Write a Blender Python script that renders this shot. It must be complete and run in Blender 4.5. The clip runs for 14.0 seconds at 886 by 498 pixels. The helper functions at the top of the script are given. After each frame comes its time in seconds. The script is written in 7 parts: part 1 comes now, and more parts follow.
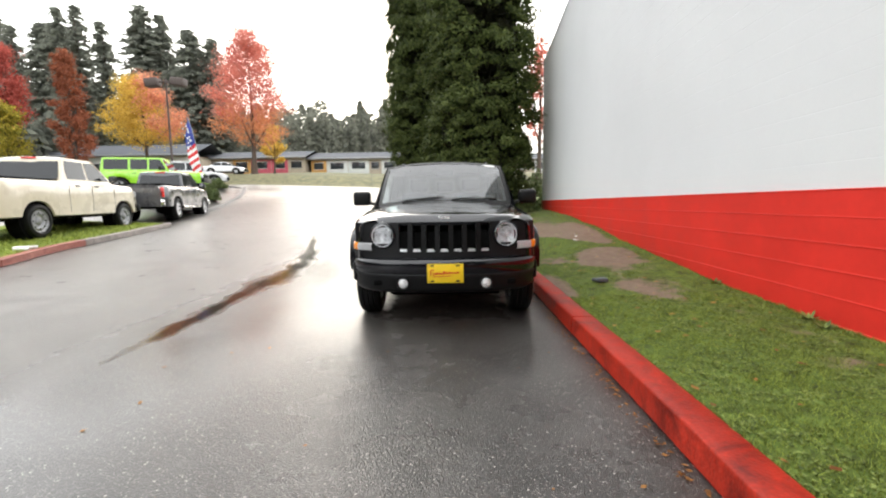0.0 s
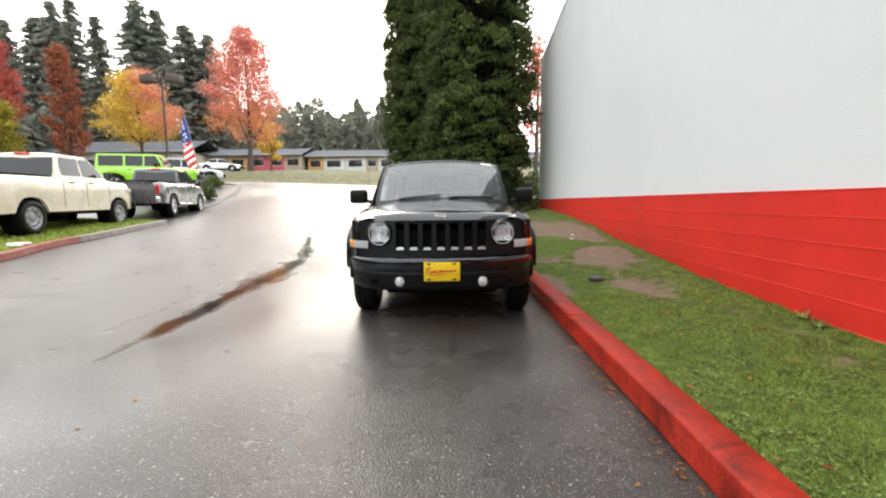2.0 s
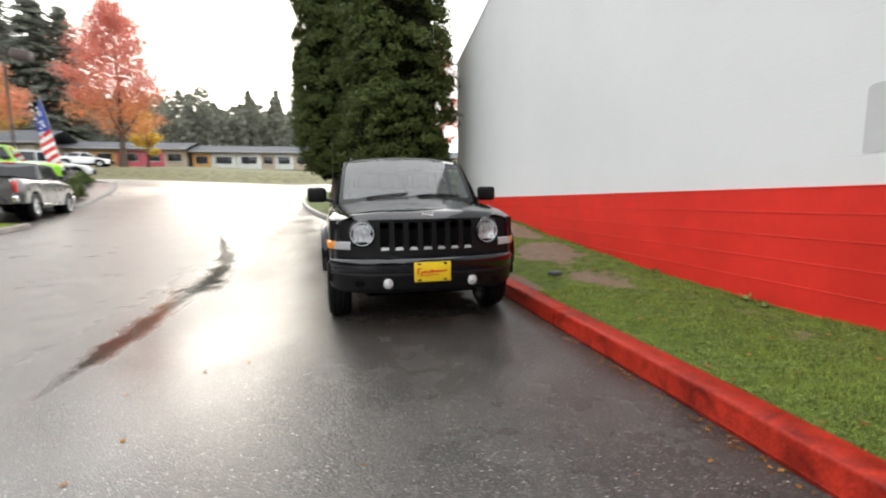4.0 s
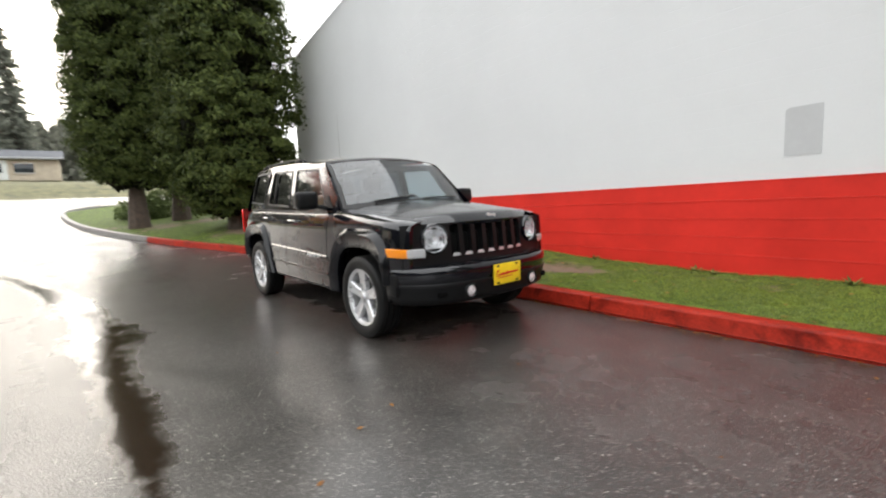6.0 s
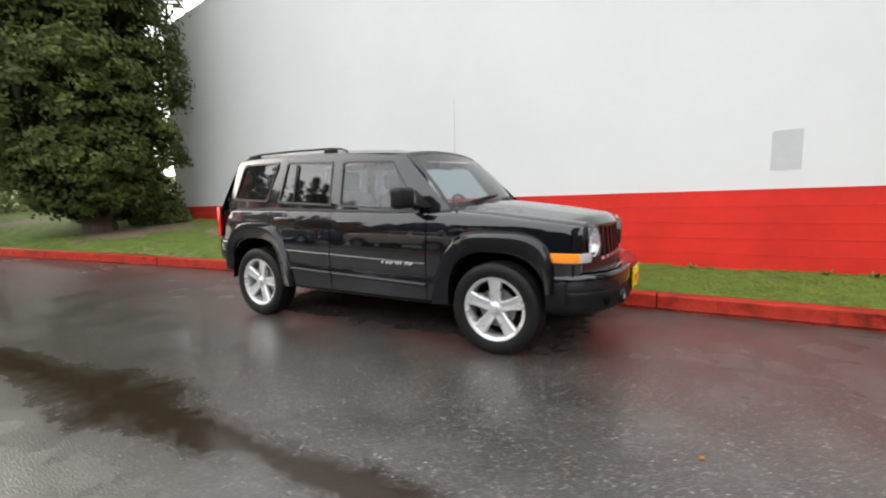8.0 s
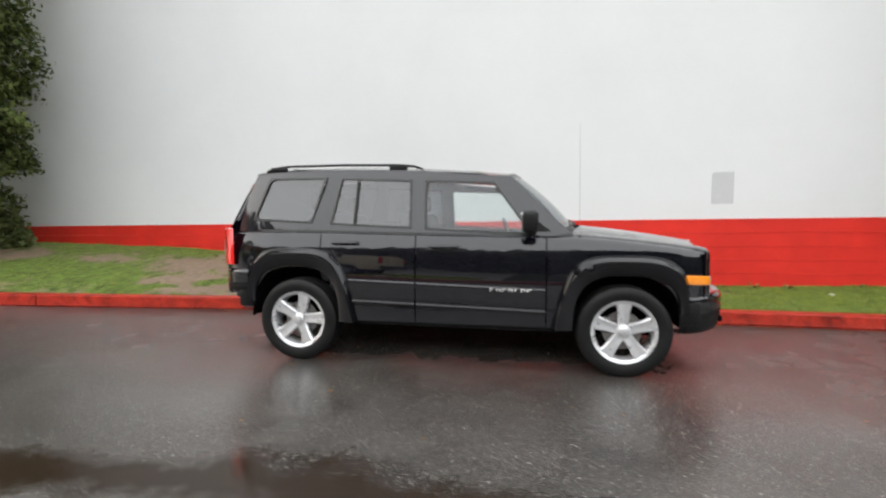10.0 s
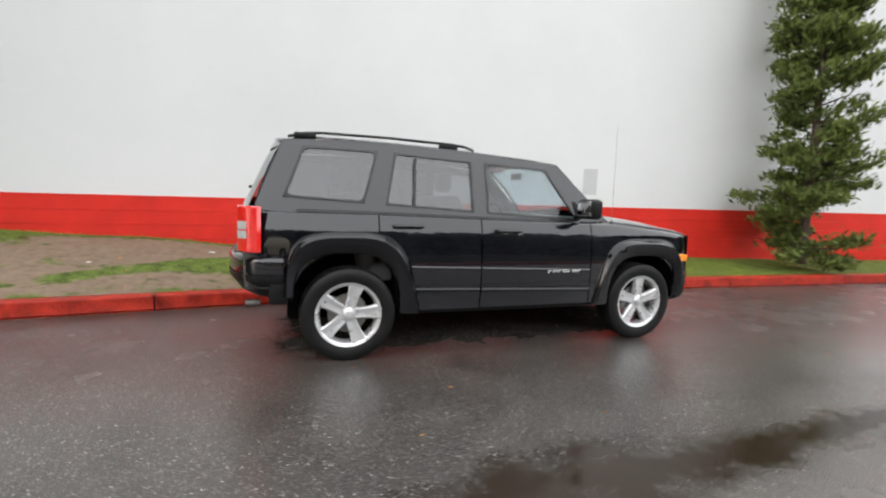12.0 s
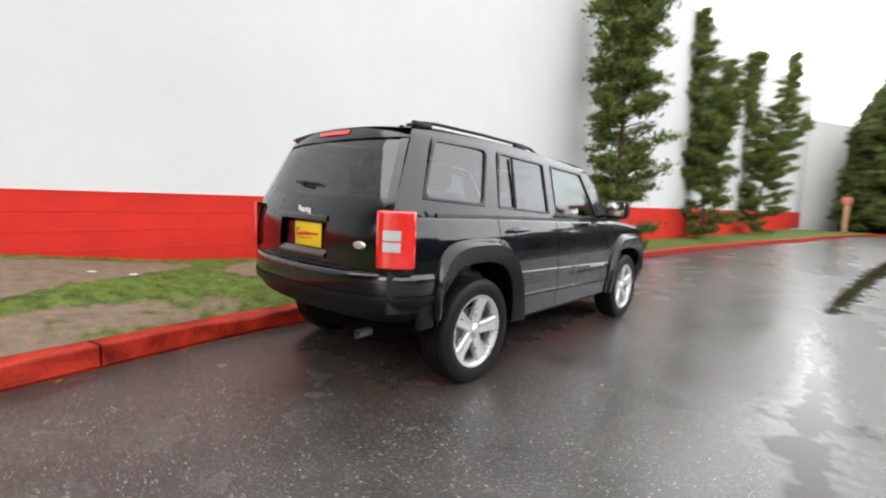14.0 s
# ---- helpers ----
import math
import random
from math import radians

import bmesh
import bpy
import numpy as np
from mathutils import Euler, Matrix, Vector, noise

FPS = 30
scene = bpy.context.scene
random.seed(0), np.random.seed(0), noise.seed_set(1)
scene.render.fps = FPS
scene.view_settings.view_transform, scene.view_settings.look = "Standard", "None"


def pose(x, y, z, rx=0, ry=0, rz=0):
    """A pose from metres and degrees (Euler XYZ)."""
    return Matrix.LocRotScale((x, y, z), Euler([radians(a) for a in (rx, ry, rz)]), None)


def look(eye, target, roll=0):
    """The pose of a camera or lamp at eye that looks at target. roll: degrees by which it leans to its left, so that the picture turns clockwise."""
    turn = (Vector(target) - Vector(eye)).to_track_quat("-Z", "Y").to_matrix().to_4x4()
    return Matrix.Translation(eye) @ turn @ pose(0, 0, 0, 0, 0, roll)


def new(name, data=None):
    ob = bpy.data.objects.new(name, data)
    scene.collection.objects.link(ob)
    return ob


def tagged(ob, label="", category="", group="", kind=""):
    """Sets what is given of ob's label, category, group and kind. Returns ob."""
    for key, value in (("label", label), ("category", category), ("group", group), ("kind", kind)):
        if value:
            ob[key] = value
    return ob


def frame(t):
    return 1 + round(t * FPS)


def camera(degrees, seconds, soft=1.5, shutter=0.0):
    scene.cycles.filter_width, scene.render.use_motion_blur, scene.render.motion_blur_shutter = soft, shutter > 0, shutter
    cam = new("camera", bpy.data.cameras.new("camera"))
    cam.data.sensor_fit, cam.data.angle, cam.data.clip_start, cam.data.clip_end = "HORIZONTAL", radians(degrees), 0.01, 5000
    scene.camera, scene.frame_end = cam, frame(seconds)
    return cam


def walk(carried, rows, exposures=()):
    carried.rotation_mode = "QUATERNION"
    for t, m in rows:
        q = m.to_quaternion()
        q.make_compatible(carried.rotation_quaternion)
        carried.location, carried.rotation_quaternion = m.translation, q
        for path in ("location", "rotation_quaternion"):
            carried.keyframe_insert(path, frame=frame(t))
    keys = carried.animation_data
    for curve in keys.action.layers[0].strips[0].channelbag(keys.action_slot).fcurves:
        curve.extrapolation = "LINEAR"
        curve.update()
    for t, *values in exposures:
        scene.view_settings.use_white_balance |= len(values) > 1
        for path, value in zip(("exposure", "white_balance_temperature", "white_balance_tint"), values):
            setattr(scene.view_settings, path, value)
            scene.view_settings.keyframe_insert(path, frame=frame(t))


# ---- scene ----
cam = camera(90.3, 14.0, soft=2.1, shutter=0.6)
PATH = [
    (0, (0.036, -5.917, 1.153), (0.0120, -3.9300, 0.9290), -0.90),
    (0.5, (0.036, -5.917, 1.153), (0.0230, -3.9301, 0.9250), -0.88),
    (1, (0.036, -5.917, 1.153), (0.0241, -3.9298, 0.9274), -0.78),
    (1.5, (0.036, -5.917, 1.153), (0.0342, -3.9299, 0.9263), -0.65),
    (2, (0.036, -5.917, 1.153), (0.0270, -3.9305, 0.9211), -0.61),
    (2.5, (0.036, -5.917, 1.153), (0.0273, -3.9305, 0.9215), -0.29),
    (2.7, (0.036, -5.917, 1.153), (0.0318, -3.9308, 0.9182), -0.27),
    (3.5, (-0.260, -5.870, 1.151), (-0.0520, -3.8950, 0.9160), -0.40),
    (4.25, (-0.980, -5.660, 1.146), (-0.4160, -3.7560, 0.9060), -0.70),
    (5, (-1.736, -5.287, 1.139), (-0.8310, -3.5200, 0.8950), -1.10),
    (5.5, (-2.175, -4.947, 1.101), (-1.0900, -3.2850, 0.8500), -2.10),
    (6, (-2.637, -4.577, 1.136), (-1.3730, -3.0440, 0.9110), -2.50),
    (6.5, (-3.022, -4.139, 1.136), (-1.6440, -2.7110, 0.8840), -0.40),
    (7, (-3.359, -3.644, 1.136), (-1.8810, -2.3020, 1.0120), -0.10),
    (7.5, (-3.626, -3.131, 1.153), (-1.9630, -2.0330, 0.9810), -1.70),
    (7.7, (-3.696, -2.913, 1.168), (-2.0110, -1.8550, 0.9680), -1.40),
    (9.8, (-4.251, -0.790, 1.182), (-2.3040, -0.3850, 0.9900), -1.00),
    (10, (-4.298, -0.551, 1.191), (-2.3340, -0.2020, 1.0580), -0.10),
    (10.5, (-4.375, 0.003, 1.204), (-2.3850, 0.0940, 1.0260), 0.40),
    (11, (-4.317, 0.522, 1.207), (-2.3380, 0.3000, 1.0250), 1.90),
    (11.5, (-4.254, 1.171, 1.161), (-2.3110, 0.7050, 1.0570), 0.90),
    (12, (-4.054, 1.697, 1.198), (-2.1720, 1.0570, 0.9820), 2.10),
    (12.5, (-3.760, 2.296, 1.197), (-1.9810, 1.4000, 1.0180), 1.60),
    (13, (-3.421, 2.766, 1.165), (-1.7060, 1.7590, 0.9540), 1.10),
    (13.5, (-3.006, 3.229, 1.194), (-1.4440, 1.9990, 0.9790), 2.30),
    (14, (-2.558, 3.595, 1.178), (-1.2330, 2.1120, 0.9660), 2.50),
]
walk(cam, [(t, look(eye, aim, roll)) for t, eye, aim, roll in PATH], [(0, 0.13), (2.5, 0.10), (5, -0.10), (6.5, 0.11), (7.2, 0.20), (10, 0.19), (12.5, 0.17), (14, 0.31)])

# ---- light: an overcast sky and one weak, wide sun ----
world = bpy.data.worlds.new("overcast_sky")
scene.world = world
world.use_nodes = True
wn, wl = world.node_tree.nodes, world.node_tree.links
SUN_ELEVATION, SUN_TURN = radians(25), radians(-8)
sky = wn.new("ShaderNodeTexSky")
sky.sky_type = "NISHITA"
sky.sun_disc = False
sky.sun_elevation, sky.sun_rotation = SUN_ELEVATION, SUN_TURN
sky.air_density, sky.dust_density, sky.ozone_density = 1.0, 6.0, 1.0
sky_dim = wn.new("ShaderNodeVectorMath")
sky_dim.operation = "SCALE"
sky_dim.inputs["Scale"].default_value = 0.11
wl.new(sky.outputs["Color"], sky_dim.inputs[0])
cloud = wn.new("ShaderNodeMix")
cloud.data_type = "RGBA"
cloud.inputs["Factor"].default_value = 0.88
cloud.inputs["B"].default_value = (0.95, 0.965, 0.97, 1)
wl.new(sky_dim.outputs["Vector"], cloud.inputs["A"])
wl.new(cloud.outputs["Result"], wn["Background"].inputs["Color"])
wn["Background"].inputs["Strength"].default_value = 3.1
sun = new("sun", bpy.data.lights.new("sun", "SUN"))
sun.data.energy, sun.data.angle, sun.data.color = 0.32, radians(34), (1.0, 0.985, 0.96)
sun.matrix_world = look((30 * math.cos(SUN_ELEVATION) * math.sin(SUN_TURN), 30 * math.cos(SUN_ELEVATION) * math.cos(SUN_TURN), 30 * math.sin(SUN_ELEVATION)), (0, 0, 0))


# ---- helpers of this scene ----
def smooth(a, b, v):
    u = min(1.0, max(0.0, (v - a) / (b - a)))
    return u * u * (3 - 2 * u)


def lerp_table(table, v):
    """Value at v of a table of (place, value), straight between its rows."""
    if v <= table[0][0]:
        return table[0][1]
    for (a, p), (b, q) in zip(table, table[1:]):
        if v <= b:
            return p + (q - p) * (v - a) / (b - a)
    return table[-1][1]


def finish(name, bm, material, smooth_angle=35):
    bmesh.ops.recalc_face_normals(bm, faces=bm.faces)
    for f in bm.faces:
        f.smooth = True
    limit = radians(smooth_angle)
    for e in bm.edges:
        if len(e.link_faces) == 2 and e.calc_face_angle(0) > limit:
            e.smooth = False
    me = bpy.data.meshes.new(name)
    bm.to_mesh(me)
    bm.free()
    for m in material if isinstance(material, (list, tuple)) else (material,):
        me.materials.append(m)
    return me


def part(name, bm, material, parent, label="", at=None, angle=35):
    """One mesh object under a thing or a part."""
    me = bm if isinstance(bm, bpy.types.Mesh) else finish(name, bm, material, angle)
    ob = new(name, me)
    ob.parent = parent
    if at is not None:
        ob.matrix_basis = at
    return tagged(ob, label) if label else ob


def thing(name, label, category, m=None, group="", kind=""):
    """A top-level thing: an Empty at its base that takes parts."""
    ob = new(name)
    ob.empty_display_size = 0.2
    if m is not None:
        ob.matrix_basis = m
    return tagged(ob, label, category, group, kind)


def single(name, bm, material, label, category, m=None, group="", kind="", angle=35):
    me = bm if isinstance(bm, bpy.types.Mesh) else finish(name, bm, material, angle)
    ob = new(name, me)
    if m is not None:
        ob.matrix_basis = m
    return tagged(ob, label, category, group, kind)


def box(size, at=(0, 0, 0), bevel=0.0, segments=2, bm=None, turn=None):
    """A bevelled block, centred at a place."""
    bm = bm or bmesh.new()
    made = bmesh.ops.create_cube(bm, size=1)["verts"]
    for v in made:
        v.co = Vector((v.co.x * size[0], v.co.y * size[1], v.co.z * size[2]))
    if bevel:
        edges = list({e for v in made for e in v.link_edges})
        r = bmesh.ops.bevel(bm, geom=edges, offset=bevel, segments=segments, profile=0.5, affect="EDGES")
        made = list({v for f in r["faces"] for v in f.verts} | {v for v in made if v.is_valid})
    for v in made:
        if turn is not None:
            v.co = turn @ v.co
        v.co += Vector(at)
    return bm


def grid(rows, bm=None, keep=None, closed=False):
    """Faces between rows of points; keep(i, j) says which cells to make."""
    bm = bm or bmesh.new()
    vs = [[bm.verts.new(p) for p in r] for r in rows]
    n = len(vs[0])
    for i in range(len(vs) - 1):
        for j in range(n if closed else n - 1):
            if keep is None or keep(i, j):
                q = [vs[i][j], vs[i][(j + 1) % n], vs[i + 1][(j + 1) % n], vs[i + 1][j]]
                bm.faces.new(q)
    return bm


def lathe(profile, n=32, axis="x", bm=None, at=(0, 0, 0)):
    """A turned shape from (radius, height) pairs round an axis."""
    rows = []
    for r, h in profile:
        row = []
        for k in range(n):
            a = 2 * math.pi * k / n
            c, s = r * math.cos(a), r * math.sin(a)
            p = {"x": (h, c, s), "y": (c, h, s), "z": (c, s, h)}[axis]
            row.append(Vector(p) + Vector(at))
        rows.append(row)
    return grid(rows, bm, closed=True)


def tube(points, radius, n=8, bm=None, flat=1.0):
    """A round bar along points; radius is one number or one for each point."""
    pts = [Vector(p) for p in points]
    rows = []
    for i, p in enumerate(pts):
        d = (pts[min(i + 1, len(pts) - 1)] - pts[max(i - 1, 0)]).normalized()
        side = d.cross(Vector((0, 0, 1)))
        side = side.normalized() if side.length > 1e-3 else Vector((1, 0, 0))
        up = side.cross(d)
        r = radius[i] if isinstance(radius, (list, tuple)) else radius
        rows.append([p + side * r * math.cos(2 * math.pi * k / n) + up * r * flat * math.sin(2 * math.pi * k / n) for k in range(n)])
    bm = bm or bmesh.new()
    first = len(bm.verts)
    grid(rows, bm, closed=True)
    bm.verts.ensure_lookup_table()
    bm.faces.new([bm.verts[first + k] for k in range(n)])
    last = first + n * (len(pts) - 1)
    bm.faces.new([bm.verts[last + k] for k in reversed(range(n))])
    return bm


def mirrored(bm):
    """The same shape on the other side of the car's axis."""
    other = bm.copy()
    for v in other.verts:
        v.co.x = -v.co.x
    bmesh.ops.reverse_faces(other, faces=other.faces)
    return other


def spline(points, step):
    """A smooth line through points, resampled at even steps."""
    pts = [Vector(p) for p in points]
    pts = [2 * pts[0] - pts[1], *pts, 2 * pts[-1] - pts[-2]]
    fine = []
    for i in range(1, len(pts) - 2):
        a, b, c, d = pts[i - 1:i + 3]
        for k in range(24):
            u = k / 24
            fine.append(0.5 * (2 * b + (c - a) * u + (2 * a - 5 * b + 4 * c - d) * u * u + (3 * b - 3 * c + d - a) * u ** 3))
    fine.append(pts[-2])
    out, left = [fine[0]], step
    for a, b in zip(fine, fine[1:]):
        run = (b - a).length
        while run >= left:
            a = a + (b - a) * (left / run)
            run -= left
            left = step
            out.append(a.copy())
        left -= run
    return out


def quads(name, verts, material):
    """A mesh of loose four-cornered leaves from an array of (n, 4, 3)."""
    n = len(verts)
    me = bpy.data.meshes.new(name)
    me.vertices.add(n * 4)
    me.vertices.foreach_set("co", verts.astype(np.float32).ravel())
    me.loops.add(n * 4)
    me.loops.foreach_set("vertex_index", np.arange(n * 4, dtype=np.int32))
    me.polygons.add(n)
    me.polygons.foreach_set("loop_start", np.arange(0, n * 4, 4, dtype=np.int32))
    me.polygons.foreach_set("loop_total", np.full(n, 4, dtype=np.int32))
    for m in material if isinstance(material, (list, tuple)) else (material,):
        me.materials.append(m)
    me.update()
    return me


def leaf_quads(rng, centres, length, width, lift=0.0, outward=None, outw=0.0):
    """Diamond leaves round centres, turned at random, lifted or pushed outward."""
    n = len(centres)
    d = rng.normal(size=(n, 3))
    d[:, 2] += lift
    if outward is not None:
        d += outward * outw
    d /= np.linalg.norm(d, axis=1, keepdims=True)
    s = np.cross(d, rng.normal(size=(n, 3)))
    s /= np.linalg.norm(s, axis=1, keepdims=True)
    size = rng.uniform(0.6, 1.3, (n, 1))
    a, b = d * length * size * 0.5, s * width * size * 0.5
    return np.stack([centres - a, centres + b - a * 0.1, centres + a, centres - b - a * 0.1], axis=1)


# ---- materials ----
def mat(name, col, rough=0.5, metal=0.0, var=0.15, vscale=3.0, bump=0.0, bscale=60.0, coat=0.0, coat_rough=0.05,
        spec=0.5, col2=None, rvar=0.08, island=False, obj_random=False, fine=0.0, drops=0.0, distort=0.0, coat_ior=1.5):
    """A procedural surface: colour that varies at two scales, roughness that varies with it, and fine relief."""
    m = bpy.data.materials.new(name)
    m.use_nodes = True
    n, l = m.node_tree.nodes, m.node_tree.links
    p = n["Principled BSDF"]
    p.inputs["Metallic"].default_value = metal
    p.inputs["Specular IOR Level"].default_value = spec
    p.inputs["Coat Weight"].default_value = coat
    p.inputs["Coat Roughness"].default_value = coat_rough
    p.inputs["Coat IOR"].default_value = coat_ior
    tc = n.new("ShaderNodeTexCoord")
    big = n.new("ShaderNodeTexNoise")
    big.inputs["Scale"].default_value = vscale
    big.inputs["Detail"].default_value = 7
    big.inputs["Roughness"].default_value = 0.65
    big.inputs["Distortion"].default_value = distort
    l.new(tc.outputs["Object"], big.inputs["Vector"])
    lo = tuple(max(0, c * (1 - var)) for c in col)
    hi = col2 if col2 else tuple(min(1, c * (1 + var)) for c in col)
    ramp = n.new("ShaderNodeMapRange")
    ramp.inputs["From Min"].default_value, ramp.inputs["From Max"].default_value = 0.3, 0.7
    source = big.outputs["Fac"]
    if island or obj_random:
        info = n.new("ShaderNodeNewGeometry" if island else "ShaderNodeObjectInfo")
        mixin = n.new("ShaderNodeMath")
        mixin.operation = "MULTIPLY_ADD"
        mixin.inputs[1].default_value = 0.55
        half = n.new("ShaderNodeMath")
        half.operation = "MULTIPLY"
        half.inputs[1].default_value = 0.45
        l.new(big.outputs["Fac"], half.inputs[0])
        l.new(info.outputs["Random Per Island" if island else "Random"], mixin.inputs[0])
        l.new(half.outputs[0], mixin.inputs[2])
        source = mixin.outputs[0]
        ramp.inputs["From Min"].default_value, ramp.inputs["From Max"].default_value = 0.15, 0.85
    l.new(source, ramp.inputs["Value"])
    mix = n.new("ShaderNodeMix")
    mix.data_type = "RGBA"
    mix.inputs["A"].default_value, mix.inputs["B"].default_value = (*lo, 1), (*hi, 1)
    l.new(ramp.outputs["Result"], mix.inputs["Factor"])
    colour = mix.outputs["Result"]
    grain = n.new("ShaderNodeTexNoise")
    grain.inputs["Scale"].default_value = bscale
    grain.inputs["Detail"].default_value = 4
    l.new(tc.outputs["Object"], grain.inputs["Vector"])
    if fine:
        g = n.new("ShaderNodeMix")
        g.data_type, g.blend_type = "RGBA", "OVERLAY"
        g.inputs["Factor"].default_value = fine
        l.new(colour, g.inputs["A"])
        l.new(grain.outputs["Fac"], g.inputs["B"])
        colour = g.outputs["Result"]
    l.new(colour, p.inputs["Base Color"])
    rr = n.new("ShaderNodeMapRange")
    rr.inputs["From Min"].default_value, rr.inputs["From Max"].default_value = 0.3, 0.7
    rr.inputs["To Min"].default_value, rr.inputs["To Max"].default_value = max(0.01, rough - rvar), min(1, rough + rvar)
    l.new(big.outputs["Fac"], rr.inputs["Value"])
    l.new(rr.outputs["Result"], p.inputs["Roughness"])
    if bump or drops:
        b = n.new("ShaderNodeBump")
        b.inputs["Strength"].default_value = max(bump, drops)
        b.inputs["Distance"].default_value = 0.004
        if drops:
            cells = n.new("ShaderNodeTexVoronoi")
            cells.inputs["Scale"].default_value = bscale
            l.new(tc.outputs["Object"], cells.inputs["Vector"])
            bead = n.new("ShaderNodeMapRange")
            bead.inputs["From Min"].default_value, bead.inputs["From Max"].default_value = 0.12, 0.42
            bead.inputs["To Min"].default_value, bead.inputs["To Max"].default_value = 1, 0
            l.new(cells.outputs["Distance"], bead.inputs["Value"])
            l.new(bead.outputs["Result"], b.inputs["Height"])
        else:
            l.new(grain.outputs["Fac"], b.inputs["Height"])
        l.new(b.outputs["Normal"], p.inputs["Normal"])
        if coat:
            l.new(b.outputs["Normal"], p.inputs["Coat Normal"])
    return m


def glass(name, tint, gloss_rough=0.02, ior=1.5):
    """A thin pane: tinted see-through with a real reflection."""
    m = bpy.data.materials.new(name)
    m.use_nodes = True
    n, l = m.node_tree.nodes, m.node_tree.links
    n.remove(n["Principled BSDF"])
    clear, shine, mx = n.new("ShaderNodeBsdfTransparent"), n.new("ShaderNodeBsdfGlossy"), n.new("ShaderNodeMixShader")
    clear.inputs["Color"].default_value = (*tint, 1)
    shine.inputs["Roughness"].default_value = gloss_rough
    facing, power, schlick = n.new("ShaderNodeLayerWeight"), n.new("ShaderNodeMath"), n.new("ShaderNodeMath")
    facing.inputs["Blend"].default_value = 0.5
    power.operation, schlick.operation = "POWER", "MULTIPLY_ADD"
    power.inputs[1].default_value = 4.0
    r0 = 2 * ((ior - 1) / (ior + 1)) ** 2
    schlick.inputs[1].default_value, schlick.inputs[2].default_value = 1 - r0, r0
    l.new(facing.outputs["Facing"], power.inputs[0])
    l.new(power.outputs[0], schlick.inputs[0])
    l.new(schlick.outputs[0], mx.inputs[0])
    l.new(clear.outputs[0], mx.inputs[1])
    l.new(shine.outputs[0], mx.inputs[2])
    l.new(mx.outputs[0], n["Material Output"].inputs["Surface"])
    return m


# the blue in these two black bases stands in for reflected sky
PAINT = mat("black_car_paint", (0.0028, 0.0029, 0.0054), 0.25, 0, 0.3, 2.0, coat=1.0, coat_rough=0.02, bump=0.010, bscale=9, spec=0.1, coat_ior=1.55)
PAINT_WET = mat("black_car_paint_beaded", (0.0032, 0.0034, 0.0060), 0.25, 0, 0.3, 2.0, coat=1.0, coat_rough=0.06, drops=0.04, bscale=120, spec=0.1, coat_ior=1.58)
BEADED_LEDGE = mat("wet_satin_ledge", (0.05, 0.05, 0.052), 0.35, 0, 0.25, 9, coat=0.8, coat_rough=0.15)
PLASTIC = mat("black_bumper_plastic", (0.007, 0.007, 0.0075), 0.40, 0, 0.25, 6, bump=0.12, bscale=500, spec=0.22)
FLARE = mat("black_satin_flare", (0.0026, 0.0026, 0.0040), 0.35, 0, 0.25, 6, coat=1.0, coat_rough=0.10, coat_ior=1.40, spec=0.06)
RUBBER = mat("wet_tyre_rubber", (0.006, 0.006, 0.006), 0.5, 0, 0.3, 12, bump=0.2, bscale=140, spec=0.25)
GASKET = mat("window_rubber", (0.008, 0.008, 0.008), 0.35, 0, 0.2, 10)
ALLOY = mat("silver_alloy", (0.60, 0.60, 0.61), 0.30, 0.6, 0.06, 8, coat=0.4)
REFLECTOR = mat("lamp_reflector", (0.84, 0.84, 0.85), 0.30, 0.40, 0.12, 45, bump=0.5, bscale=55)
BADGE = mat("bright_badge", (0.80, 0.80, 0.80), 0.35, 0.2, 0.05, 20)
GRILLE = mat("satin_black_grille", (0.004, 0.004, 0.0045), 0.38, 0, 0.2, 8, spec=0.28)
CHROME = mat("chrome", (0.75, 0.75, 0.76), 0.10, 1.0, 0.05, 8, rvar=0.04)
STEEL = mat("brake_steel", (0.22, 0.21, 0.20), 0.45, 0.9, 0.25, 20)
DARK = mat("dark_underbody", (0.004, 0.004, 0.004), 0.9, 0, 0.3, 5, spec=0.05)
INTERIOR = mat("grey_seat_cloth", (0.16, 0.16, 0.165), 0.85, 0, 0.15, 8, bump=0.3, bscale=300)
DASH = mat("dark_dashboard", (0.035, 0.035, 0.037), 0.6, 0, 0.2, 8)
GLASS_CLEAR = glass("clear_car_glass", (0.78, 0.84, 0.83))
GLASS_TINT = glass("privacy_car_glass", (0.135, 0.145, 0.165), ior=1.62)
GLASS_SCREEN = glass("windscreen_glass", (0.50, 0.60, 0.66), ior=1.78)
LENS = glass("clear_lamp_lens", (0.92, 0.93, 0.94), 0.04)
ORANGE = mat("amber_lens", (0.85, 0.26, 0.01), 0.15, 0, 0.08, 20, coat=1)
REDLENS = mat("red_lamp_lens", (0.68, 0.015, 0.012), 0.15, 0, 0.08, 30, coat=1)
WHITELENS = mat("white_lamp_lens", (0.46, 0.46, 0.47), 0.2, 0, 0.1, 60, coat=1)
PLATE = mat("yellow_plate", (0.86, 0.60, 0.02), 0.4, 0, 0.06, 12)
RED_INK = mat("red_lettering", (0.55, 0.02, 0.015), 0.45)
BLACK_INK = mat("black_lettering", (0.01, 0.01, 0.01), 0.5)
PAPER = mat("white_sticker", (0.8, 0.8, 0.78), 0.6)
WALL_WHITE = mat("white_painted_blocks", (0.665, 0.672, 0.675), 0.72, 0, 0.045, 0.35, bump=0.10, bscale=60, fine=0.05)
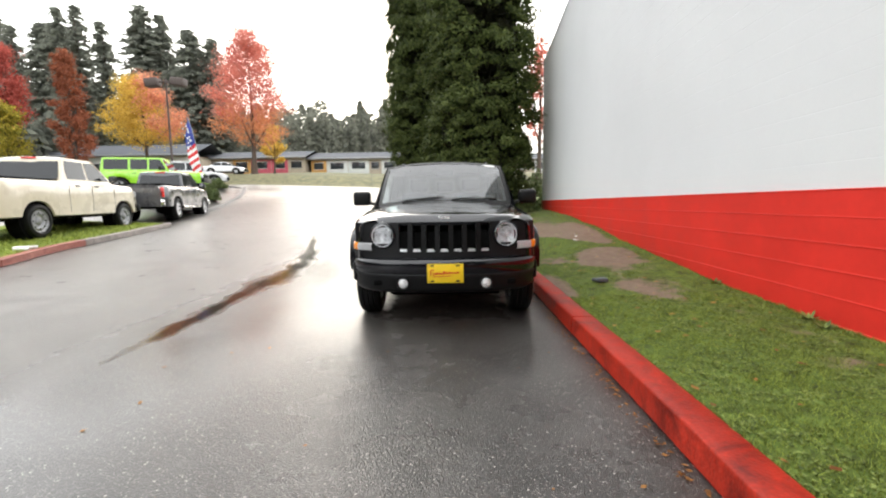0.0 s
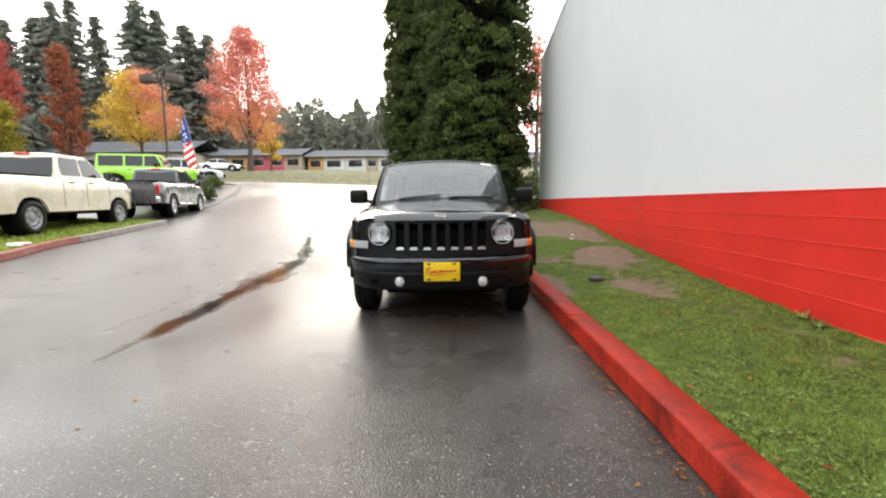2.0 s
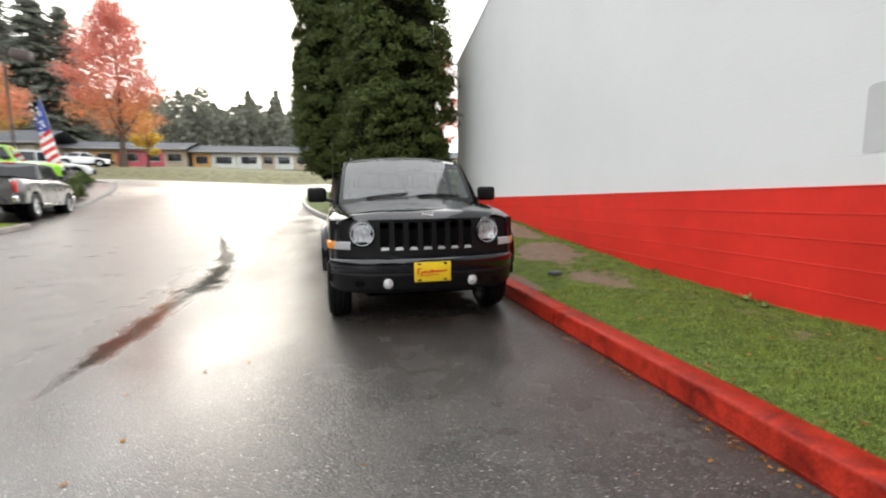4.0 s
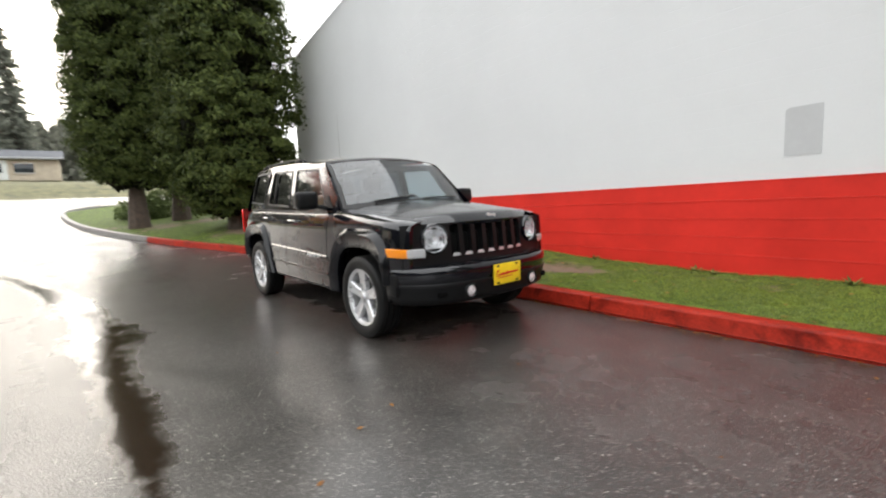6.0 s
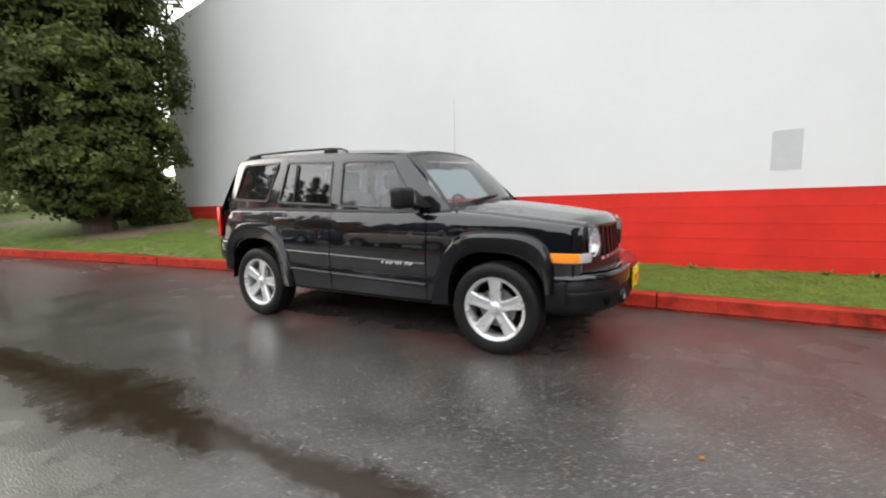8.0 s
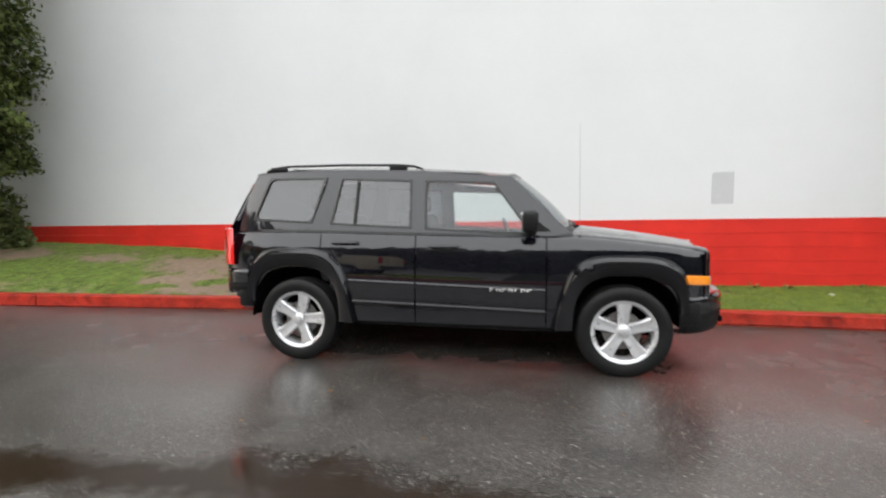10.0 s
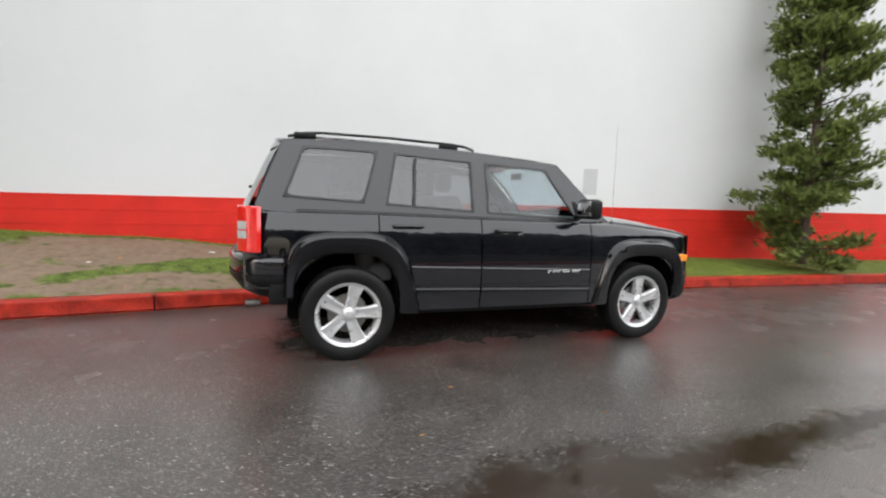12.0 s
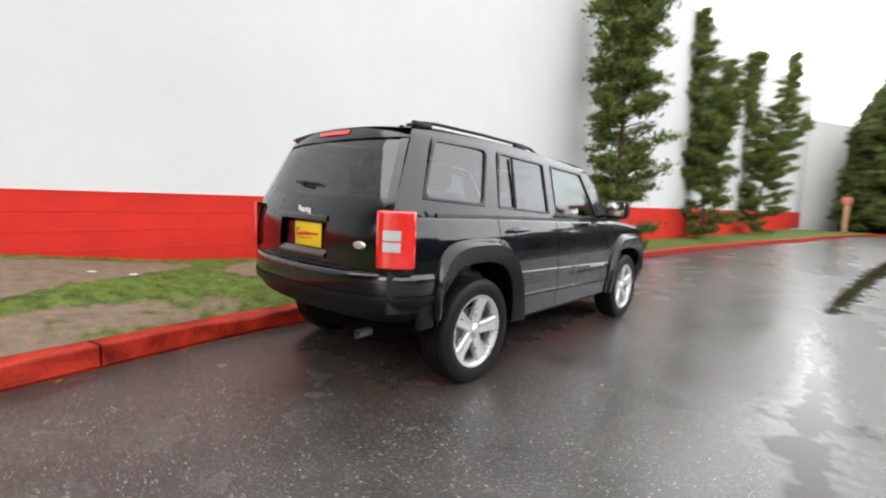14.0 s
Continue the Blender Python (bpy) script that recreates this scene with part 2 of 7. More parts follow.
WALL_RED = mat("red_painted_blocks", (0.62, 0.029, 0.019), 0.55, 0, 0.16, 1.6, bump=0.22, bscale=90, fine=0.10, spec=0.2)
KERB_RED = mat("worn_red_kerb_paint", (0.27, 0.017, 0.009), 0.42, 0, 0.6, 4.0, bump=0.6, bscale=60, fine=0.5, col2=(0.47, 0.033, 0.016), distort=1.0, spec=0.16)
KERB_FADED = mat("faded_red_kerb_paint", (0.27, 0.032, 0.020), 0.5, 0, 0.4, 5, bump=0.5, bscale=70, fine=0.4, col2=(0.38, 0.14, 0.10), distort=0.8)
KERB_PALE = mat("pale_wet_concrete", (0.20, 0.17, 0.15), 0.5, 0, 0.35, 4, bump=0.5, bscale=80, fine=0.3, col2=(0.34, 0.29, 0.26))
KERB_GREY = mat("wet_kerb_concrete", (0.20, 0.19, 0.18), 0.5, 0, 0.35, 4, bump=0.5, bscale=80, fine=0.3)
PATCH = mat("grey_paint_patch", (0.50, 0.505, 0.51), 0.7, 0, 0.05, 5, bump=0.1)
# for unseen ground, made dark so the car's side reflects black
UNSEEN_DARK_GRASS = mat("unseen_dark_grass", (0.020, 0.024, 0.012), 0.9, 0, 0.5, 2, bump=0.5, bscale=30, spec=0.1)
SOIL = mat("damp_soil", (0.095, 0.066, 0.044), 0.85, 0, 0.45, 5, bump=0.8, bscale=45, fine=0.4, col2=(0.165, 0.125, 0.09))
TURF = mat("turf", (0.052, 0.072, 0.015), 0.8, 0, 0.55, 7.0, bump=0.9, bscale=55, fine=0.5, col2=(0.135, 0.19, 0.038), spec=0.15)
BLADE = mat("grass_blades", (0.105, 0.145, 0.020), 0.6, 0, 0.6, 9.0, island=True, col2=(0.36, 0.44, 0.085), spec=0.2)
WEED_LEAF = mat("clover_leaves", (0.055, 0.090, 0.020), 0.6, 0, 0.5, 6.0, island=True, col2=(0.26, 0.32, 0.085), spec=0.2)
BRIGHT_BLADE = mat("bright_wet_blades", (0.13, 0.19, 0.024), 0.6, 0, 0.4, 5.0, island=True, col2=(0.40, 0.46, 0.09), spec=0.2)
BRIGHT_TURF = mat("bright_wet_turf", (0.11, 0.16, 0.02), 0.8, 0, 0.4, 4.0, bump=0.9, bscale=40, fine=0.4, col2=(0.24, 0.29, 0.05), spec=0.15)


def lawn_material():
    """Turf that thins out to bare, damp soil where the sheet's own 'bare' value says so, with a ragged edge."""
    m = TURF.copy()
    m.name = "worn_turf"
    n, l = m.node_tree.nodes, m.node_tree.links
    p = n["Principled BSDF"]
    turf_colour = p.inputs["Base Color"].links[0].from_socket
    tc, attr, rag, edge = n.new("ShaderNodeTexCoord"), n.new("ShaderNodeAttribute"), n.new("ShaderNodeTexNoise"), n.new("ShaderNodeMapRange")
    attr.attribute_name = "bare"
    rag.inputs["Scale"].default_value, rag.inputs["Detail"].default_value = 7.0, 8
    l.new(tc.outputs["Object"], rag.inputs["Vector"])
    total = n.new("ShaderNodeMath")
    total.operation = "MULTIPLY_ADD"
    total.inputs[1].default_value = 1.6
    l.new(rag.outputs["Fac"], total.inputs[0])
    l.new(attr.outputs["Fac"], total.inputs[2])
    edge.inputs["From Min"].default_value, edge.inputs["From Max"].default_value = 1.05, 1.45
    l.new(total.outputs[0], edge.inputs["Value"])
    grain, earth = n.new("ShaderNodeTexNoise"), n.new("ShaderNodeMix")
    grain.inputs["Scale"].default_value, grain.inputs["Detail"].default_value = 11.0, 9
    l.new(tc.outputs["Object"], grain.inputs["Vector"])
    earth.data_type = "RGBA"
    earth.inputs["A"].default_value, earth.inputs["B"].default_value = (0.095, 0.062, 0.043, 1), (0.25, 0.185, 0.135, 1)
    l.new(grain.outputs["Fac"], earth.inputs["Factor"])
    mix = n.new("ShaderNodeMix")
    mix.data_type = "RGBA"
    l.new(turf_colour, mix.inputs["A"])
    l.new(earth.outputs["Result"], mix.inputs["B"])
    l.new(edge.outputs["Result"], mix.inputs["Factor"])
    l.new(mix.outputs["Result"], p.inputs["Base Color"])
    return m


WORN_TURF = lawn_material()
DRY_GRASS = mat("pale_bank_grass", (0.085, 0.09, 0.034), 0.85, 0, 0.45, 1.6, bump=0.8, bscale=9, fine=0.4, col2=(0.20, 0.185, 0.09))
BARK = mat("bark", (0.075, 0.052, 0.038), 0.85, 0, 0.4, 9, bump=1.0, bscale=30, fine=0.4)


def asphalt_material(pool=False):
    """Wet asphalt: dark binder, pale stones, a film of water that varies in gloss; pool: standing water deepens by the mesh's own depth."""
    m = bpy.data.materials.new("wet_asphalt_pool" if pool else "wet_asphalt")
    m.use_nodes = True
    n, l = m.node_tree.nodes, m.node_tree.links
    p = n["Principled BSDF"]
    tc = n.new("ShaderNodeTexCoord")

    def noise_tex(scale, detail=5, rough=0.6):
        t = n.new("ShaderNodeTexNoise")
        t.inputs["Scale"].default_value, t.inputs["Detail"].default_value, t.inputs["Roughness"].default_value = scale, detail, rough
        l.new(tc.outputs["Object"], t.inputs["Vector"])
        return t.outputs["Fac"]

    def ranged(value, a, b, c, d):
        r = n.new("ShaderNodeMapRange")
        for key, v in (("From Min", a), ("From Max", b), ("To Min", c), ("To Max", d)):
            r.inputs[key].default_value = v
        l.new(value, r.inputs["Value"])
        return r.outputs["Result"]

    def math_node(op, a, b):
        r = n.new("ShaderNodeMath")
        r.operation = op
        for k, v in enumerate((a, b)):
            if isinstance(v, (int, float)):
                r.inputs[k].default_value = v
            else:
                l.new(v, r.inputs[k])
        return r.outputs[0]

    stones = n.new("ShaderNodeTexVoronoi")
    stones.inputs["Scale"].default_value = 130
    l.new(tc.outputs["Object"], stones.inputs["Vector"])
    chips = n.new("ShaderNodeTexVoronoi")
    chips.inputs["Scale"].default_value = 58
    l.new(tc.outputs["Object"], chips.inputs["Vector"])
    big, mid = noise_tex(0.35, 4), noise_tex(2.3, 6)
    base = n.new("ShaderNodeMix")
    base.data_type = "RGBA"
    base.inputs["A"].default_value, base.inputs["B"].default_value = (0.021, 0.0190, 0.0170, 1), (0.055, 0.050, 0.0455, 1)
    l.new(ranged(mid, 0.3, 0.7, 0, 1), base.inputs["Factor"])
    # beyond the gutter the asphalt is coloured paler and made coarser
    place = n.new("ShaderNodeSeparateXYZ")
    l.new(tc.outputs["Object"], place.inputs[0])
    lane = n.new("ShaderNodeVectorMath")
    lane.operation = "SCALE"
    l.new(base.outputs["Result"], lane.inputs[0])
    l.new(ranged(place.outputs[0], -2.6, -3.3, 1, 2.6), lane.inputs["Scale"])
    pale = n.new("ShaderNodeMix")
    pale.data_type = "RGBA"
    pale.inputs["B"].default_value = (0.34, 0.315, 0.29, 1)
    l.new(lane.outputs["Vector"], pale.inputs["A"])
    sep = n.new("ShaderNodeSeparateColor")
    l.new(chips.outputs["Color"], sep.inputs[0])
    rare = math_node("GREATER_THAN", sep.outputs[0], 0.77)
    core = math_node("LESS_THAN", chips.outputs["Distance"], math_node("ADD", 0.06, math_node("MULTIPLY", sep.outputs[1], 0.27)))
    grit = n.new("ShaderNodeTexVoronoi")
    grit.inputs["Scale"].default_value = 115
    l.new(tc.outputs["Object"], grit.inputs["Vector"])
    sep2 = n.new("ShaderNodeSeparateColor")
    l.new(grit.outputs["Color"], sep2.inputs[0])
    small = math_node("MULTIPLY", math_node("GREATER_THAN", sep2.outputs[1], 0.74), math_node("LESS_THAN", grit.outputs["Distance"], 0.36))
    showing = ranged(place.outputs[0], -2.5, -3.2, 1, 0.35)
    l.new(math_node("MULTIPLY", showing, math_node("MAXIMUM", math_node("MULTIPLY", math_node("MULTIPLY", rare, core), 1.0), math_node("MULTIPLY", small, 0.58))), pale.inputs["Factor"])
    l.new(pale.outputs["Result"], p.inputs["Base Color"])
    spot = n.new("ShaderNodeSeparateXYZ")
    l.new(tc.outputs["Object"], spot.inputs[0])
    film = math_node("MINIMUM", math_node("ADD", ranged(big, 0.38, 0.62, 0, 1), ranged(spot.outputs[0], -0.9, -1.9, 0, 0.35)), 1.0)
    film = math_node("MAXIMUM", math_node("ADD", film, ranged(spot.outputs[0], -2.6, -3.2, 0, -0.5)), 0.0)
    p.inputs["Specular IOR Level"].default_value = 0.28
    l.new(ranged(mid, 0.3, 0.7, 0.28, 0.42), p.inputs["Roughness"])
    p.inputs["Coat Weight"].default_value = 1.0
    p.inputs["Coat IOR"].default_value = 1.37
    dry = None
    if pool:
        depth = n.new("ShaderNodeAttribute")
        depth.attribute_name = "depth"
        ragged = math_node("ADD", depth.outputs["Fac"], math_node("ADD", ranged(noise_tex(11, 4), 0.3, 0.7, -0.15, 0.15), ranged(noise_tex(2.2, 3), 0.3, 0.7, -0.36, 0.42)))
        dry = ranged(ragged, 0.02, 0.72, 1, 0)
        wet_dark = n.new("ShaderNodeMix")
        wet_dark.data_type = "RGBA"
        wet_dark.inputs["A"].default_value = (0.020, 0.013, 0.009, 1)
        l.new(pale.outputs["Result"], wet_dark.inputs["B"])
        l.new(dry, wet_dark.inputs["Factor"])
        l.new(wet_dark.outputs["Result"], p.inputs["Base Color"])
        l.new(math_node("MULTIPLY", dry, 0.28), p.inputs["Specular IOR Level"])
        thin = ranged(place.outputs[0], -2.6, -3.3, 0, -0.32)
        l.new(math_node("ADD", 1.0, math_node("MULTIPLY", thin, dry)), p.inputs["Coat Weight"])
    if not pool:
        # the ground stays dry where the car stands over it
        where = n.new("ShaderNodeSeparateXYZ")
        l.new(tc.outputs["Object"], where.inputs[0])
        rag = ranged(noise_tex(4, 4), 0.3, 0.7, -0.12, 0.12)
        along = ranged(math_node("ADD", math_node("ABSOLUTE", where.outputs[1], 0), rag), 1.72, 1.92, 1, 0)
        across = ranged(math_node("ADD", math_node("ABSOLUTE", where.outputs[0], 0), rag), 0.60, 0.76, 1, 0)
        damp = math_node("SUBTRACT", 1.0, math_node("MULTIPLY", along, across))
        l.new(math_node("MULTIPLY", math_node("MULTIPLY", damp, ranged(where.outputs[0], -2.6, -3.3, 1, 0.68)), ranged(where.outputs[0], -1.3, 0.7, 1, 0.8)), p.inputs["Coat Weight"])
        l.new(math_node("MULTIPLY", damp, ranged(where.outputs[0], -1.3, 0.7, 0.28, 0.18)), p.inputs["Specular IOR Level"])
    coat_r = math_node("ADD", math_node("MULTIPLY", film, -0.08), math_node("ADD", 0.25, ranged(mid, 0.3, 0.7, -0.03, 0.04)))
    coat_r = math_node("ADD", coat_r, math_node("ADD", ranged(spot.outputs[0], -2.5, -3.2, -0.02, 0.08), ranged(spot.outputs[0], -1.7, -0.2, 0, 0.06)))
    if pool:
        coat_r = math_node("ADD", math_node("MULTIPLY", coat_r, dry), math_node("MULTIPLY", math_node("SUBTRACT", 1.0, dry), 0.10))
    l.new(coat_r, p.inputs["Coat Roughness"])
    soft_b = n.new("ShaderNodeBump")
    soft_b.inputs["Distance"].default_value = 0.004
    soft_s = math_node("ADD", ranged(film, 0, 1, 0.30, 0.11), math_node("ADD", ranged(spot.outputs[0], -2.5, -3.2, 0, 0.14), ranged(spot.outputs[0], -1.7, -0.5, 0, 0.14)))
    l.new(math_node("MULTIPLY", soft_s, math_node("ADD", math_node("MULTIPLY", dry, 0.75), 0.25)) if pool else soft_s, soft_b.inputs["Strength"])
    l.new(math_node("SUBTRACT", 1.0, stones.outputs["Distance"]), soft_b.inputs["Height"])
    l.new(soft_b.outputs["Normal"], p.inputs["Coat Normal"])
    b = n.new("ShaderNodeBump")
    b.inputs["Distance"].default_value = 0.006
    hard_s = ranged(film, 0, 1, 0.75, 0.42)
    l.new(math_node("MULTIPLY", hard_s, dry) if pool else hard_s, b.inputs["Strength"])
    if pool:
        l.new(math_node("ADD", math_node("MULTIPLY", ranged(mid, 0.3, 0.7, 0.23, 0.37), dry), 0.05), p.inputs["Roughness"])
    l.new(math_node("SUBTRACT", 1.0, stones.outputs["Distance"]), b.inputs["Height"])
    l.new(b.outputs["Normal"], p.inputs["Normal"])
    return m


ASPHALT, WATER = asphalt_material(), asphalt_material(pool=True)


# ---- the lie of the land ----
def ground_z(x, y):
    """Height of the paved ground: level round the car, climbing beyond it, then a bank."""
    u = min(max(0.0, y - 2), 40.0)
    z = 0.02 * u + 0.0012 * u * u
    z += 0.04 * min(14.0, max(0.0, -6 - x)) * smooth(0, 5, y)
    z += 0.75 * smooth(12.5, 15.5, -x) * smooth(7, 12, y) * (1 - smooth(24, 34, y))
    z += 1.15 * smooth(39.3, 46, y) + 1.5 * smooth(48, 70, y)
    return z


def kerb_line_x(y):
    return lerp_table(KERB_TABLE, y)


KERB_TABLE = [(-44, -4.9), (-33, -2.4), (-24, -1.2), (-20, -0.5), (-15, 0.2), (-10, 0.8), (-5, 1.045), (-2, 1.065), (1.4, 1.07), (2.0, 1.06), (2.7, 0.93), (3.5, 0.755), (5.4, 0.335), (6.6, 0.03),
              (9.2, -0.75), (11.5, -1.35), (14, -1.95), (17.5, -2.6), (22, -3.1), (26, -3.2)]
WALL_TILT, WALL_SINK = 0.05, -0.01
WALL_Y0, WALL_Y1 = -52.0, 10.7


def wall_x(y):
    return 2.87 + WALL_TILT * (y + 3.4)


WALL_FOOT = [(-52, 0.05), (-13, 0.18), (-5, 0.24), (-3, 0.17), (-1, 0.21), (1, 0.34), (2, 0.38), (3.1, 0.5), (3.8, 0.54), (6.5, 0.67), (10, 0.74),
             (14, 0.86), (20, 1.15), (30, 1.9)]


def lawn_z(x, y):
    """Height of the lawn between the kerb and the wall, and beyond the wall's end."""
    a = kerb_line_x(y) + 0.20
    b = wall_x(y)
    u = min(1.0, max(0.0, (x - a) / max(0.3, b - a)))
    low = ground_z(a, y) + 0.125
    return low + (lerp_table(WALL_FOOT, y) - low) * (u ** 0.8) + 0.018 * noise.noise((x * 1.3, y * 1.3, 0)) + 0.008 * noise.noise((x * 6, y * 6, 3))


def bare(x, y):
    """How bare the lawn is: worn patches of soil beside the parked car and behind it."""
    n1 = noise.noise((x * 0.9 + 4, y * 0.75, 1.7)) + 0.45 * noise.noise((x * 2.7, y * 2.7, 5))
    v = 0.0
    for cx, cy, rx, ry, k in ((2.25, -1.2, 0.50, 0.75, 1.0), (2.45, 0.5, 0.6, 1.5, 1.1), (1.28, -0.7, 0.22, 1.0, 1.2), (2.7, 3.4, 1.0, 1.9, 1.5),
                              (1.50, 2.7, 0.55, 1.5, 1.5), (1.25, 3.7, 0.6, 1.5, 1.4), (1.6, 1.2, 0.4, 1.0, 0.7), (2.2, 5.5, 0.9, 1.6, 1.0), (1.4, 8.6, 1.6, 1.2, 1.1), (0.4, 13.2, 2.0, 1.4, 1.0)):
        v = max(v, k * (1 - ((x - cx) / rx) ** 2 - ((y - cy) / ry) ** 2))
    # a broken band of turf crosses the worn ground behind the car, and turf keeps to the wall's foot
    off = abs((x - 1.95) * 0.86 + (y - 3.0) * 0.51)
    v -= (1.15 + 0.8 * noise.noise((x * 2.2, y * 2.2, 8))) * math.exp(-(off / 0.14) ** 2) * smooth(5.6, 4.4, y) * smooth(0.9, 1.5, y)
    v -= 0.9 * smooth(0.32, 0.05, wall_x(y) - x)
    return v + n1 * 0.9 * (0.55 + 0.45 * smooth(-3.0, -1.4, y)) + 0.35 * noise.noise((x * 6, y * 6, 2))


def build_ground():
    xs = sorted({-900, -400, -200, -120, -80, *range(-60, -24, 4), *[-24 + 0.75 * k for k in range(32)], *range(0, 40, 4), 60, 120, 400, 900})
    ys = sorted({-900, -400, -200, -100, *range(-60, 0, 5), *[0 + 1.0 * k for k in range(42)], *[42 + 0.75 * k for k in range(10)], *range(50, 90, 5), 120, 200, 400, 900})
    rows = [[(x, y, ground_z(x, y) - (0.02 if x > kerb_line_x(y) + 0.5 and -44 < y < 26 else 0)) for x in xs] for y in ys]
    bm = grid(rows)
    for f in bm.faces:
        c = f.calc_center_median()
        f.material_index = 1 if c.y > 39.4 or c.x > 15 or c.x < -62 or c.y < -58 else (2 if c.x < -8.4 and c.y < 0.5 else 0)
    single("ground", bm, [ASPHALT, DRY_GRASS, UNSEEN_DARK_GRASS], "wet dark asphalt driveway climbing to a grassy bank", "ground", kind="structure", angle=60)


def kerb_section(line, i0, i1, material, parent, width=0.20, height=0.15, seed=0):
    """One cast length of kerb: battered face, rounded and chipped top edge."""
    rows = []
    for i in range(i0, i1 + 1):
        p = line[i]
        d = (line[min(i + 1, len(line) - 1)] - line[max(i - 1, 0)])
        side = Vector((d.y, -d.x, 0)).normalized()
        g = p.z
        chip = 0.010 * max(0, noise.noise((p.x * 3, p.y * 3.1, seed)) - 0.1) + 0.006 * noise.noise((p.x * 11, p.y * 11, seed))
        chip += 0.035 * math.exp(-((p.y - 1.97) / 0.17) ** 2) if p.x > 0.5 else 0
        gap = 0.008 if i == i0 else (-0.008 if i == i1 else 0)
        p = p + d.normalized() * gap
        sec = [(0.016, -0.05), (0.016, 0.010), (0.001, 0.020), (0.005, 0.03), (0.010, height - 0.022 - chip), (0.013, height - 0.006 - chip * 1.3), (0.019, height - 0.001 - chip),
               (0.075, height), (width - 0.02, height - 0.001), (width, height - 0.012), (width, -0.05)]
        rows.append([p + side * s + Vector((0, 0, g - p.z + h)) for s, h in sec])
    bm = grid(rows)
    for row in (0, len(rows) - 1):
        bm.verts.ensure_lookup_table()
        vs = [bm.verts[row * 11 + k] for k in range(11)]
        bm.faces.new(vs if row else list(reversed(vs)))
    part("kerb_stone", bm, material, parent, angle=50)


def kerb(name, points, label, red_from, red_to, length=2.64, joint=0.0, red=KERB_RED, plain=KERB_GREY):
    """A kerb of cast lengths along a line, with a joint at one y; painted red between two others."""
    step = 0.22
    line = spline([(x, y, 0) for x, y in points], step)
    for p in line:
        p.z = ground_z(p.x, p.y)
    root = thing(name, label, "kerb", kind="structure")
    per = round(length / step)
    first = min(range(len(line)), key=lambda i: abs(line[i].y - joint)) % per
    cuts = sorted({0, *range(first, len(line) - 1, per), len(line) - 1})
    for k, (a, b) in enumerate(zip(cuts, cuts[1:])):
        if b > a:
            y = line[(a + b) // 2].y
            kerb_section(line, a, b, red if red_from <= y <= red_to else plain, root, seed=k)
    return root


build_ground()
right_kerb = [(-20, -53), (-9, -50)] + [(x, y) for y, x in KERB_TABLE] + [(-2.6, 28.6), (-0.8, 30), (4, 30.6), (14, 31)]
kerb("kerb", right_kerb, "worn red-painted concrete kerb along the lawn, chipped edge", -60, 10.2, joint=-2.31)
kerb("kerb", [(-9.5, 9.2), (-9.25, 7.6), (-8.85, 5.4), (-8.6, 3.6), (-8.2, 2.0), (-8.0, 0.6), (-7.95, -4), (-8.0, -12), (-8.2, -24), (-8.6, -40)],
     "faded red kerb edging the lawn under parked trucks", -8.0, 4.7, joint=2.0, red=KERB_FADED, plain=KERB_PALE)
kerb("kerb", [(-24, 36.5), (-18.7, 34), (-14.5, 26), (-12.9, 20.1), (-11.9, 16.4), (-12.3, 14.6), (-14, 13.9), (-18, 13.8)], "plain concrete kerb round a planted island", 99, 100)


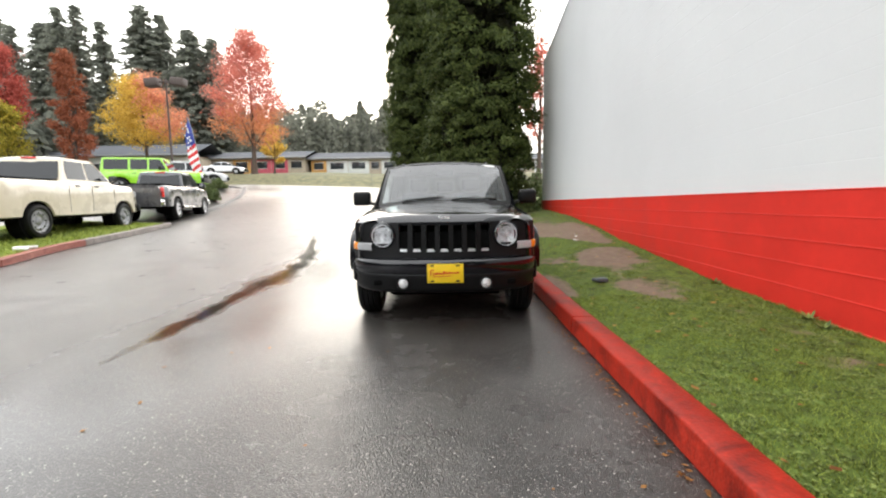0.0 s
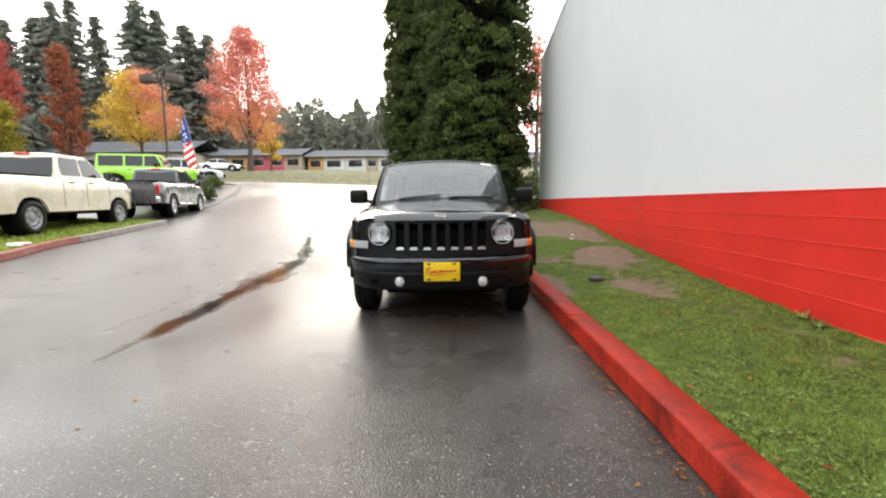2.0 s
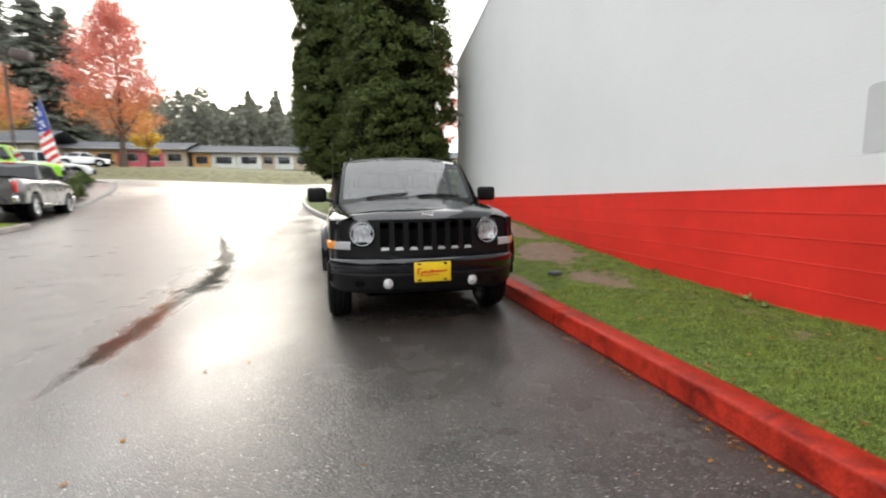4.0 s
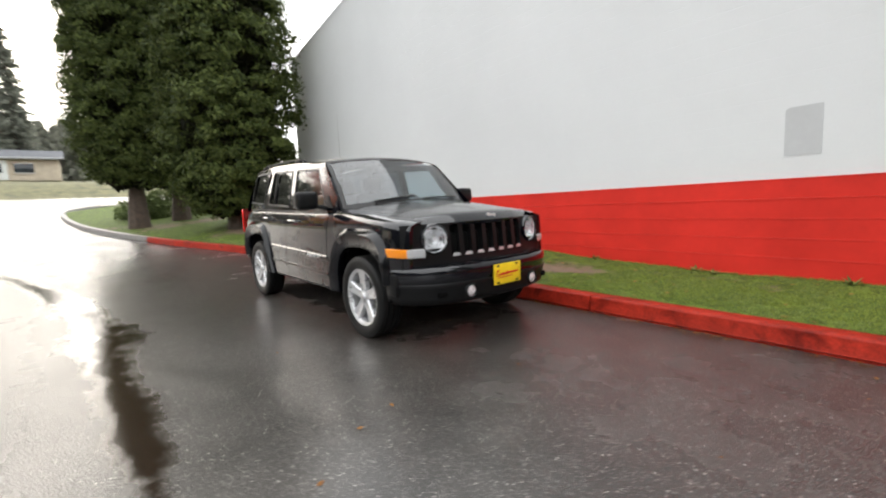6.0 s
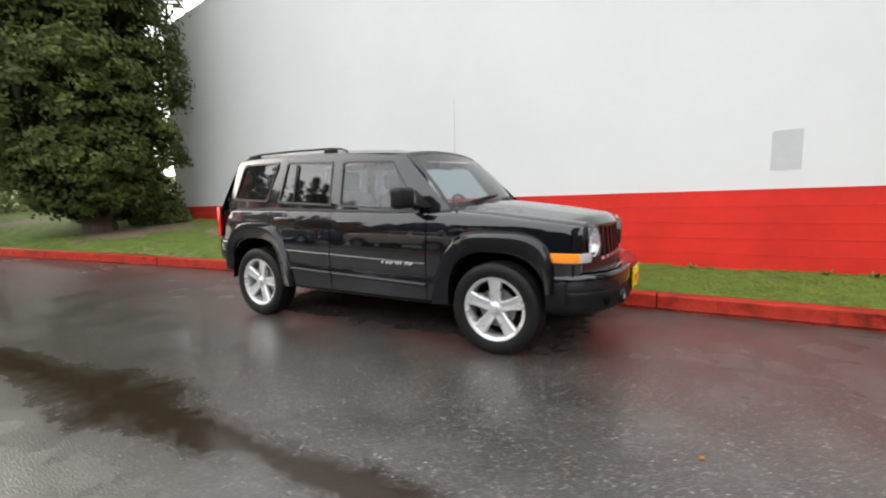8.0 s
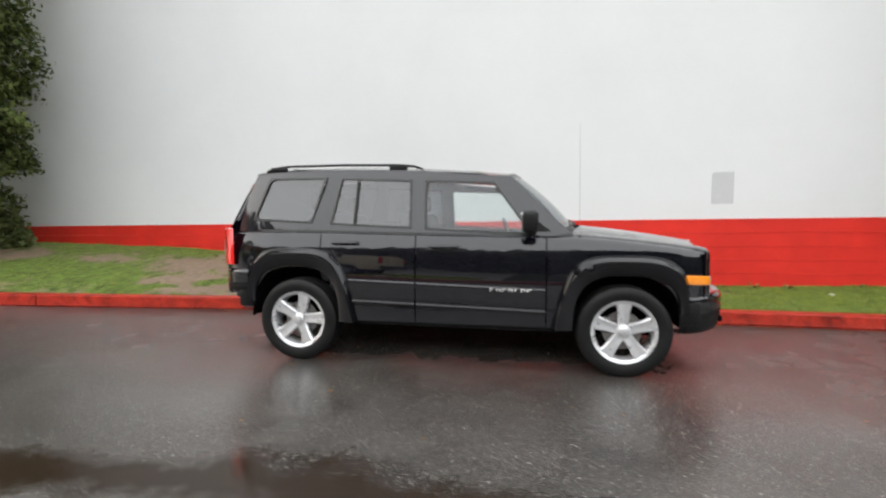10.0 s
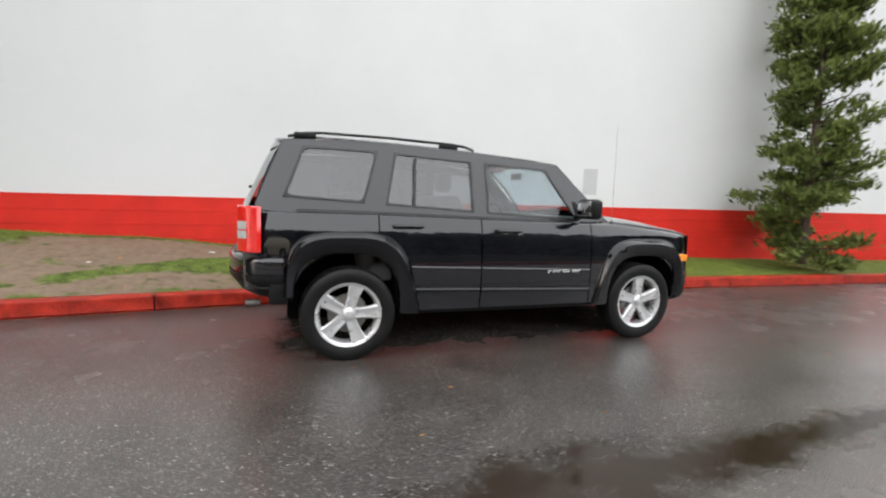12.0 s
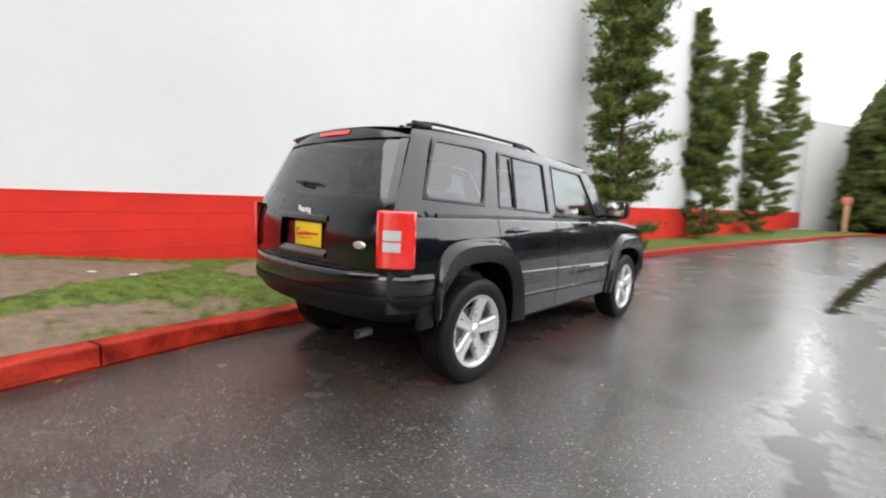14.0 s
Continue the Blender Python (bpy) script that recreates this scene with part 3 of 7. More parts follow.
def build_wall():
    """The long block wall: a red band of block courses below, white above, its top falling toward the far end."""
    def place(y, out, z):
        return Vector((wall_x(y) - out, y + out * WALL_TILT, z + WALL_SINK * y))
    wall = thing("wall_east", "long painted block wall, white above a red band", "wall", kind="structure")
    thick = 0.3
    top = [(WALL_Y0, 12.0), (10.7, 6.1)]
    ys = [WALL_Y0 + (WALL_Y1 - WALL_Y0) * k / 40 for k in range(41)]
    courses = [q for k in range(1, 20) for q in ((0.0, 1.156 + 0.2 * k), (-0.0012, 1.16 + 0.2 * k), (0.0, 1.164 + 0.2 * k))]
    bm = grid([[place(y, 0.0, 1.16), *[place(y, o, z) for o, z in courses], place(y, 0.0, lerp_table(top, y)), place(y, -thick, lerp_table(top, y)), place(y, -thick, -0.4),
                place(y, 0.02 - thick * 0.5, -0.4), place(y, -0.02, 1.16)] for y in ys], closed=True)
    bm.verts.ensure_lookup_table()
    m = 6 + len(courses)
    for r in (0, len(ys) - 1):
        bm.faces.new([bm.verts[r * m + k] for k in range(m)])
    part("upper_wall", bm, WALL_WHITE, wall, "white painted blocks with faint courses", angle=2)
    bm = bmesh.new()
    grid([[place(y, 0.012, lerp_table(top, y) - 0.06), place(y, 0.012, lerp_table(top, y) + 0.03), place(y, -thick - 0.02, lerp_table(top, y) + 0.03)] for y in ys], bm)
    part("coping", bm, WALL_WHITE, wall, "thin white metal edge along the roofline")
    # red courses: each ends in a narrow painted bead whose upper side catches the light
    for k in range(7):
        z1 = 1.16 - 0.2 * k
        z0 = z1 - 0.2
        ends = [WALL_Y0, -40, -30, -22, -16, -12, -9, -6.6, -4.2, -1.8, 0.6, 3.0, 5.4, 7.8, WALL_Y1]
        for ya, yb in zip(ends, ends[1:]):
            bm = grid([[place(q, -0.01, z0 + 0.0003), place(q, 0.0115, z0 + 0.0006), place(q, 0.0115, z1 - 0.010), place(q, 0.0175, z1 - 0.0075), place(q, 0.0175, z1 - 0.0055), place(q, 0.0115, z1 - 0.0004), place(q, -0.01, z1 - 0.0002)]
                       for q in (ya, ya + (yb - ya) / 3, ya + (yb - ya) * 2 / 3, yb)])
            part("block_course", bm, WALL_RED, wall, angle=3)
    patch = bmesh.new()
    outline = [(-3.32, 1.415), (-3.32, 1.85), (-3.335, 1.872), (-3.36, 1.88), (-3.615, 1.885), (-3.615, 1.415)]
    front = [patch.verts.new(place(y, 0.004, z - WALL_SINK * y)) for y, z in outline]
    back = [patch.verts.new(place(y, 0.001, z - WALL_SINK * y)) for y, z in outline]
    patch.faces.new(front)
    for k in range(len(outline)):
        patch.faces.new([front[k], back[k], back[(k + 1) % 6], front[(k + 1) % 6]])
    part("cover_plate", patch, PATCH, wall, "flat grey plate on the white wall")
    # the return at the far end, and the building's other sides
    bm = bmesh.new()
    for a, b, h in (((wall_x(WALL_Y0), WALL_Y0), (-2.4, -57.5), 10.6), ((-2.4, -57.5), (-2.0, -75), 10.6), ((wall_x(WALL_Y1) + 0.3, WALL_Y1), (30, 11.5), 6.1), ((30, 11.5), (30, -75), 8), ((30, -75), (-2, -75), 9)):
        va = [bm.verts.new((*q, z)) for q, z in ((a, -0.4), (b, -0.4), (b, h), (a, h))]
        d = Vector((b[0] - a[0], b[1] - a[1], 0)).normalized()
        off = Vector((-d.y, d.x, 0)) * 0.25
        vb = [bm.verts.new(v.co + off) for v in va]
        bm.faces.new(va), bm.faces.new(list(reversed(vb)))
        for k in range(4):
            bm.faces.new([va[k], vb[k], vb[(k + 1) % 4], va[(k + 1) % 4]])
    rows = [[(wall_x(y) + 0.28, y, lerp_table(top, y) + WALL_SINK * y - 0.12), (29.9, y, lerp_table(top, y) + WALL_SINK * y - 0.2)] for y in ys]
    low = [[(x, y, z - 0.15) for x, y, z in r] for r in rows]
    slab = grid([a + b[::-1] for a, b in zip(rows, low)], closed=True)
    single("roof", slab, KERB_GREY, "flat grey roof behind the block wall", "roof", kind="structure")
    single("wall_north", bm, WALL_WHITE, "plain white painted return walls of the building", "wall", kind="structure")


def build_lawn():
    """The mown strip between kerb and wall: one sheet, worn soil where it is bare, and blades near the camera."""
    ys = [-50, -44, -38, -33, -28, -24, -20, -17, -14, -12, -10] + [-9 + 0.14 * k for k in range(137)] + [10.6, 11.2, 12, 13, 14, 15, 16, 17, 18, 20, 22, 24, 26, 28, 29.6]
    rows = []
    for y in ys:
        a = kerb_line_x(y) + (0.19 if y < 26 else 0.19 + (y - 26) * 0.9)
        b = wall_x(y) + 0.02 if y <= 10.3 else wall_x(y) + 0.02 + min(9.0, (y - 10.3) * 6)
        n = 22
        rows.append([(a + (b - a) * k / n, y, lawn_z(a + (b - a) * k / n, y)) for k in range(n + 1)])
    bm = grid(rows)
    worn = [bare(v.co.x, v.co.y) - 0.1 for v in bm.verts]
    me = finish("lawn", bm, WORN_TURF, 70)
    me.attributes.new("bare", "FLOAT", "POINT").data.foreach_set("value", worn)
    single("lawn", me, None, "patchy green lawn with bare damp soil", "lawn", kind="structure", angle=70)
    rng = np.random.default_rng(3)
    blades = []
    tries = 0
    while len(blades) < 190000 and tries < 480000:
        tries += 1
        pick = rng.random()
        y = rng.uniform(-6.0, -1.5) if pick < 0.45 else (rng.uniform(-6.5, 9.5) if pick < 0.9 else rng.uniform(-14, 16))
        a, b = kerb_line_x(y) + 0.20, min(wall_x(y), wall_x(10))
        x = rng.uniform(a, b)
        k = bare(x, y)
        if k > 0.25 + 0.5 * rng.random() and rng.random() > 0.06:
            continue
        tuft = noise.noise((x * 17, y * 17, 4)) + 0.6 * noise.noise((x * 41, y * 41, 6))
        if tuft < -0.22 and rng.random() < 0.75:
            continue
        thin = noise.noise((x * 2.1, y * 2.1, 9)) + 0.8 * tuft
        h = rng.uniform(0.010, 0.024) * (1 + 0.5 * thin) * (1.5 if b - x < 0.1 else 1)
        blades.append((x, y, lawn_z(x, y) - 0.006, h))
    B = np.array(blades)
    n = len(B)
    ang = rng.uniform(0, 2 * math.pi, n)
    side = np.stack([np.cos(ang), np.sin(ang), np.zeros(n)], 1) * rng.uniform(0.0014, 0.0028, n)[:, None]
    lean = rng.normal(size=(n, 3)) * 0.6
    lean[:, 2] = 1
    lean *= B[:, 3:4]
    base = B[:, :3]
    v = np.stack([base - side, base + side, base + lean + side * 0.15, base + lean - side * 0.15], 1)
    # low clover between the blades, in patches
    spots = [b for b in blades[::5] if noise.noise((b[0] * 3.1, b[1] * 3.1, 12)) > 0.05]
    flat = leaf_quads(rng, np.array(spots)[:, :3] + np.array((0, 0, 0.016)), 0.017, 0.014)
    flat[:, :, 2] = flat[:, :, 2].mean(axis=1, keepdims=True) + (flat[:, :, 2] - flat[:, :, 2].mean(axis=1, keepdims=True)) * 0.35
    single("clover", quads("clover", flat, WEED_LEAF), None, "small round clover leaves among grass", "clover", kind="stuff")
    single("grass", quads("grass", v, BLADE), None, "short wet grass blades on the lawn", "grass", kind="stuff")


def build_left_lawn():
    rows = []
    line = spline([(x, y, 0) for x, y in [(-9.5, 9.2), (-9.25, 7.6), (-8.85, 5.4), (-8.6, 3.6), (-8.2, 2.0), (-8.0, 0.6)]], 0.6)
    for p in line:
        rows.append([(p.x - 0.14 - d, p.y + 0.05 * d, ground_z(p.x - 0.14 - d, p.y) + 0.13 + 0.02 * noise.noise((p.x - d, p.y * 1.3, 2))) for d in (0, 0.15, 0.4, 0.8, 1.3, 2, 3, 4.2)])
    single("lawn", grid(rows), BRIGHT_TURF, "wet green lawn strip under a parked pickup", "lawn", kind="structure", angle=70)
    rng = np.random.default_rng(8)
    pts = []
    for _ in range(9000):
        y = rng.uniform(0.5, 9.0)
        x0 = lerp_table([(-1, -7.6), (2, -8.2), (3.6, -8.6), (5.4, -8.85), (7.6, -9.25), (9.2, -9.5)], y) - 0.15
        x = x0 - rng.uniform(0, 3.4)
        pts.append((x, y, ground_z(x, y) + 0.12))
    c = np.array(pts)
    ang = rng.uniform(0, 6.28, len(c))
    side = np.stack([np.cos(ang), np.sin(ang), np.zeros(len(c))], 1) * 0.012
    lean = rng.normal(size=(len(c), 3)) * 0.03
    lean[:, 2] = rng.uniform(0.03, 0.08, len(c))
    single("grass", quads("grass", np.stack([c - side, c + side, c + lean + side * 0.2, c + lean - side * 0.2], 1), BRIGHT_BLADE), None, "bright wet grass under parked pickup", "grass", kind="stuff")


def puddle(points, seed, label):
    """A shallow strip of rain water with an uneven edge: rows of (x, y, half width)."""
    fine = spline([(x, y, w) for x, y, w in points], 0.08)
    across = (-2.0, -1.5, -1.1, -0.8, -0.4, 0, 0.4, 0.8, 1.1, 1.5, 2.0)
    rows, depth = [], []
    for i, p in enumerate(fine):
        d = fine[min(i + 1, len(fine) - 1)] - fine[max(i - 1, 0)]
        side = Vector((d.y, -d.x, 0)).normalized()
        w = max(0.02, p.z) * 1.3
        w *= 1 + 0.35 * noise.noise((p.y * 1.1, seed, 0)) + 0.2 * noise.noise((p.y * 4, seed, 1))
        rows.append([Vector((p.x, p.y, 0)) + side * s * w for s in across])
        depth += [(1 - abs(s) * 0.85) * min(1.0, p.z / 0.10) - 0.7 * (1 - min(1.0, p.z / 0.10)) for s in across]
    for r in rows:
        for v in r:
            v.z = ground_z(v.x, v.y) + 0.0007
    me = finish("puddle", grid(rows), WATER, 80)
    me.attributes.new("depth", "FLOAT", "POINT").data.foreach_set("value", depth)
    single("puddle", me, None, label, "puddle", kind="structure")


build_wall()
build_lawn()
build_left_lawn()
puddle([(-2.50, -3.0, 0.0), (-2.50, -2.7, 0.065), (-2.52, -2.0, 0.095), (-2.54, -1.2, 0.12), (-2.55, -0.3, 0.15), (-2.55, 0.5, 0.19), (-2.61, 1.4, 0.19), (-2.78, 2.6, 0.17),
        (-3.05, 3.8, 0.15), (-3.32, 4.8, 0.13), (-3.62, 5.9, 0.10), (-3.95, 7.0, 0.06), (-4.15, 7.8, 0.0)], 1.3, "long shallow brown puddle in the asphalt gutter")
puddle([(-2.45, -3.0, 0.0), (-2.53, -3.45, 0.05), (-2.60, -3.9, 0.10), (-2.74, -5.4, 0.13), (-2.95, -7.4, 0.13), (-3.3, -10.5, 0.17), (-3.9, -15, 0.16), (-4.4, -19, 0.0)], 4.1, "dark shallow puddle running down the driveway")


# ---- the parked black SUV: its front points to -y ----
W_SIDE = [(0.28, 0.856), (0.33, 0.864), (0.40, 0.8695), (0.5, 0.8755), (0.62, 0.8790), (0.75, 0.8765), (0.88, 0.867), (0.97, 0.854), (1.05, 0.833), (1.12, 0.80)]
TAPER = [(-2.12, 0.32), (-2.02, 0.20), (-1.95, 0.125), (-1.9, 0.082), (-1.85, 0.052), (-1.8, 0.032), (-1.7, 0.014), (-1.55, 0.004), (-1.3, 0), (1.55, 0), (1.75, 0.012), (1.9, 0.04), (2.0, 0.085), (2.08, 0.15)]
HUB_Y, HUB_Z, HUB_X = 1.3175, 0.344, 0.765


def arch(y, a, b, base=0.33):
    """Height of a squarish wheel opening above its base at y, or None outside it."""
    for c in (-HUB_Y, HUB_Y):
        u = abs(y - c) / a
        if u < 1:
            return base + b * (1 - u ** 2.7) ** (1 / 2.7)
    return None


def shoulder_z(y):
    return lerp_table([(-2.0, 0.915), (-1.7, 0.95), (-1.2, 0.995), (-0.75, 1.03), (0.3, 1.045), (1.1, 1.06), (2.05, 1.065)], y)


def hood_edge_z(y):
    return lerp_table([(-2.02, 0.955), (-1.9, 0.985), (-1.6, 1.025), (-1.25, 1.062), (-0.9, 1.09), (-0.7, 1.10)], y)


def body_x(y, z):
    return lerp_table(W_SIDE, z) - lerp_table(TAPER, y)


def belt_in(y):
    """Inner edge of the shoulder: the hood's edge ahead of the screen, the cabin's foot behind it."""
    cabin = (0.797 - lerp_table(TAPER, y) * 0.8, shoulder_z(y) + 0.022)
    front = (0.69 - lerp_table(TAPER, y) * 0.9, hood_edge_z(y))
    k = smooth(-1.0, -0.72, y)
    return front[0] + (cabin[0] - front[0]) * k, front[1] + (cabin[1] - front[1]) * k


def columns(y0, y1):
    """Places along the side, close together where a wheel opening bends."""
    ys = {y0, y1}
    k = y0
    while k < y1:
        ys.add(round(k, 4))
        k += 0.06
    for c in (-HUB_Y, HUB_Y):
        for j in range(25):
            y = c - 0.405 * math.cos(math.pi * j / 24)
            if y0 < y < y1:
                ys.add(round(y, 4))
    return sorted(ys)


def side_panel(y0, y1, bottom):
    """A body panel on the car's right: wheel opening below, rounded shoulder above, edges folded in at the seams."""
    rows = []
    ys = columns(y0, y1)
    for i, y in enumerate(ys):
        zb = arch(y, 0.405, 0.47 if y > 0 else 0.44) or bottom(y)
        zt = shoulder_z(y)
        col = []
        n = 13
        col.append((-(body_x(y, zb) - 0.05), y, zb))
        for k in range(n + 1):
            z = zb + (zt - zb) * k / n
            crease = 0.004 * math.exp(-((z - 0.955) / 0.02) ** 2)
            col.append((-(body_x(y, z) + crease), y, z))
        xi, zi = belt_in(y)
        xo = body_x(y, zt)
        for a in (22, 45, 68, 90):
            r = radians(a)
            col.append((-(xi + (xo - xi) * math.cos(r)), y, zt + (zi - zt) * math.sin(r)))
        rows.append(col)
    first = [(x * 0.965, y, z) for x, y, z in rows[0]]
    last = [(x * 0.965, y, z) for x, y, z in rows[-1]]
    return grid([first] + rows + [last])


def flat_bar(points, out, h, bm=None):
    """A raised strip along the side: rows of (y, z); stands out from the body."""
    rows = []
    for y, z in points:
        x = body_x(y, z)
        rows.append([(-(x - 0.004), y, z - h), (-(x + out * 0.8), y, z - h * 0.8), (-(x + out), y, z - h * 0.5), (-(x + out), y, z + h * 0.1), (-(x - 0.002), y, z + h)])
    return grid(rows, bm)


def flare_strip(c):
    """The wheel flare round one opening: a sloping upper band, a flat face, a rolled lip; it runs out toward the sill."""
    rows = []
    n = 36
    top_out, top_in = (0.965, 0.805) if c > 0 else (0.930, 0.775)
    mid = -1 if c > 0 else 1
    for k in range(n + 1):
        t = math.pi * (k / n)
        cs, sn = math.cos(t), math.sin(t)
        def ring(half, top, e, tail):
            px, pz = -math.copysign(abs(cs) ** (2 / e), cs), abs(sn) ** (2 / e)
            y = c + px * half
            if px * mid > 0:
                y += mid * tail * (1 - pz) ** 1.6
            foot = 0.345 if px * mid > 0 else 0.50
            return y, foot + pz * (top - foot)
        inner, face = ring(0.378, top_in, 2.8, 0.0), ring(0.392, top_in + 0.018, 2.9, 0.02)
        band, outer = ring(0.428, top_out - 0.050, 3.3, 0.080), ring(0.450, top_out - 0.004, 3.5, 0.095)
        row = []
        for (y, z), out in ((inner, -0.06), (inner, 0.008), (face, 0.024), (band, 0.042), (outer, 0.0), (outer, -0.02)):
            row.append((-(body_x(y, z) + out + lerp_table(TAPER, y) * 0.35), y, z))
        rows.append(row)
    return grid(rows)


CAB = {"a0": (-0.955, -0.435), "w0": (-0.655, -0.29), "w1": (0.222, 0.235), "w2": (0.332, 0.345), "w3": (1.068, 0.972), "w4": (1.235, 1.095), "w5": (1.825, 1.64), "d": (1.985, 1.79)}


def cab_y(key, z):
    a, b = CAB[key]
    return a + (b - a) * (z - 1.06) / 0.5


def cab_x(y, z):
    return 0.797 - (z - 1.08) * 0.205 - lerp_table(TAPER, y + 0.1) * 0.55 - 0.03 * smooth(1.5, 1.62, z)


def win_low(y):
    return 1.098 + 0.05 * y


def win_high(y):
    return min(1.562, 1.50 + 0.045 * (y + 0.27))


def roof_edge(y):
    return lerp_table([(-0.46, 1.545), (-0.30, 1.563), (0.37, 1.606), (1.0, 1.624), (1.6, 1.624), (1.83, 1.596)], y)


def cabin_frame():
    """Pillars and window surrounds of the right side, with the window openings left out."""
    keys = ["a0", "w0", "w1", "w2", "w3", "w4", "w5", "d"]
    holes = {1, 3, 5}
    rows = []
    for key in keys:
        ym = sum(CAB[key]) / 2
        y_low, y_high = cab_y(key, win_low(ym)), cab_y(key, win_high(ym))
        zs = [belt_in(CAB[key][0])[1], win_low(y_low), win_high(y_high), (win_high(y_high) + roof_edge(ym)) / 2, roof_edge(ym)]
        rows.append([(-cab_x(cab_y(key, z), z), cab_y(key, z), z) for z in zs])
    bm = grid(rows, keep=lambda i, j: not (j == 1 and i in holes))
    return bm


def window_shape(ka, kb, inset, radius, n=6):
    """Outline of one side window with rounded corners, as (y, z) pairs, and its four corners."""
    def corner(key, low):
        ym = sum(CAB[key]) / 2
        z = win_low(cab_y(key, 1.15)) if low else win_high(cab_y(key, 1.5))
        return Vector((cab_y(key, z), z))
    q = [corner(ka, True), corner(kb, True), corner(kb, False), corner(ka, False)]
    c = sum(q, Vector((0, 0))) / 4
    q2 = []
    for k in range(4):
        a, b, d = q[k - 1], q[k], q[(k + 1) % 4]
        u, w = (a - b).normalized(), (d - b).normalized()
        s = max(0.2, abs(u.x * w.y - u.y * w.x))
        q2.append(b + (u + w) * inset / s)
    out = []
    for k in range(4):
        a, b, d = q2[k - 1], q2[k], q2[(k + 1) % 4]
        u, w = (a - b).normalized(), (d - b).normalized()
        p0, p1 = b + u * radius, b + w * radius
        for j in range(n + 1):
            t = j / n
            out.append(p0 * (1 - t) ** 2 + b * 2 * t * (1 - t) + p1 * t * t)
    return out, q, c


def ray_to_edge(c, p, quad):
    d = p - c
    best = None
    for k in range(4):
        a, b = quad[k], quad[(k + 1) % 4]
        e = b - a
        den = d.x * e.y - d.y * e.x
        if abs(den) < 1e-9:
            continue
        t = ((a.x - c.x) * e.y - (a.y - c.y) * e.x) / den
        s = ((a.x - c.x) * d.y - (a.y - c.y) * d.x) / den
        if t > 0 and -0.001 <= s <= 1.001 and (best is None or t < best):
            best = t
    return c + d * best


def window_parts(ka, kb, material, parent, radius, label):
    """A side window: rubber surround with rounded corners, and the pane in it."""
    inner, quad, c = window_shape(ka, kb, 0.018, radius)
    outer = [ray_to_edge(c, p, quad) for p in inner]
    bms = []
    ring = grid([[(-(cab_x(p.x, p.y) + 0.001), p.x, p.y) for p in outer], [(-(cab_x(p.x, p.y) + 0.004), *(p + (c - p).normalized() * 0.006)) for p in outer],
                 [(-(cab_x(p.x, p.y) + 0.003), p.x, p.y) for p in inner], [(-(cab_x(p.x, p.y) - 0.016), p.x, p.y) for p in inner]], closed=True)
    pane = bmesh.new()
    pane.faces.new([pane.verts.new((-(cab_x(p.x, p.y) - 0.010), p.x, p.y)) for p in inner])
    for flip in (False, True):
        g = part("side_window", mirrored(pane) if flip else pane.copy(), material, parent, label)
        part("window_rubber", mirrored(ring) if flip else ring.copy(), GASKET, g)
    pane.free(), ring.free()


def both(name, bm, material, parent, label="", angle=35):
    """The same part on both sides of the car."""
    a = part(name, mirrored(bm), material, parent, label, angle=angle)
    b = part(name, bm, material, parent, label, angle=angle)
    return b, a


def plan_sweep(plan, section, bm=None):
    """A bumper skin: a section of (inset, height) carried along a plan line of (x, y)."""
    pts = spline([(x, y, 0) for x, y in plan], 0.045)
    rows = []
    for i, p in enumerate(pts):
        d = (pts[min(i + 1, len(pts) - 1)] - pts[max(i - 1, 0)]).normalized()
        inward = Vector((-d.y, d.x, 0))
        rows.append([p + inward * s + Vector((0, 0, h)) for s, h in section])
    return grid(rows, bm)


def bar_word(bars, plane, material, name, parent, label=""):
    """A word that must not be spelled: small raised bars, each (u, v, width, height)."""
    for u, v, w, h in bars:
        bm = bmesh.new()
        quad = [(u, v), (u + w, v), (u + w, v + h), (u, v + h)]
        lo, hi = [bm.verts.new(plane(a, b, 0.0005)) for a, b in quad], [bm.verts.new(plane(a, b, 0.004)) for a, b in quad]
        bm.faces.new(hi)
        for k in range(4):
            bm.faces.new([lo[k], lo[(k + 1) % 4], hi[(k + 1) % 4], hi[k]])
        part(name, bm, material, parent, label)


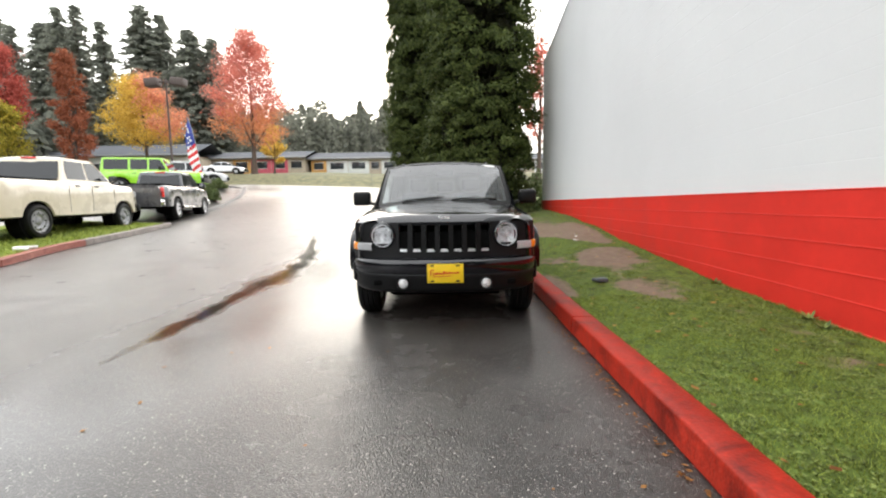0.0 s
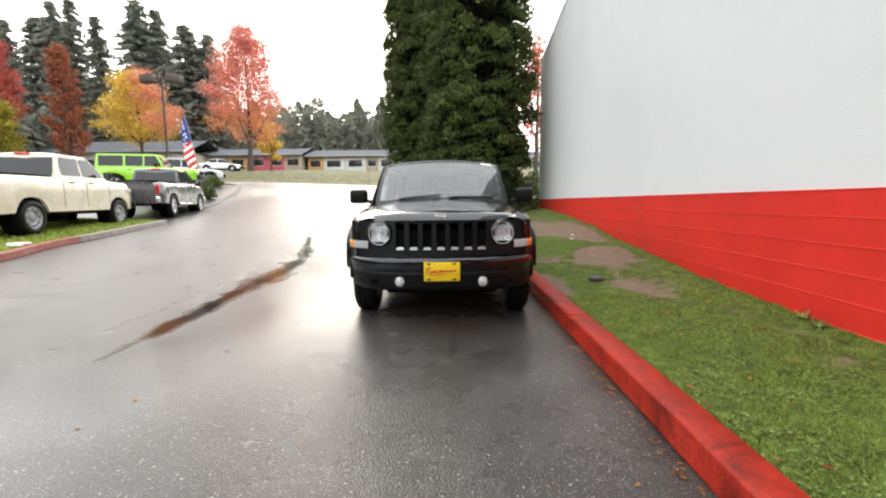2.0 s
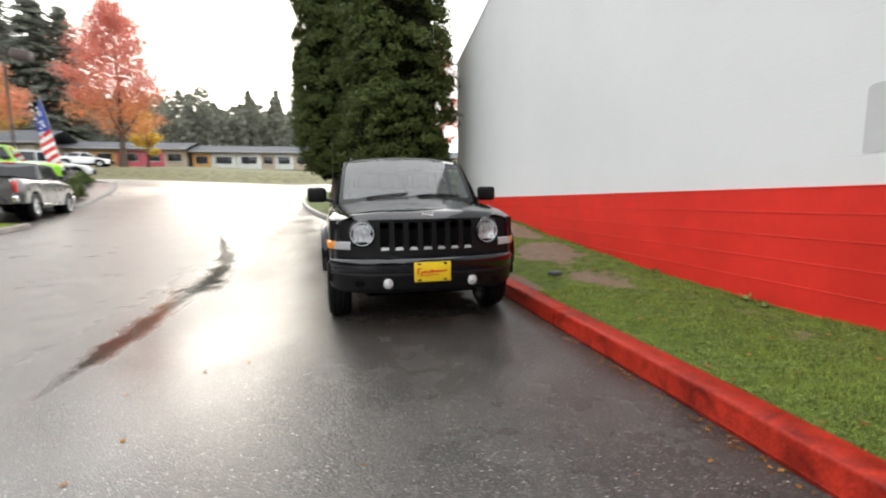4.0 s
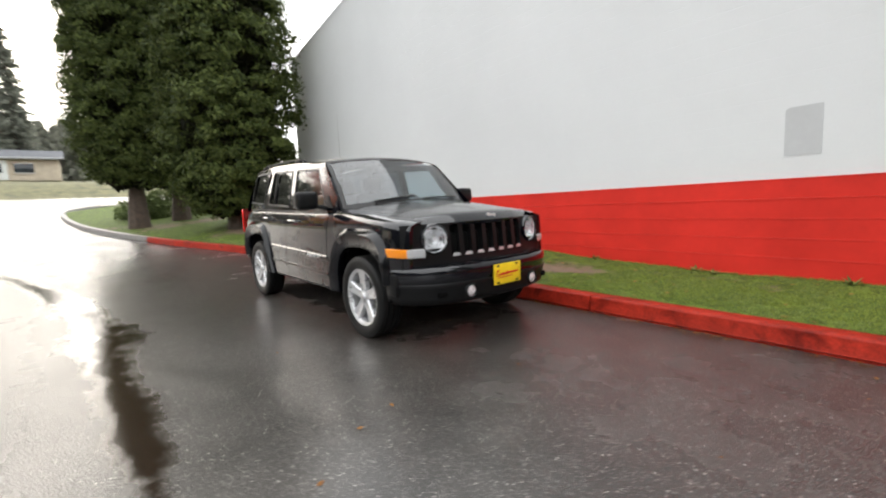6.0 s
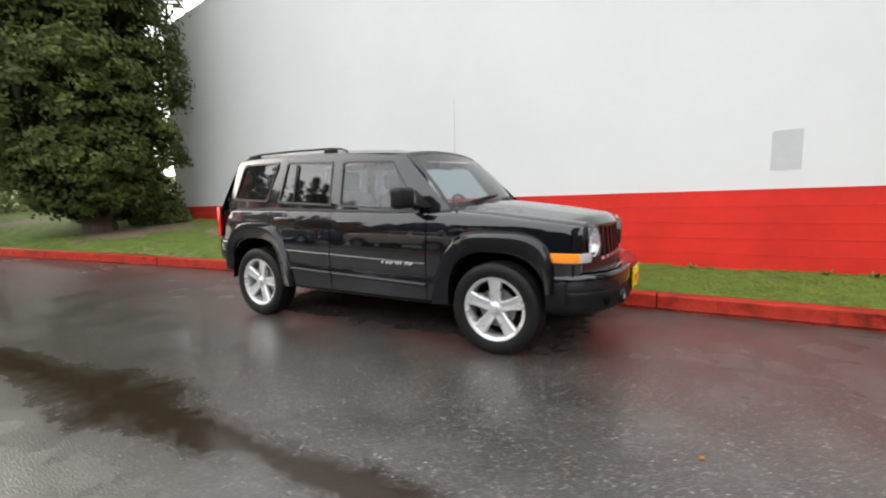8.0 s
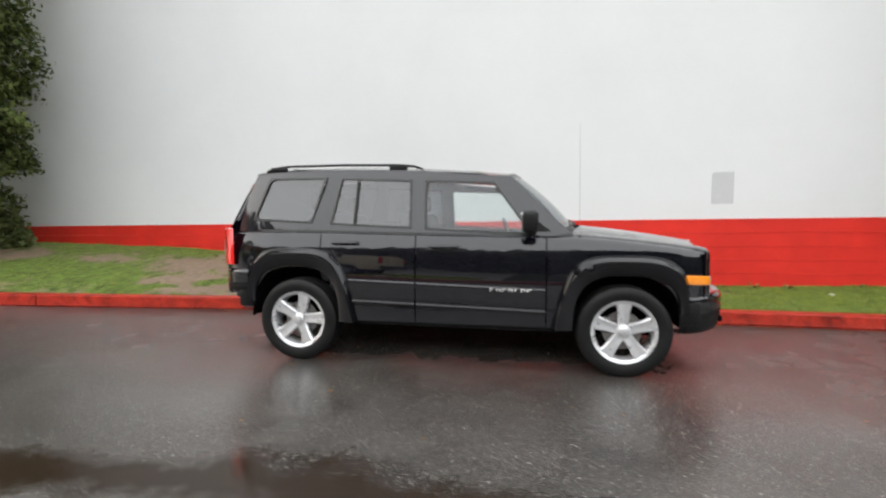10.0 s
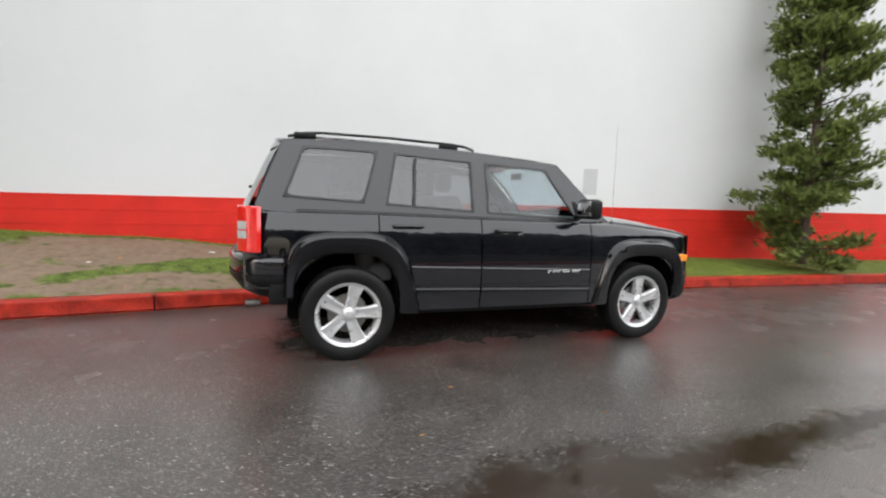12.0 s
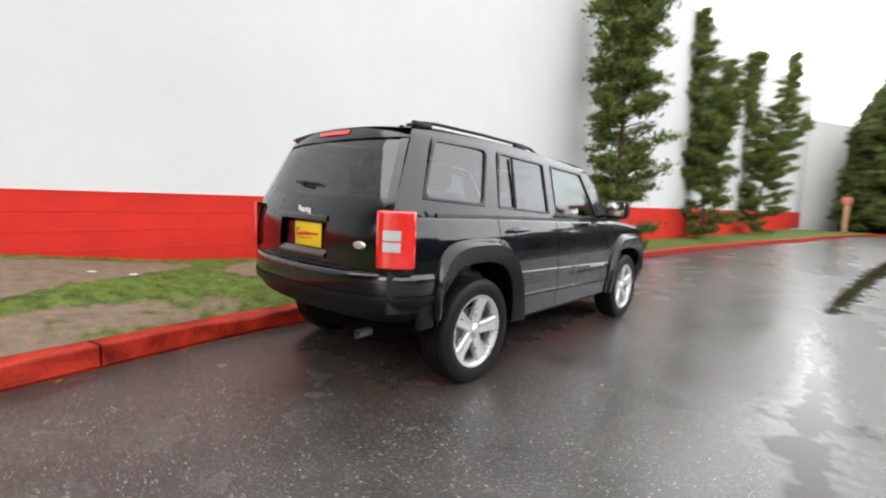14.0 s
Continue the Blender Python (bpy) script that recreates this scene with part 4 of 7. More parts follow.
def wheel(parent, x, y, side, turn=0.0):
    """Alloy wheel with five broad spokes, tyre, brake disc and cap."""
    m = Matrix.Translation((x, y, HUB_Z)) @ (Matrix.Rotation(math.pi, 4, "Z") if side > 0 else Matrix.Identity(4)) @ Matrix.Rotation(turn, 4, "X")
    rim = lathe([(0.232, 0.085), (0.226, 0.075), (0.212, 0.02), (0.205, -0.05), (0.216, -0.084), (0.230, -0.094), (0.246, -0.097), (0.251, -0.092), (0.244, -0.082)], 48)
    w = part("wheel", rim, ALLOY, parent, "silver five-spoke alloy wheel", at=m)
    tyre = lathe([(0.226, -0.086), (0.248, -0.101), (0.285, -0.110), (0.318, -0.106), (0.340, -0.093), (0.348, -0.075), (0.349, -0.052), (0.338, -0.049), (0.338, -0.043), (0.3495, -0.040), (0.3495, -0.004),
                  (0.339, -0.002), (0.339, 0.004), (0.3495, 0.007), (0.3495, 0.043), (0.338, 0.046), (0.349, 0.052), (0.348, 0.075), (0.340, 0.093), (0.318, 0.106), (0.285, 0.110), (0.248, 0.101), (0.226, 0.086)], 56)
    part("tyre", tyre, RUBBER, w, "wet black tyre")
    for k in range(5):
        a = 2 * math.pi * k / 5 + math.pi / 2
        rows = []
        for r, hw, out, thick in ((0.030, 0.036, -0.070, 0.05), (0.065, 0.040, -0.074, 0.05), (0.11, 0.041, -0.078, 0.045), (0.16, 0.046, -0.083, 0.04), (0.2, 0.054, -0.088, 0.035), (0.232, 0.066, -0.090, 0.03)):
            row = []
            for u, o in ((-1, thick), (-1, 0.010), (-0.80, 0.0), (-0.3, 0.004), (0, 0.007), (0.3, 0.004), (0.80, 0.0), (1, 0.010), (1, thick)):
                c, s = math.cos(a), math.sin(a)
                t = u * hw
                row.append((out + o, r * c - t * s, r * s + t * c))
            rows.append(row)
        part("spoke", grid(rows), ALLOY, w)
    cap = lathe([(0.0005, -0.092), (0.020, -0.091), (0.031, -0.087), (0.034, -0.080), (0.042, -0.074), (0.060, -0.070), (0.064, -0.04)], 24)
    part("hub_cap", cap, ALLOY, w)
    disc = lathe([(0.0005, 0.0), (0.06, -0.001), (0.062, -0.022), (0.075, -0.022), (0.145, -0.022), (0.148, -0.010), (0.0005, -0.008)], 36)
    part("brake_disc", disc, STEEL, w)
    part("brake_caliper", box((0.05, 0.07, 0.12), (-0.02, 0.125, 0.04), 0.012), STEEL, w)
    part("valve", tube([(-0.085, 0.19, 0.06), (-0.097, 0.185, 0.058)], 0.004, 6), RUBBER, w)
    return w


def seat(parent, x, y, wide=0.5):
    bm = box((wide, 0.5, 0.16), (x, y - 0.12, 0.62), 0.05, 3)
    s = part("seat", bm, INTERIOR, parent, "grey cloth seat")
    tilt = Matrix.Rotation(radians(-14), 3, "X")
    part("seat_back", box((wide, 0.14, 0.62), (x, y + 0.20, 0.94), 0.05, 3, turn=tilt), INTERIOR, s)
    return s


def headrest(parent, x, y):
    part("headrest", box((0.26, 0.09, 0.17), (x, y, 1.36), 0.035, 3), INTERIOR, parent)


def build_suv():
    car = thing("parked_suv", "shiny wet black boxy SUV parked beside the kerb", "car")
    # side panels, right and left
    def low(y):
        return 0.36 if abs(y) < 1.6 else 0.55
    for name, y0, y1 in (("front_fender", -1.925, -0.748), ("front_door", -0.738, 0.282), ("rear_door", 0.292, 1.10), ("rear_quarter_panel", 1.11, 2.03)):
        bm = side_panel(y0, y1, low)
        right, left = both(name, bm, PAINT, car, "glossy black painted door" if "door" in name else "")
        if "door" in name:
            yh = 0.055 if name == "front_door" else 0.885
            zh = 0.975 if name == "front_door" else 1.0
            x = body_x(yh, zh)
            cup = lathe([(0.0005, 0.0), (0.03, -0.0005), (0.036, -0.003)], 20, bm=None)
            for v in cup.verts:
                v.co = Vector((-(x + 0.003) + v.co.x * 0.2, yh + v.co.y * 1.5, zh - 0.012 + v.co.z * 0.7))
            for sgn, host in ((1, right), (-1, left)):
                h = tube([(-(x - 0.01), yh - 0.115, zh), (-(x + 0.028), yh - 0.10, zh + 0.002), (-(x + 0.034), yh, zh + 0.004), (-(x + 0.028), yh + 0.10, zh + 0.002), (-(x - 0.01), yh + 0.115, zh)], 0.016, 8, flat=0.8)
                part("door_handle", h if sgn > 0 else mirrored(h), PAINT, host, "black pull handle")
                c2 = cup.copy()
                part("handle_cup", c2 if sgn > 0 else mirrored(c2), GASKET, host)
            cup.free()
            y0m, y1m = (-0.735, 0.279) if name == "front_door" else (0.295, 0.855)
            for zf, zr, out, hh in ((0.648, 0.694, 0.007, 0.014), (0.480, 0.522, 0.009, 0.018)):
                def zat(y):
                    return zf + (zr - zf) * (y + 0.73) / 1.62
                strip = flat_bar([(y0m + (y1m - y0m) * k / 10, zat(y0m + (y1m - y0m) * k / 10)) for k in range(11)], out, hh)
                for sgn, host in ((1, right), (-1, left)):
                    part("door_molding", strip.copy() if sgn > 0 else mirrored(strip), FLARE if zf < 0.6 else PAINT, host, "black rubbing strip")
                strip.free()
        if name == "front_door":
            bars = []
            for k, wd in enumerate((0.030, 0.034, 0.030, 0.032, 0.014, 0.034, 0.030)):
                u = k * 0.0475
                bars += [(u, 0, 0.007, 0.022), (u, 0.016, wd, 0.006)] + ([(u + wd - 0.007, 0, 0.007, 0.022)] if k in (1, 3, 5) else [])
            for sgn, host in ((1, right), (-1, left)):
                def plane(u, v, o, sgn=sgn):
                    y = -0.315 - u if sgn > 0 else -0.64 + u
                    z = 0.635 + v
                    return (-sgn * (body_x(y, z) + 0.012 + o), y, z)
                bar_word(bars, plane, BADGE, "badge", host, "chrome badge of small raised bars")
    both("cabin_frame", cabin_frame(), PAINT, car)
    window_parts("w0", "w1", GLASS_CLEAR, car, 0.035, "clear side window")
    window_parts("w2", "w3", GLASS_TINT, car, 0.02, "dark tinted side window")
    window_parts("w4", "w5", GLASS_TINT, car, 0.05, "dark tinted quarter window")
    y_bar = 0.825
    both("window_divider", tube([(-(cab_x(y_bar, 1.14)), y_bar + 0.005, 1.145), (-(cab_x(y_bar, 1.5)), y_bar - 0.012, 1.515)], 0.011, 8), GASKET, car)
    for c in (-HUB_Y, HUB_Y):
        both("wheel_flare", flare_strip(c), FLARE, car, "black moulded wheel flare", angle=50)
    # dark window reveal strip at the belt
    both("belt_trim", grid([[(-(cab_x(y, 1.07) + 0.004), y, belt_in(y)[1] + 0.001), (-(cab_x(y, 1.1) + 0.006), y, belt_in(y)[1] + 0.018), (-(cab_x(y, 1.1) - 0.002), y, belt_in(y)[1] + 0.022)] for y in [-0.62 + 0.1 * k for k in range(24)]]), GASKET, car)

    # roof
    rows = []
    for k in range(25):
        y = -0.44 + 2.255 * k / 24
        e = roof_edge(y)
        hw = cab_x(y, e)
        row = []
        for j in range(-12, 13):
            u = j / 12
            crown = (0.052 - 0.020 * smooth(0.9, 1.83, y)) * (1 - abs(u) ** 2.4)
            yy = y - (0.065 * (1 - u * u) if k == 0 else 0) + (0.035 * (1 - u * u) if k == 24 else 0)
            row.append((hw * u, yy, e + crown))
        rows.append(row)
    for y, z, crown, half in ((1.850, 1.588, 0.034, 0.652), (1.872, 1.568, 0.020, 0.662), (1.884, 1.546, 0.004, 0.667)):
        rows.append([(half * j / 12, y - 0.085 * abs(j / 12) ** 2.6, z + crown * (1 - abs(j / 12) ** 2.4)) for j in range(-12, 13)])
    roof = part("roof", grid(rows), PAINT_WET, car, "black roof beaded with rain")
    for x in (-0.35, -0.12, 0.12, 0.35):
        part("roof_rib", tube([(x, -0.2 + 0.2 * k, roof_edge(-0.2 + 0.2 * k) + 0.052 * (1 - abs(x / 0.66) ** 2.4) - 0.001) for k in range(10)], 0.007, 6), PAINT, roof)
    for s in (-1, 1):
        pts = [(s * 0.585, 0.28, 1.622), (s * 0.580, 0.36, 1.648), (s * 0.576, 0.48, 1.660), (s * 0.572, 1.0, 1.672), (s * 0.572, 1.5, 1.670), (s * 0.573, 1.62, 1.660), (s * 0.575, 1.74, 1.628)]
        rail = part("roof_rail", tube(pts, [0.012, 0.014, 0.014, 0.013, 0.013, 0.014, 0.012], 10, flat=0.8), PLASTIC, car, "black roof rail")
        for y in (0.5, 1.62):
            part("rail_foot", box((0.04, 0.16, 0.05), (s * 0.572, y, 1.640), 0.012), PLASTIC, rail)

    # windscreen with black edge, wipers, sticker
    def screen(u, v, out=0.0):
        """u across from -1 to 1, v up from the cowl to the roof."""
        yb, zb, xb = -1.03 + 0.145 * u * u, 1.118 - 0.035 * u * u, 0.752
        yt, zt, xt = -0.512 + 0.075 * u * u, 1.598 - 0.050 * abs(u) ** 2.2, 0.685
        bow = 0.020 * math.sin(math.pi * v)
        return Vector(((xb + (xt - xb) * v) * u, yb + (yt - yb) * v - bow * 0.8 - out * 0.6, zb + (zt - zb) * v + bow + out * 0.8))
    n = 16
    glass_rows = [[screen(-0.955 + 1.91 * j / n, 0.05 + 0.90 * i / 10) for j in range(n + 1)] for i in range(11)]
    ws = part("windscreen", grid(glass_rows), GLASS_SCREEN, car, "windscreen with two black wipers")
    border = []
    ring_in, ring_out = [], []
    for k in range(64):
        a = 2 * math.pi * k / 64
        c, s = math.cos(a), math.sin(a)
        q = max(abs(c), abs(s))
        ring_in.append(screen(0.945 * c / q, 0.5 + 0.44 * s / q, 0.003))
        ring_out.append(screen(1.0 * c / q, 0.5 + 0.5 * s / q, 0.0))
    part("screen_edge", grid([ring_out, ring_in], closed=True), GASKET, ws)
    for base, tip in (((0.10, 0.03), (0.80, 0.075)), ((-0.62, 0.03), (-0.02, 0.085))):
        arm = part("wiper", tube([screen(base[0], 0.0, 0.03), screen(base[0] + 0.1, 0.03, 0.035), screen(tip[0] * 0.6 + base[0] * 0.4, 0.055, 0.03)], [0.011, 0.009, 0.007], 6), PLASTIC, car)
        part("wiper_blade", tube([screen(base[0] + (tip[0] - base[0]) * k / 6, base[1] + 0.02 + (tip[1] - base[1]) * k / 6, 0.014) for k in range(7)], 0.008, 6), GASKET, arm)
    part("sticker", grid([[screen(0.69 + 0.19 * i / 3, 0.905 + 0.05 * j, 0.004) for j in range(2)] for i in range(4)]), PAPER, ws, "small white paper sticker")
    part("inner_mirror", box((0.22, 0.03, 0.07), (0, -0.44, 1.47), 0.02), DASH, ws)
    part("cowl", grid([[(0.74 * u, -0.99 + 0.135 * u * u - 0.09, 1.108 - 0.038 * u * u), (0.74 * u, -0.995 + 0.135 * u * u, 1.114 - 0.038 * u * u)] for u in [-1 + k / 8 for k in range(17)]]), PLASTIC, car, "black cowl below the windscreen")

    # hood
    rows = []
    for i in range(21):
        v = i / 20
        row = []
        for j in range(-12, 13):
            u = j / 12
            y0 = -1.075 + 0.145 * u * u
            y1 = -2.015 + 0.115 * u * u
            y = y0 + (y1 - y0) * v
            half = 0.686 - lerp_table(TAPER, y) * 0.9
            z = hood_edge_z(y) + 0.062 * (1 - abs(u) ** 2.2) * (1 - 0.30 * v) + 0.006 * math.exp(-((abs(u) - 0.62) / 0.05) ** 2)
            z -= 0.045 * max(0, (v - 0.93) / 0.07) ** 1.6
            row.append((half * u, y, z))
        rows.append(row)
    lip = [(x, y + 0.02, z - 0.03) for x, y, z in rows[-1]]
    hood = part("hood", grid(rows + [lip]), PAINT_WET, car, "black hood beaded with rain", angle=60)
    bar_word([(0, 0.004, 0.016, 0.022), (0.022, 0.0, 0.022, 0.018), (0.05, 0.0, 0.022, 0.018), (0.078, -0.006, 0.02, 0.024)],
             lambda u, v, o: (-0.05 + u, -2.022 - o, 0.985 + v), BADGE, "badge", hood, "small chrome badge of bars")
    for x in (-0.2, 0.2):
        part("washer_nozzle", box((0.04, 0.02, 0.012), (x, -1.13, 1.122), 0.004), PLASTIC, hood)

    # grille panel with seven slots
    def face(x, z, out=0.0):
        a = abs(x)
        y = -2.02 + 0.085 * (min(a, 0.70) / 0.70) ** 2 + 0.06 * max(0.0, (a - 0.70) / 0.12) ** 1.4
        return (x, y + (z - 0.63) * 0.10 * (1 - smooth(0.6, 0.8, a)) - out, z)
    slots = [(-0.367 + 0.1223 * k - 0.040, -0.367 + 0.1223 * k + 0.040) for k in range(7)]
    xs = sorted({-0.818, -0.79, -0.76, -0.73, -0.70, -0.68, -0.6, -0.52, -0.46, 0.46, 0.52, 0.6, 0.68, 0.70, 0.73, 0.76, 0.79, 0.818, -0.477, -0.633, 0.477, 0.633, *[q for s in slots for q in s]})
    zs = [0.615, 0.66, 0.688, 0.762, 0.84, 0.908, 0.938, 0.952]
    def solid(i, j):
        xm, zm = (xs[i] + xs[i + 1]) / 2, (zs[j] + zs[j + 1]) / 2
        return not (0.688 < zm < 0.938 and any(a < xm < b for a, b in slots)) and not (0.762 < zm < 0.908 and 0.477 < abs(xm) < 0.633)
    rows = [[face(x, z) for z in zs] for x in xs]
    grille = part("grille_panel", grid(rows, keep=solid), GRILLE, car, "black grille with seven slots")
    for a, b in slots:
        ring = grid([[face(x, z, o) for x, z in ((a, 0.688), (b, 0.688), (b, 0.938), (a, 0.938))] for o in (0.0, -0.15)], closed=True)
        part("slot_wall", ring, PLASTIC, grille)
        part("slot_tip", grid([[face(x, z, o) for x, z, o in ((a + 0.004, 0.690, 0.004), (a + 0.012, 0.714, 0.002))], [face(x, z, o) for x, z, o in ((b - 0.004, 0.690, 0.004), (b - 0.012, 0.714, 0.002))]]), ALLOY, grille, "bright tip at the slot's foot")
    back = box((1.5, 0.12, 0.40), (0, -1.80, 0.77), 0.0)
    part("radiator", back, DARK, grille)
    # headlamps
    for s in (-1, 1):
        cx, cz = s * 0.555, 0.835
        cy = face(cx, cz)[1]
        turn = Matrix.Rotation(s * radians(12), 3, "Z")
        def turned(profile, n=36):
            b = lathe(profile, n, "y")
            for v in b.verts:
                v.co = turn @ v.co + Vector((cx, cy, cz))
            return b
        bowl = part("headlamp", turned([(0.0005, 0.055), (0.03, 0.051), (0.06, 0.036), (0.085, 0.012), (0.098, -0.010), (0.103, -0.018)]), REFLECTOR, car, "round clear headlamp")
        part("bezel", turned([(0.101, 0.02), (0.103, -0.022), (0.108, -0.028), (0.116, -0.022), (0.121, 0.004), (0.121, 0.02)]), PAINT, bowl)
        part("lens", turned([(0.0005, -0.042), (0.03, -0.040), (0.06, -0.035), (0.085, -0.026), (0.102, -0.020)]), LENS, bowl)
        part("bulb_cap", turned([(0.0005, -0.004), (0.014, -0.002), (0.019, 0.010), (0.021, 0.052)], 20), REFLECTOR, bowl)
        part("reflector_step", turned([(0.060, 0.036), (0.062, 0.020), (0.066, 0.033)], 28), REFLECTOR, bowl)
        # corner lamp: clear inner end, amber outer end, wrapped round the corner
        def corner(u, z, out):
            path = spline([(0.645, -1.955, 0), (0.70, -1.94, 0), (0.765, -1.915, 0), (0.812, -1.87, 0), (0.838, -1.80, 0), (0.853, -1.715, 0)], 0.012)
            p = path[min(len(path) - 1, round(u * (len(path) - 1)))]
            return (s * (p.x + out), p.y - out, z)
        for ua, ub, name, material, lab in ((0.0, 0.40, "marker_lens", WHITELENS, "clear corner lamp"), (0.405, 1.0, "turn_signal", ORANGE, "amber turn signal")):
            rows = []
            for k in range(9):
                u = ua + (ub - ua) * k / 8
                zl, zh = 0.700 + 0.012 * u, 0.782 - 0.012 * (1 - u)
                rows.append([corner(u, zl, 0.002), corner(u, zl + 0.006, 0.012), corner(u, (zl + zh) / 2, 0.015), corner(u, zh - 0.006, 0.012), corner(u, zh, 0.002)])
            part(name, grid(rows), material, car, lab)

    # front bumper
    half = [(0.0, -2.165), (0.35, -2.145), (0.58, -2.085), (0.73, -1.99), (0.82, -1.88), (0.858, -1.78), (0.862, -1.70)]
    plan = [(-x, y) for x, y in reversed(half)] + half[1:]
    bumper = part("front_bumper", plan_sweep(plan, [(0.16, 0.640), (0.10, 0.642), (0.03, 0.636), (0.008, 0.622), (0.0, 0.60), (0.0, 0.53), (0.008, 0.515), (0.010, 0.508)]), PAINT, car, "black front bumper, gloss above and plain below", angle=60)
    part("bumper_lower", plan_sweep(plan, [(0.006, 0.508), (0.0, 0.50), (0.012, 0.47), (0.012, 0.40), (0.03, 0.36), (0.07, 0.335), (0.25, 0.325)]), PLASTIC, bumper, angle=60)
    part("bumper_shelf", grid([[(x, y + 0.02, 0.642), (x * 0.9, -1.93, 0.63)] for x, y in plan]), PAINT, bumper)
    for s in (-1, 1):
        f = lathe([(0.0005, -0.012), (0.03, -0.010), (0.040, -0.005), (0.044, 0.0)], 24, "y", at=(s * 0.362, -2.138, 0.428))
        fog = part("fog_lamp", f, REFLECTOR, car, "small round fog lamp")
        part("fog_ring", lathe([(0.043, 0.01), (0.044, -0.010), (0.050, -0.014), (0.058, -0.004), (0.060, 0.02)], 24, "y", at=(s * 0.362, -2.138, 0.428)), PLASTIC, fog)
        part("bumper_slot", box((0.17, 0.03, 0.045), (s * 0.545, -2.068, 0.425), 0.012, turn=None), DARK, bumper)
        part("front_arch_edge", box((0.05, 0.14, 0.18), (s * 0.835, -1.775, 0.50), 0.02), PLASTIC, bumper)
    plate = part("dealer_plate", box((0.312, 0.010, 0.165), (0.008, -2.178, 0.520), 0.004), PLATE, car, "yellow plate with red script bars")
    part("plate_frame", box((0.322, 0.006, 0.176), (0.008, -2.171, 0.520), 0.003), PLASTIC, plate)
    script = [(0.0, -0.022, 0.010, 0.052), (0.0, 0.022, 0.034, 0.009), (0.026, -0.022, 0.012, 0.024), (0.044, -0.014, 0.026, 0.018), (0.074, -0.014, 0.008, 0.022), (0.086, -0.014, 0.020, 0.014),
              (0.110, -0.014, 0.018, 0.026), (0.132, -0.012, 0.020, 0.016), (0.156, -0.012, 0.022, 0.016), (0.182, -0.012, 0.016, 0.014), (0.202, -0.012, 0.018, 0.014), (0.224, -0.012, 0.026, 0.014), (0.02, -0.034, 0.16, 0.005)]
    bar_word(script, lambda u, v, o: (-0.122 + u, -2.1835 - o, 0.522 + v + u * 0.04), RED_INK, "script", plate, "red script drawn as bars")
    for x in (-0.105, 0.115):
        for z in (0.453, 0.588):
            part("plate_mark", box((0.03, 0.004, 0.014), (x, -2.184, z), 0.0), BLACK_INK, plate)

    # tailgate
    def back_y(z):
        return lerp_table([(0.66, 2.095), (0.72, 2.105), (0.95, 2.105), (1.1, 2.085), (1.17, 2.060), (1.5, 1.915), (1.56, 1.868), (1.60, 1.82)], z)
    def back_half(z):
        return lerp_table([(0.66, 0.76), (1.1, 0.762), (1.2, 0.745), (1.5, 0.672), (1.6, 0.635)], z)
    def tail(u, z, out=0.0):
        top = z if z <= 1.545 else 1.545 + (z - 1.545) * (0.033 + 0.034 * (1 - abs(u) ** 2.4)) / 0.055
        return (back_half(z) * u, back_y(z) - 0.085 * abs(u) ** 2.6 + out, top)
    us = sorted({*[-1 + k / 10 for k in range(21)], -0.92, 0.92, -0.36, 0.36})
    zt = [0.70, 0.76, 0.815, 0.86, 0.93, 1.0, 1.035, 1.08, 1.13, 1.165, 1.185, 1.3, 1.42, 1.515, 1.545]
    def hatch_solid(i, j):
        um, zm = (us[i] + us[i + 1]) / 2, (zt[j] + zt[j + 1]) / 2
        glass_hole = abs(um) < 0.92 and 1.185 < zm < 1.545
        recess = abs(um) < 0.36 and 0.815 < zm < 1.035
        return not (glass_hole or recess)
    gate = part("tailgate", grid([[tail(u, z) for z in zt] for u in us], keep=hatch_solid), PAINT_WET, car, "black tailgate with plate recess", angle=50)
    part("rear_window", grid([[tail(u * 0.925, 1.18 + 0.372 * k / 8, -0.006) for k in range(9)] for u in [-1 + j / 10 for j in range(21)]]), GLASS_TINT, gate, "dark tinted rear window with wiper")
    part("plate_recess", grid([[tail(u, z, o) for u, z, o in ((-0.36, 1.035, 0), (-0.33, 1.01, -0.03), (-0.33, 0.85, -0.03), (-0.36, 0.815, 0))], [tail(u, z, o) for u, z, o in ((0.36, 1.035, 0), (0.33, 1.01, -0.03), (0.33, 0.85, -0.03), (0.36, 0.815, 0))]]), PAINT, gate)
    part("recess_ledge", grid([[tail(u, 0.808, 0.001), tail(u, 0.818, 0.014), tail(u, 0.828, 0.013), tail(u, 0.856, -0.028)] for u in [-0.35 + 0.07 * k for k in range(11)]]), BEADED_LEDGE, gate, "satin ledge below the plate")
    part("gate_handle", grid([[tail(u, 1.03, -0.01), tail(u, 1.036, 0.012), tail(u, 1.062, 0.011), tail(u, 1.07, -0.001)] for u in [-0.36 + 0.072 * k for k in range(11)]]), PAINT, gate)
    rp = part("dealer_plate", box((0.305, 0.008, 0.152), (-0.035, 2.075, 0.938), 0.004), PLATE, car, "yellow plate with red script bars")
    part("plate_frame", box((0.317, 0.006, 0.164), (-0.035, 2.070, 0.938), 0.003), PLASTIC, rp)
    bar_word(script, lambda u, v, o: (0.092 - u, 2.0795 + o, 0.94 + v + u * 0.04), RED_INK, "script", rp, "red script drawn as bars")
    bar_word([(0, 0.006, 0.02, 0.034), (0.03, 0.0, 0.03, 0.028), (0.07, 0.0, 0.03, 0.028), (0.11, -0.008, 0.028, 0.036)], lambda u, v, o: (0.05 - u, back_y(1.085) + 0.001 + o, 1.078 + v), BADGE, "badge", gate, "chrome badge of small bars")
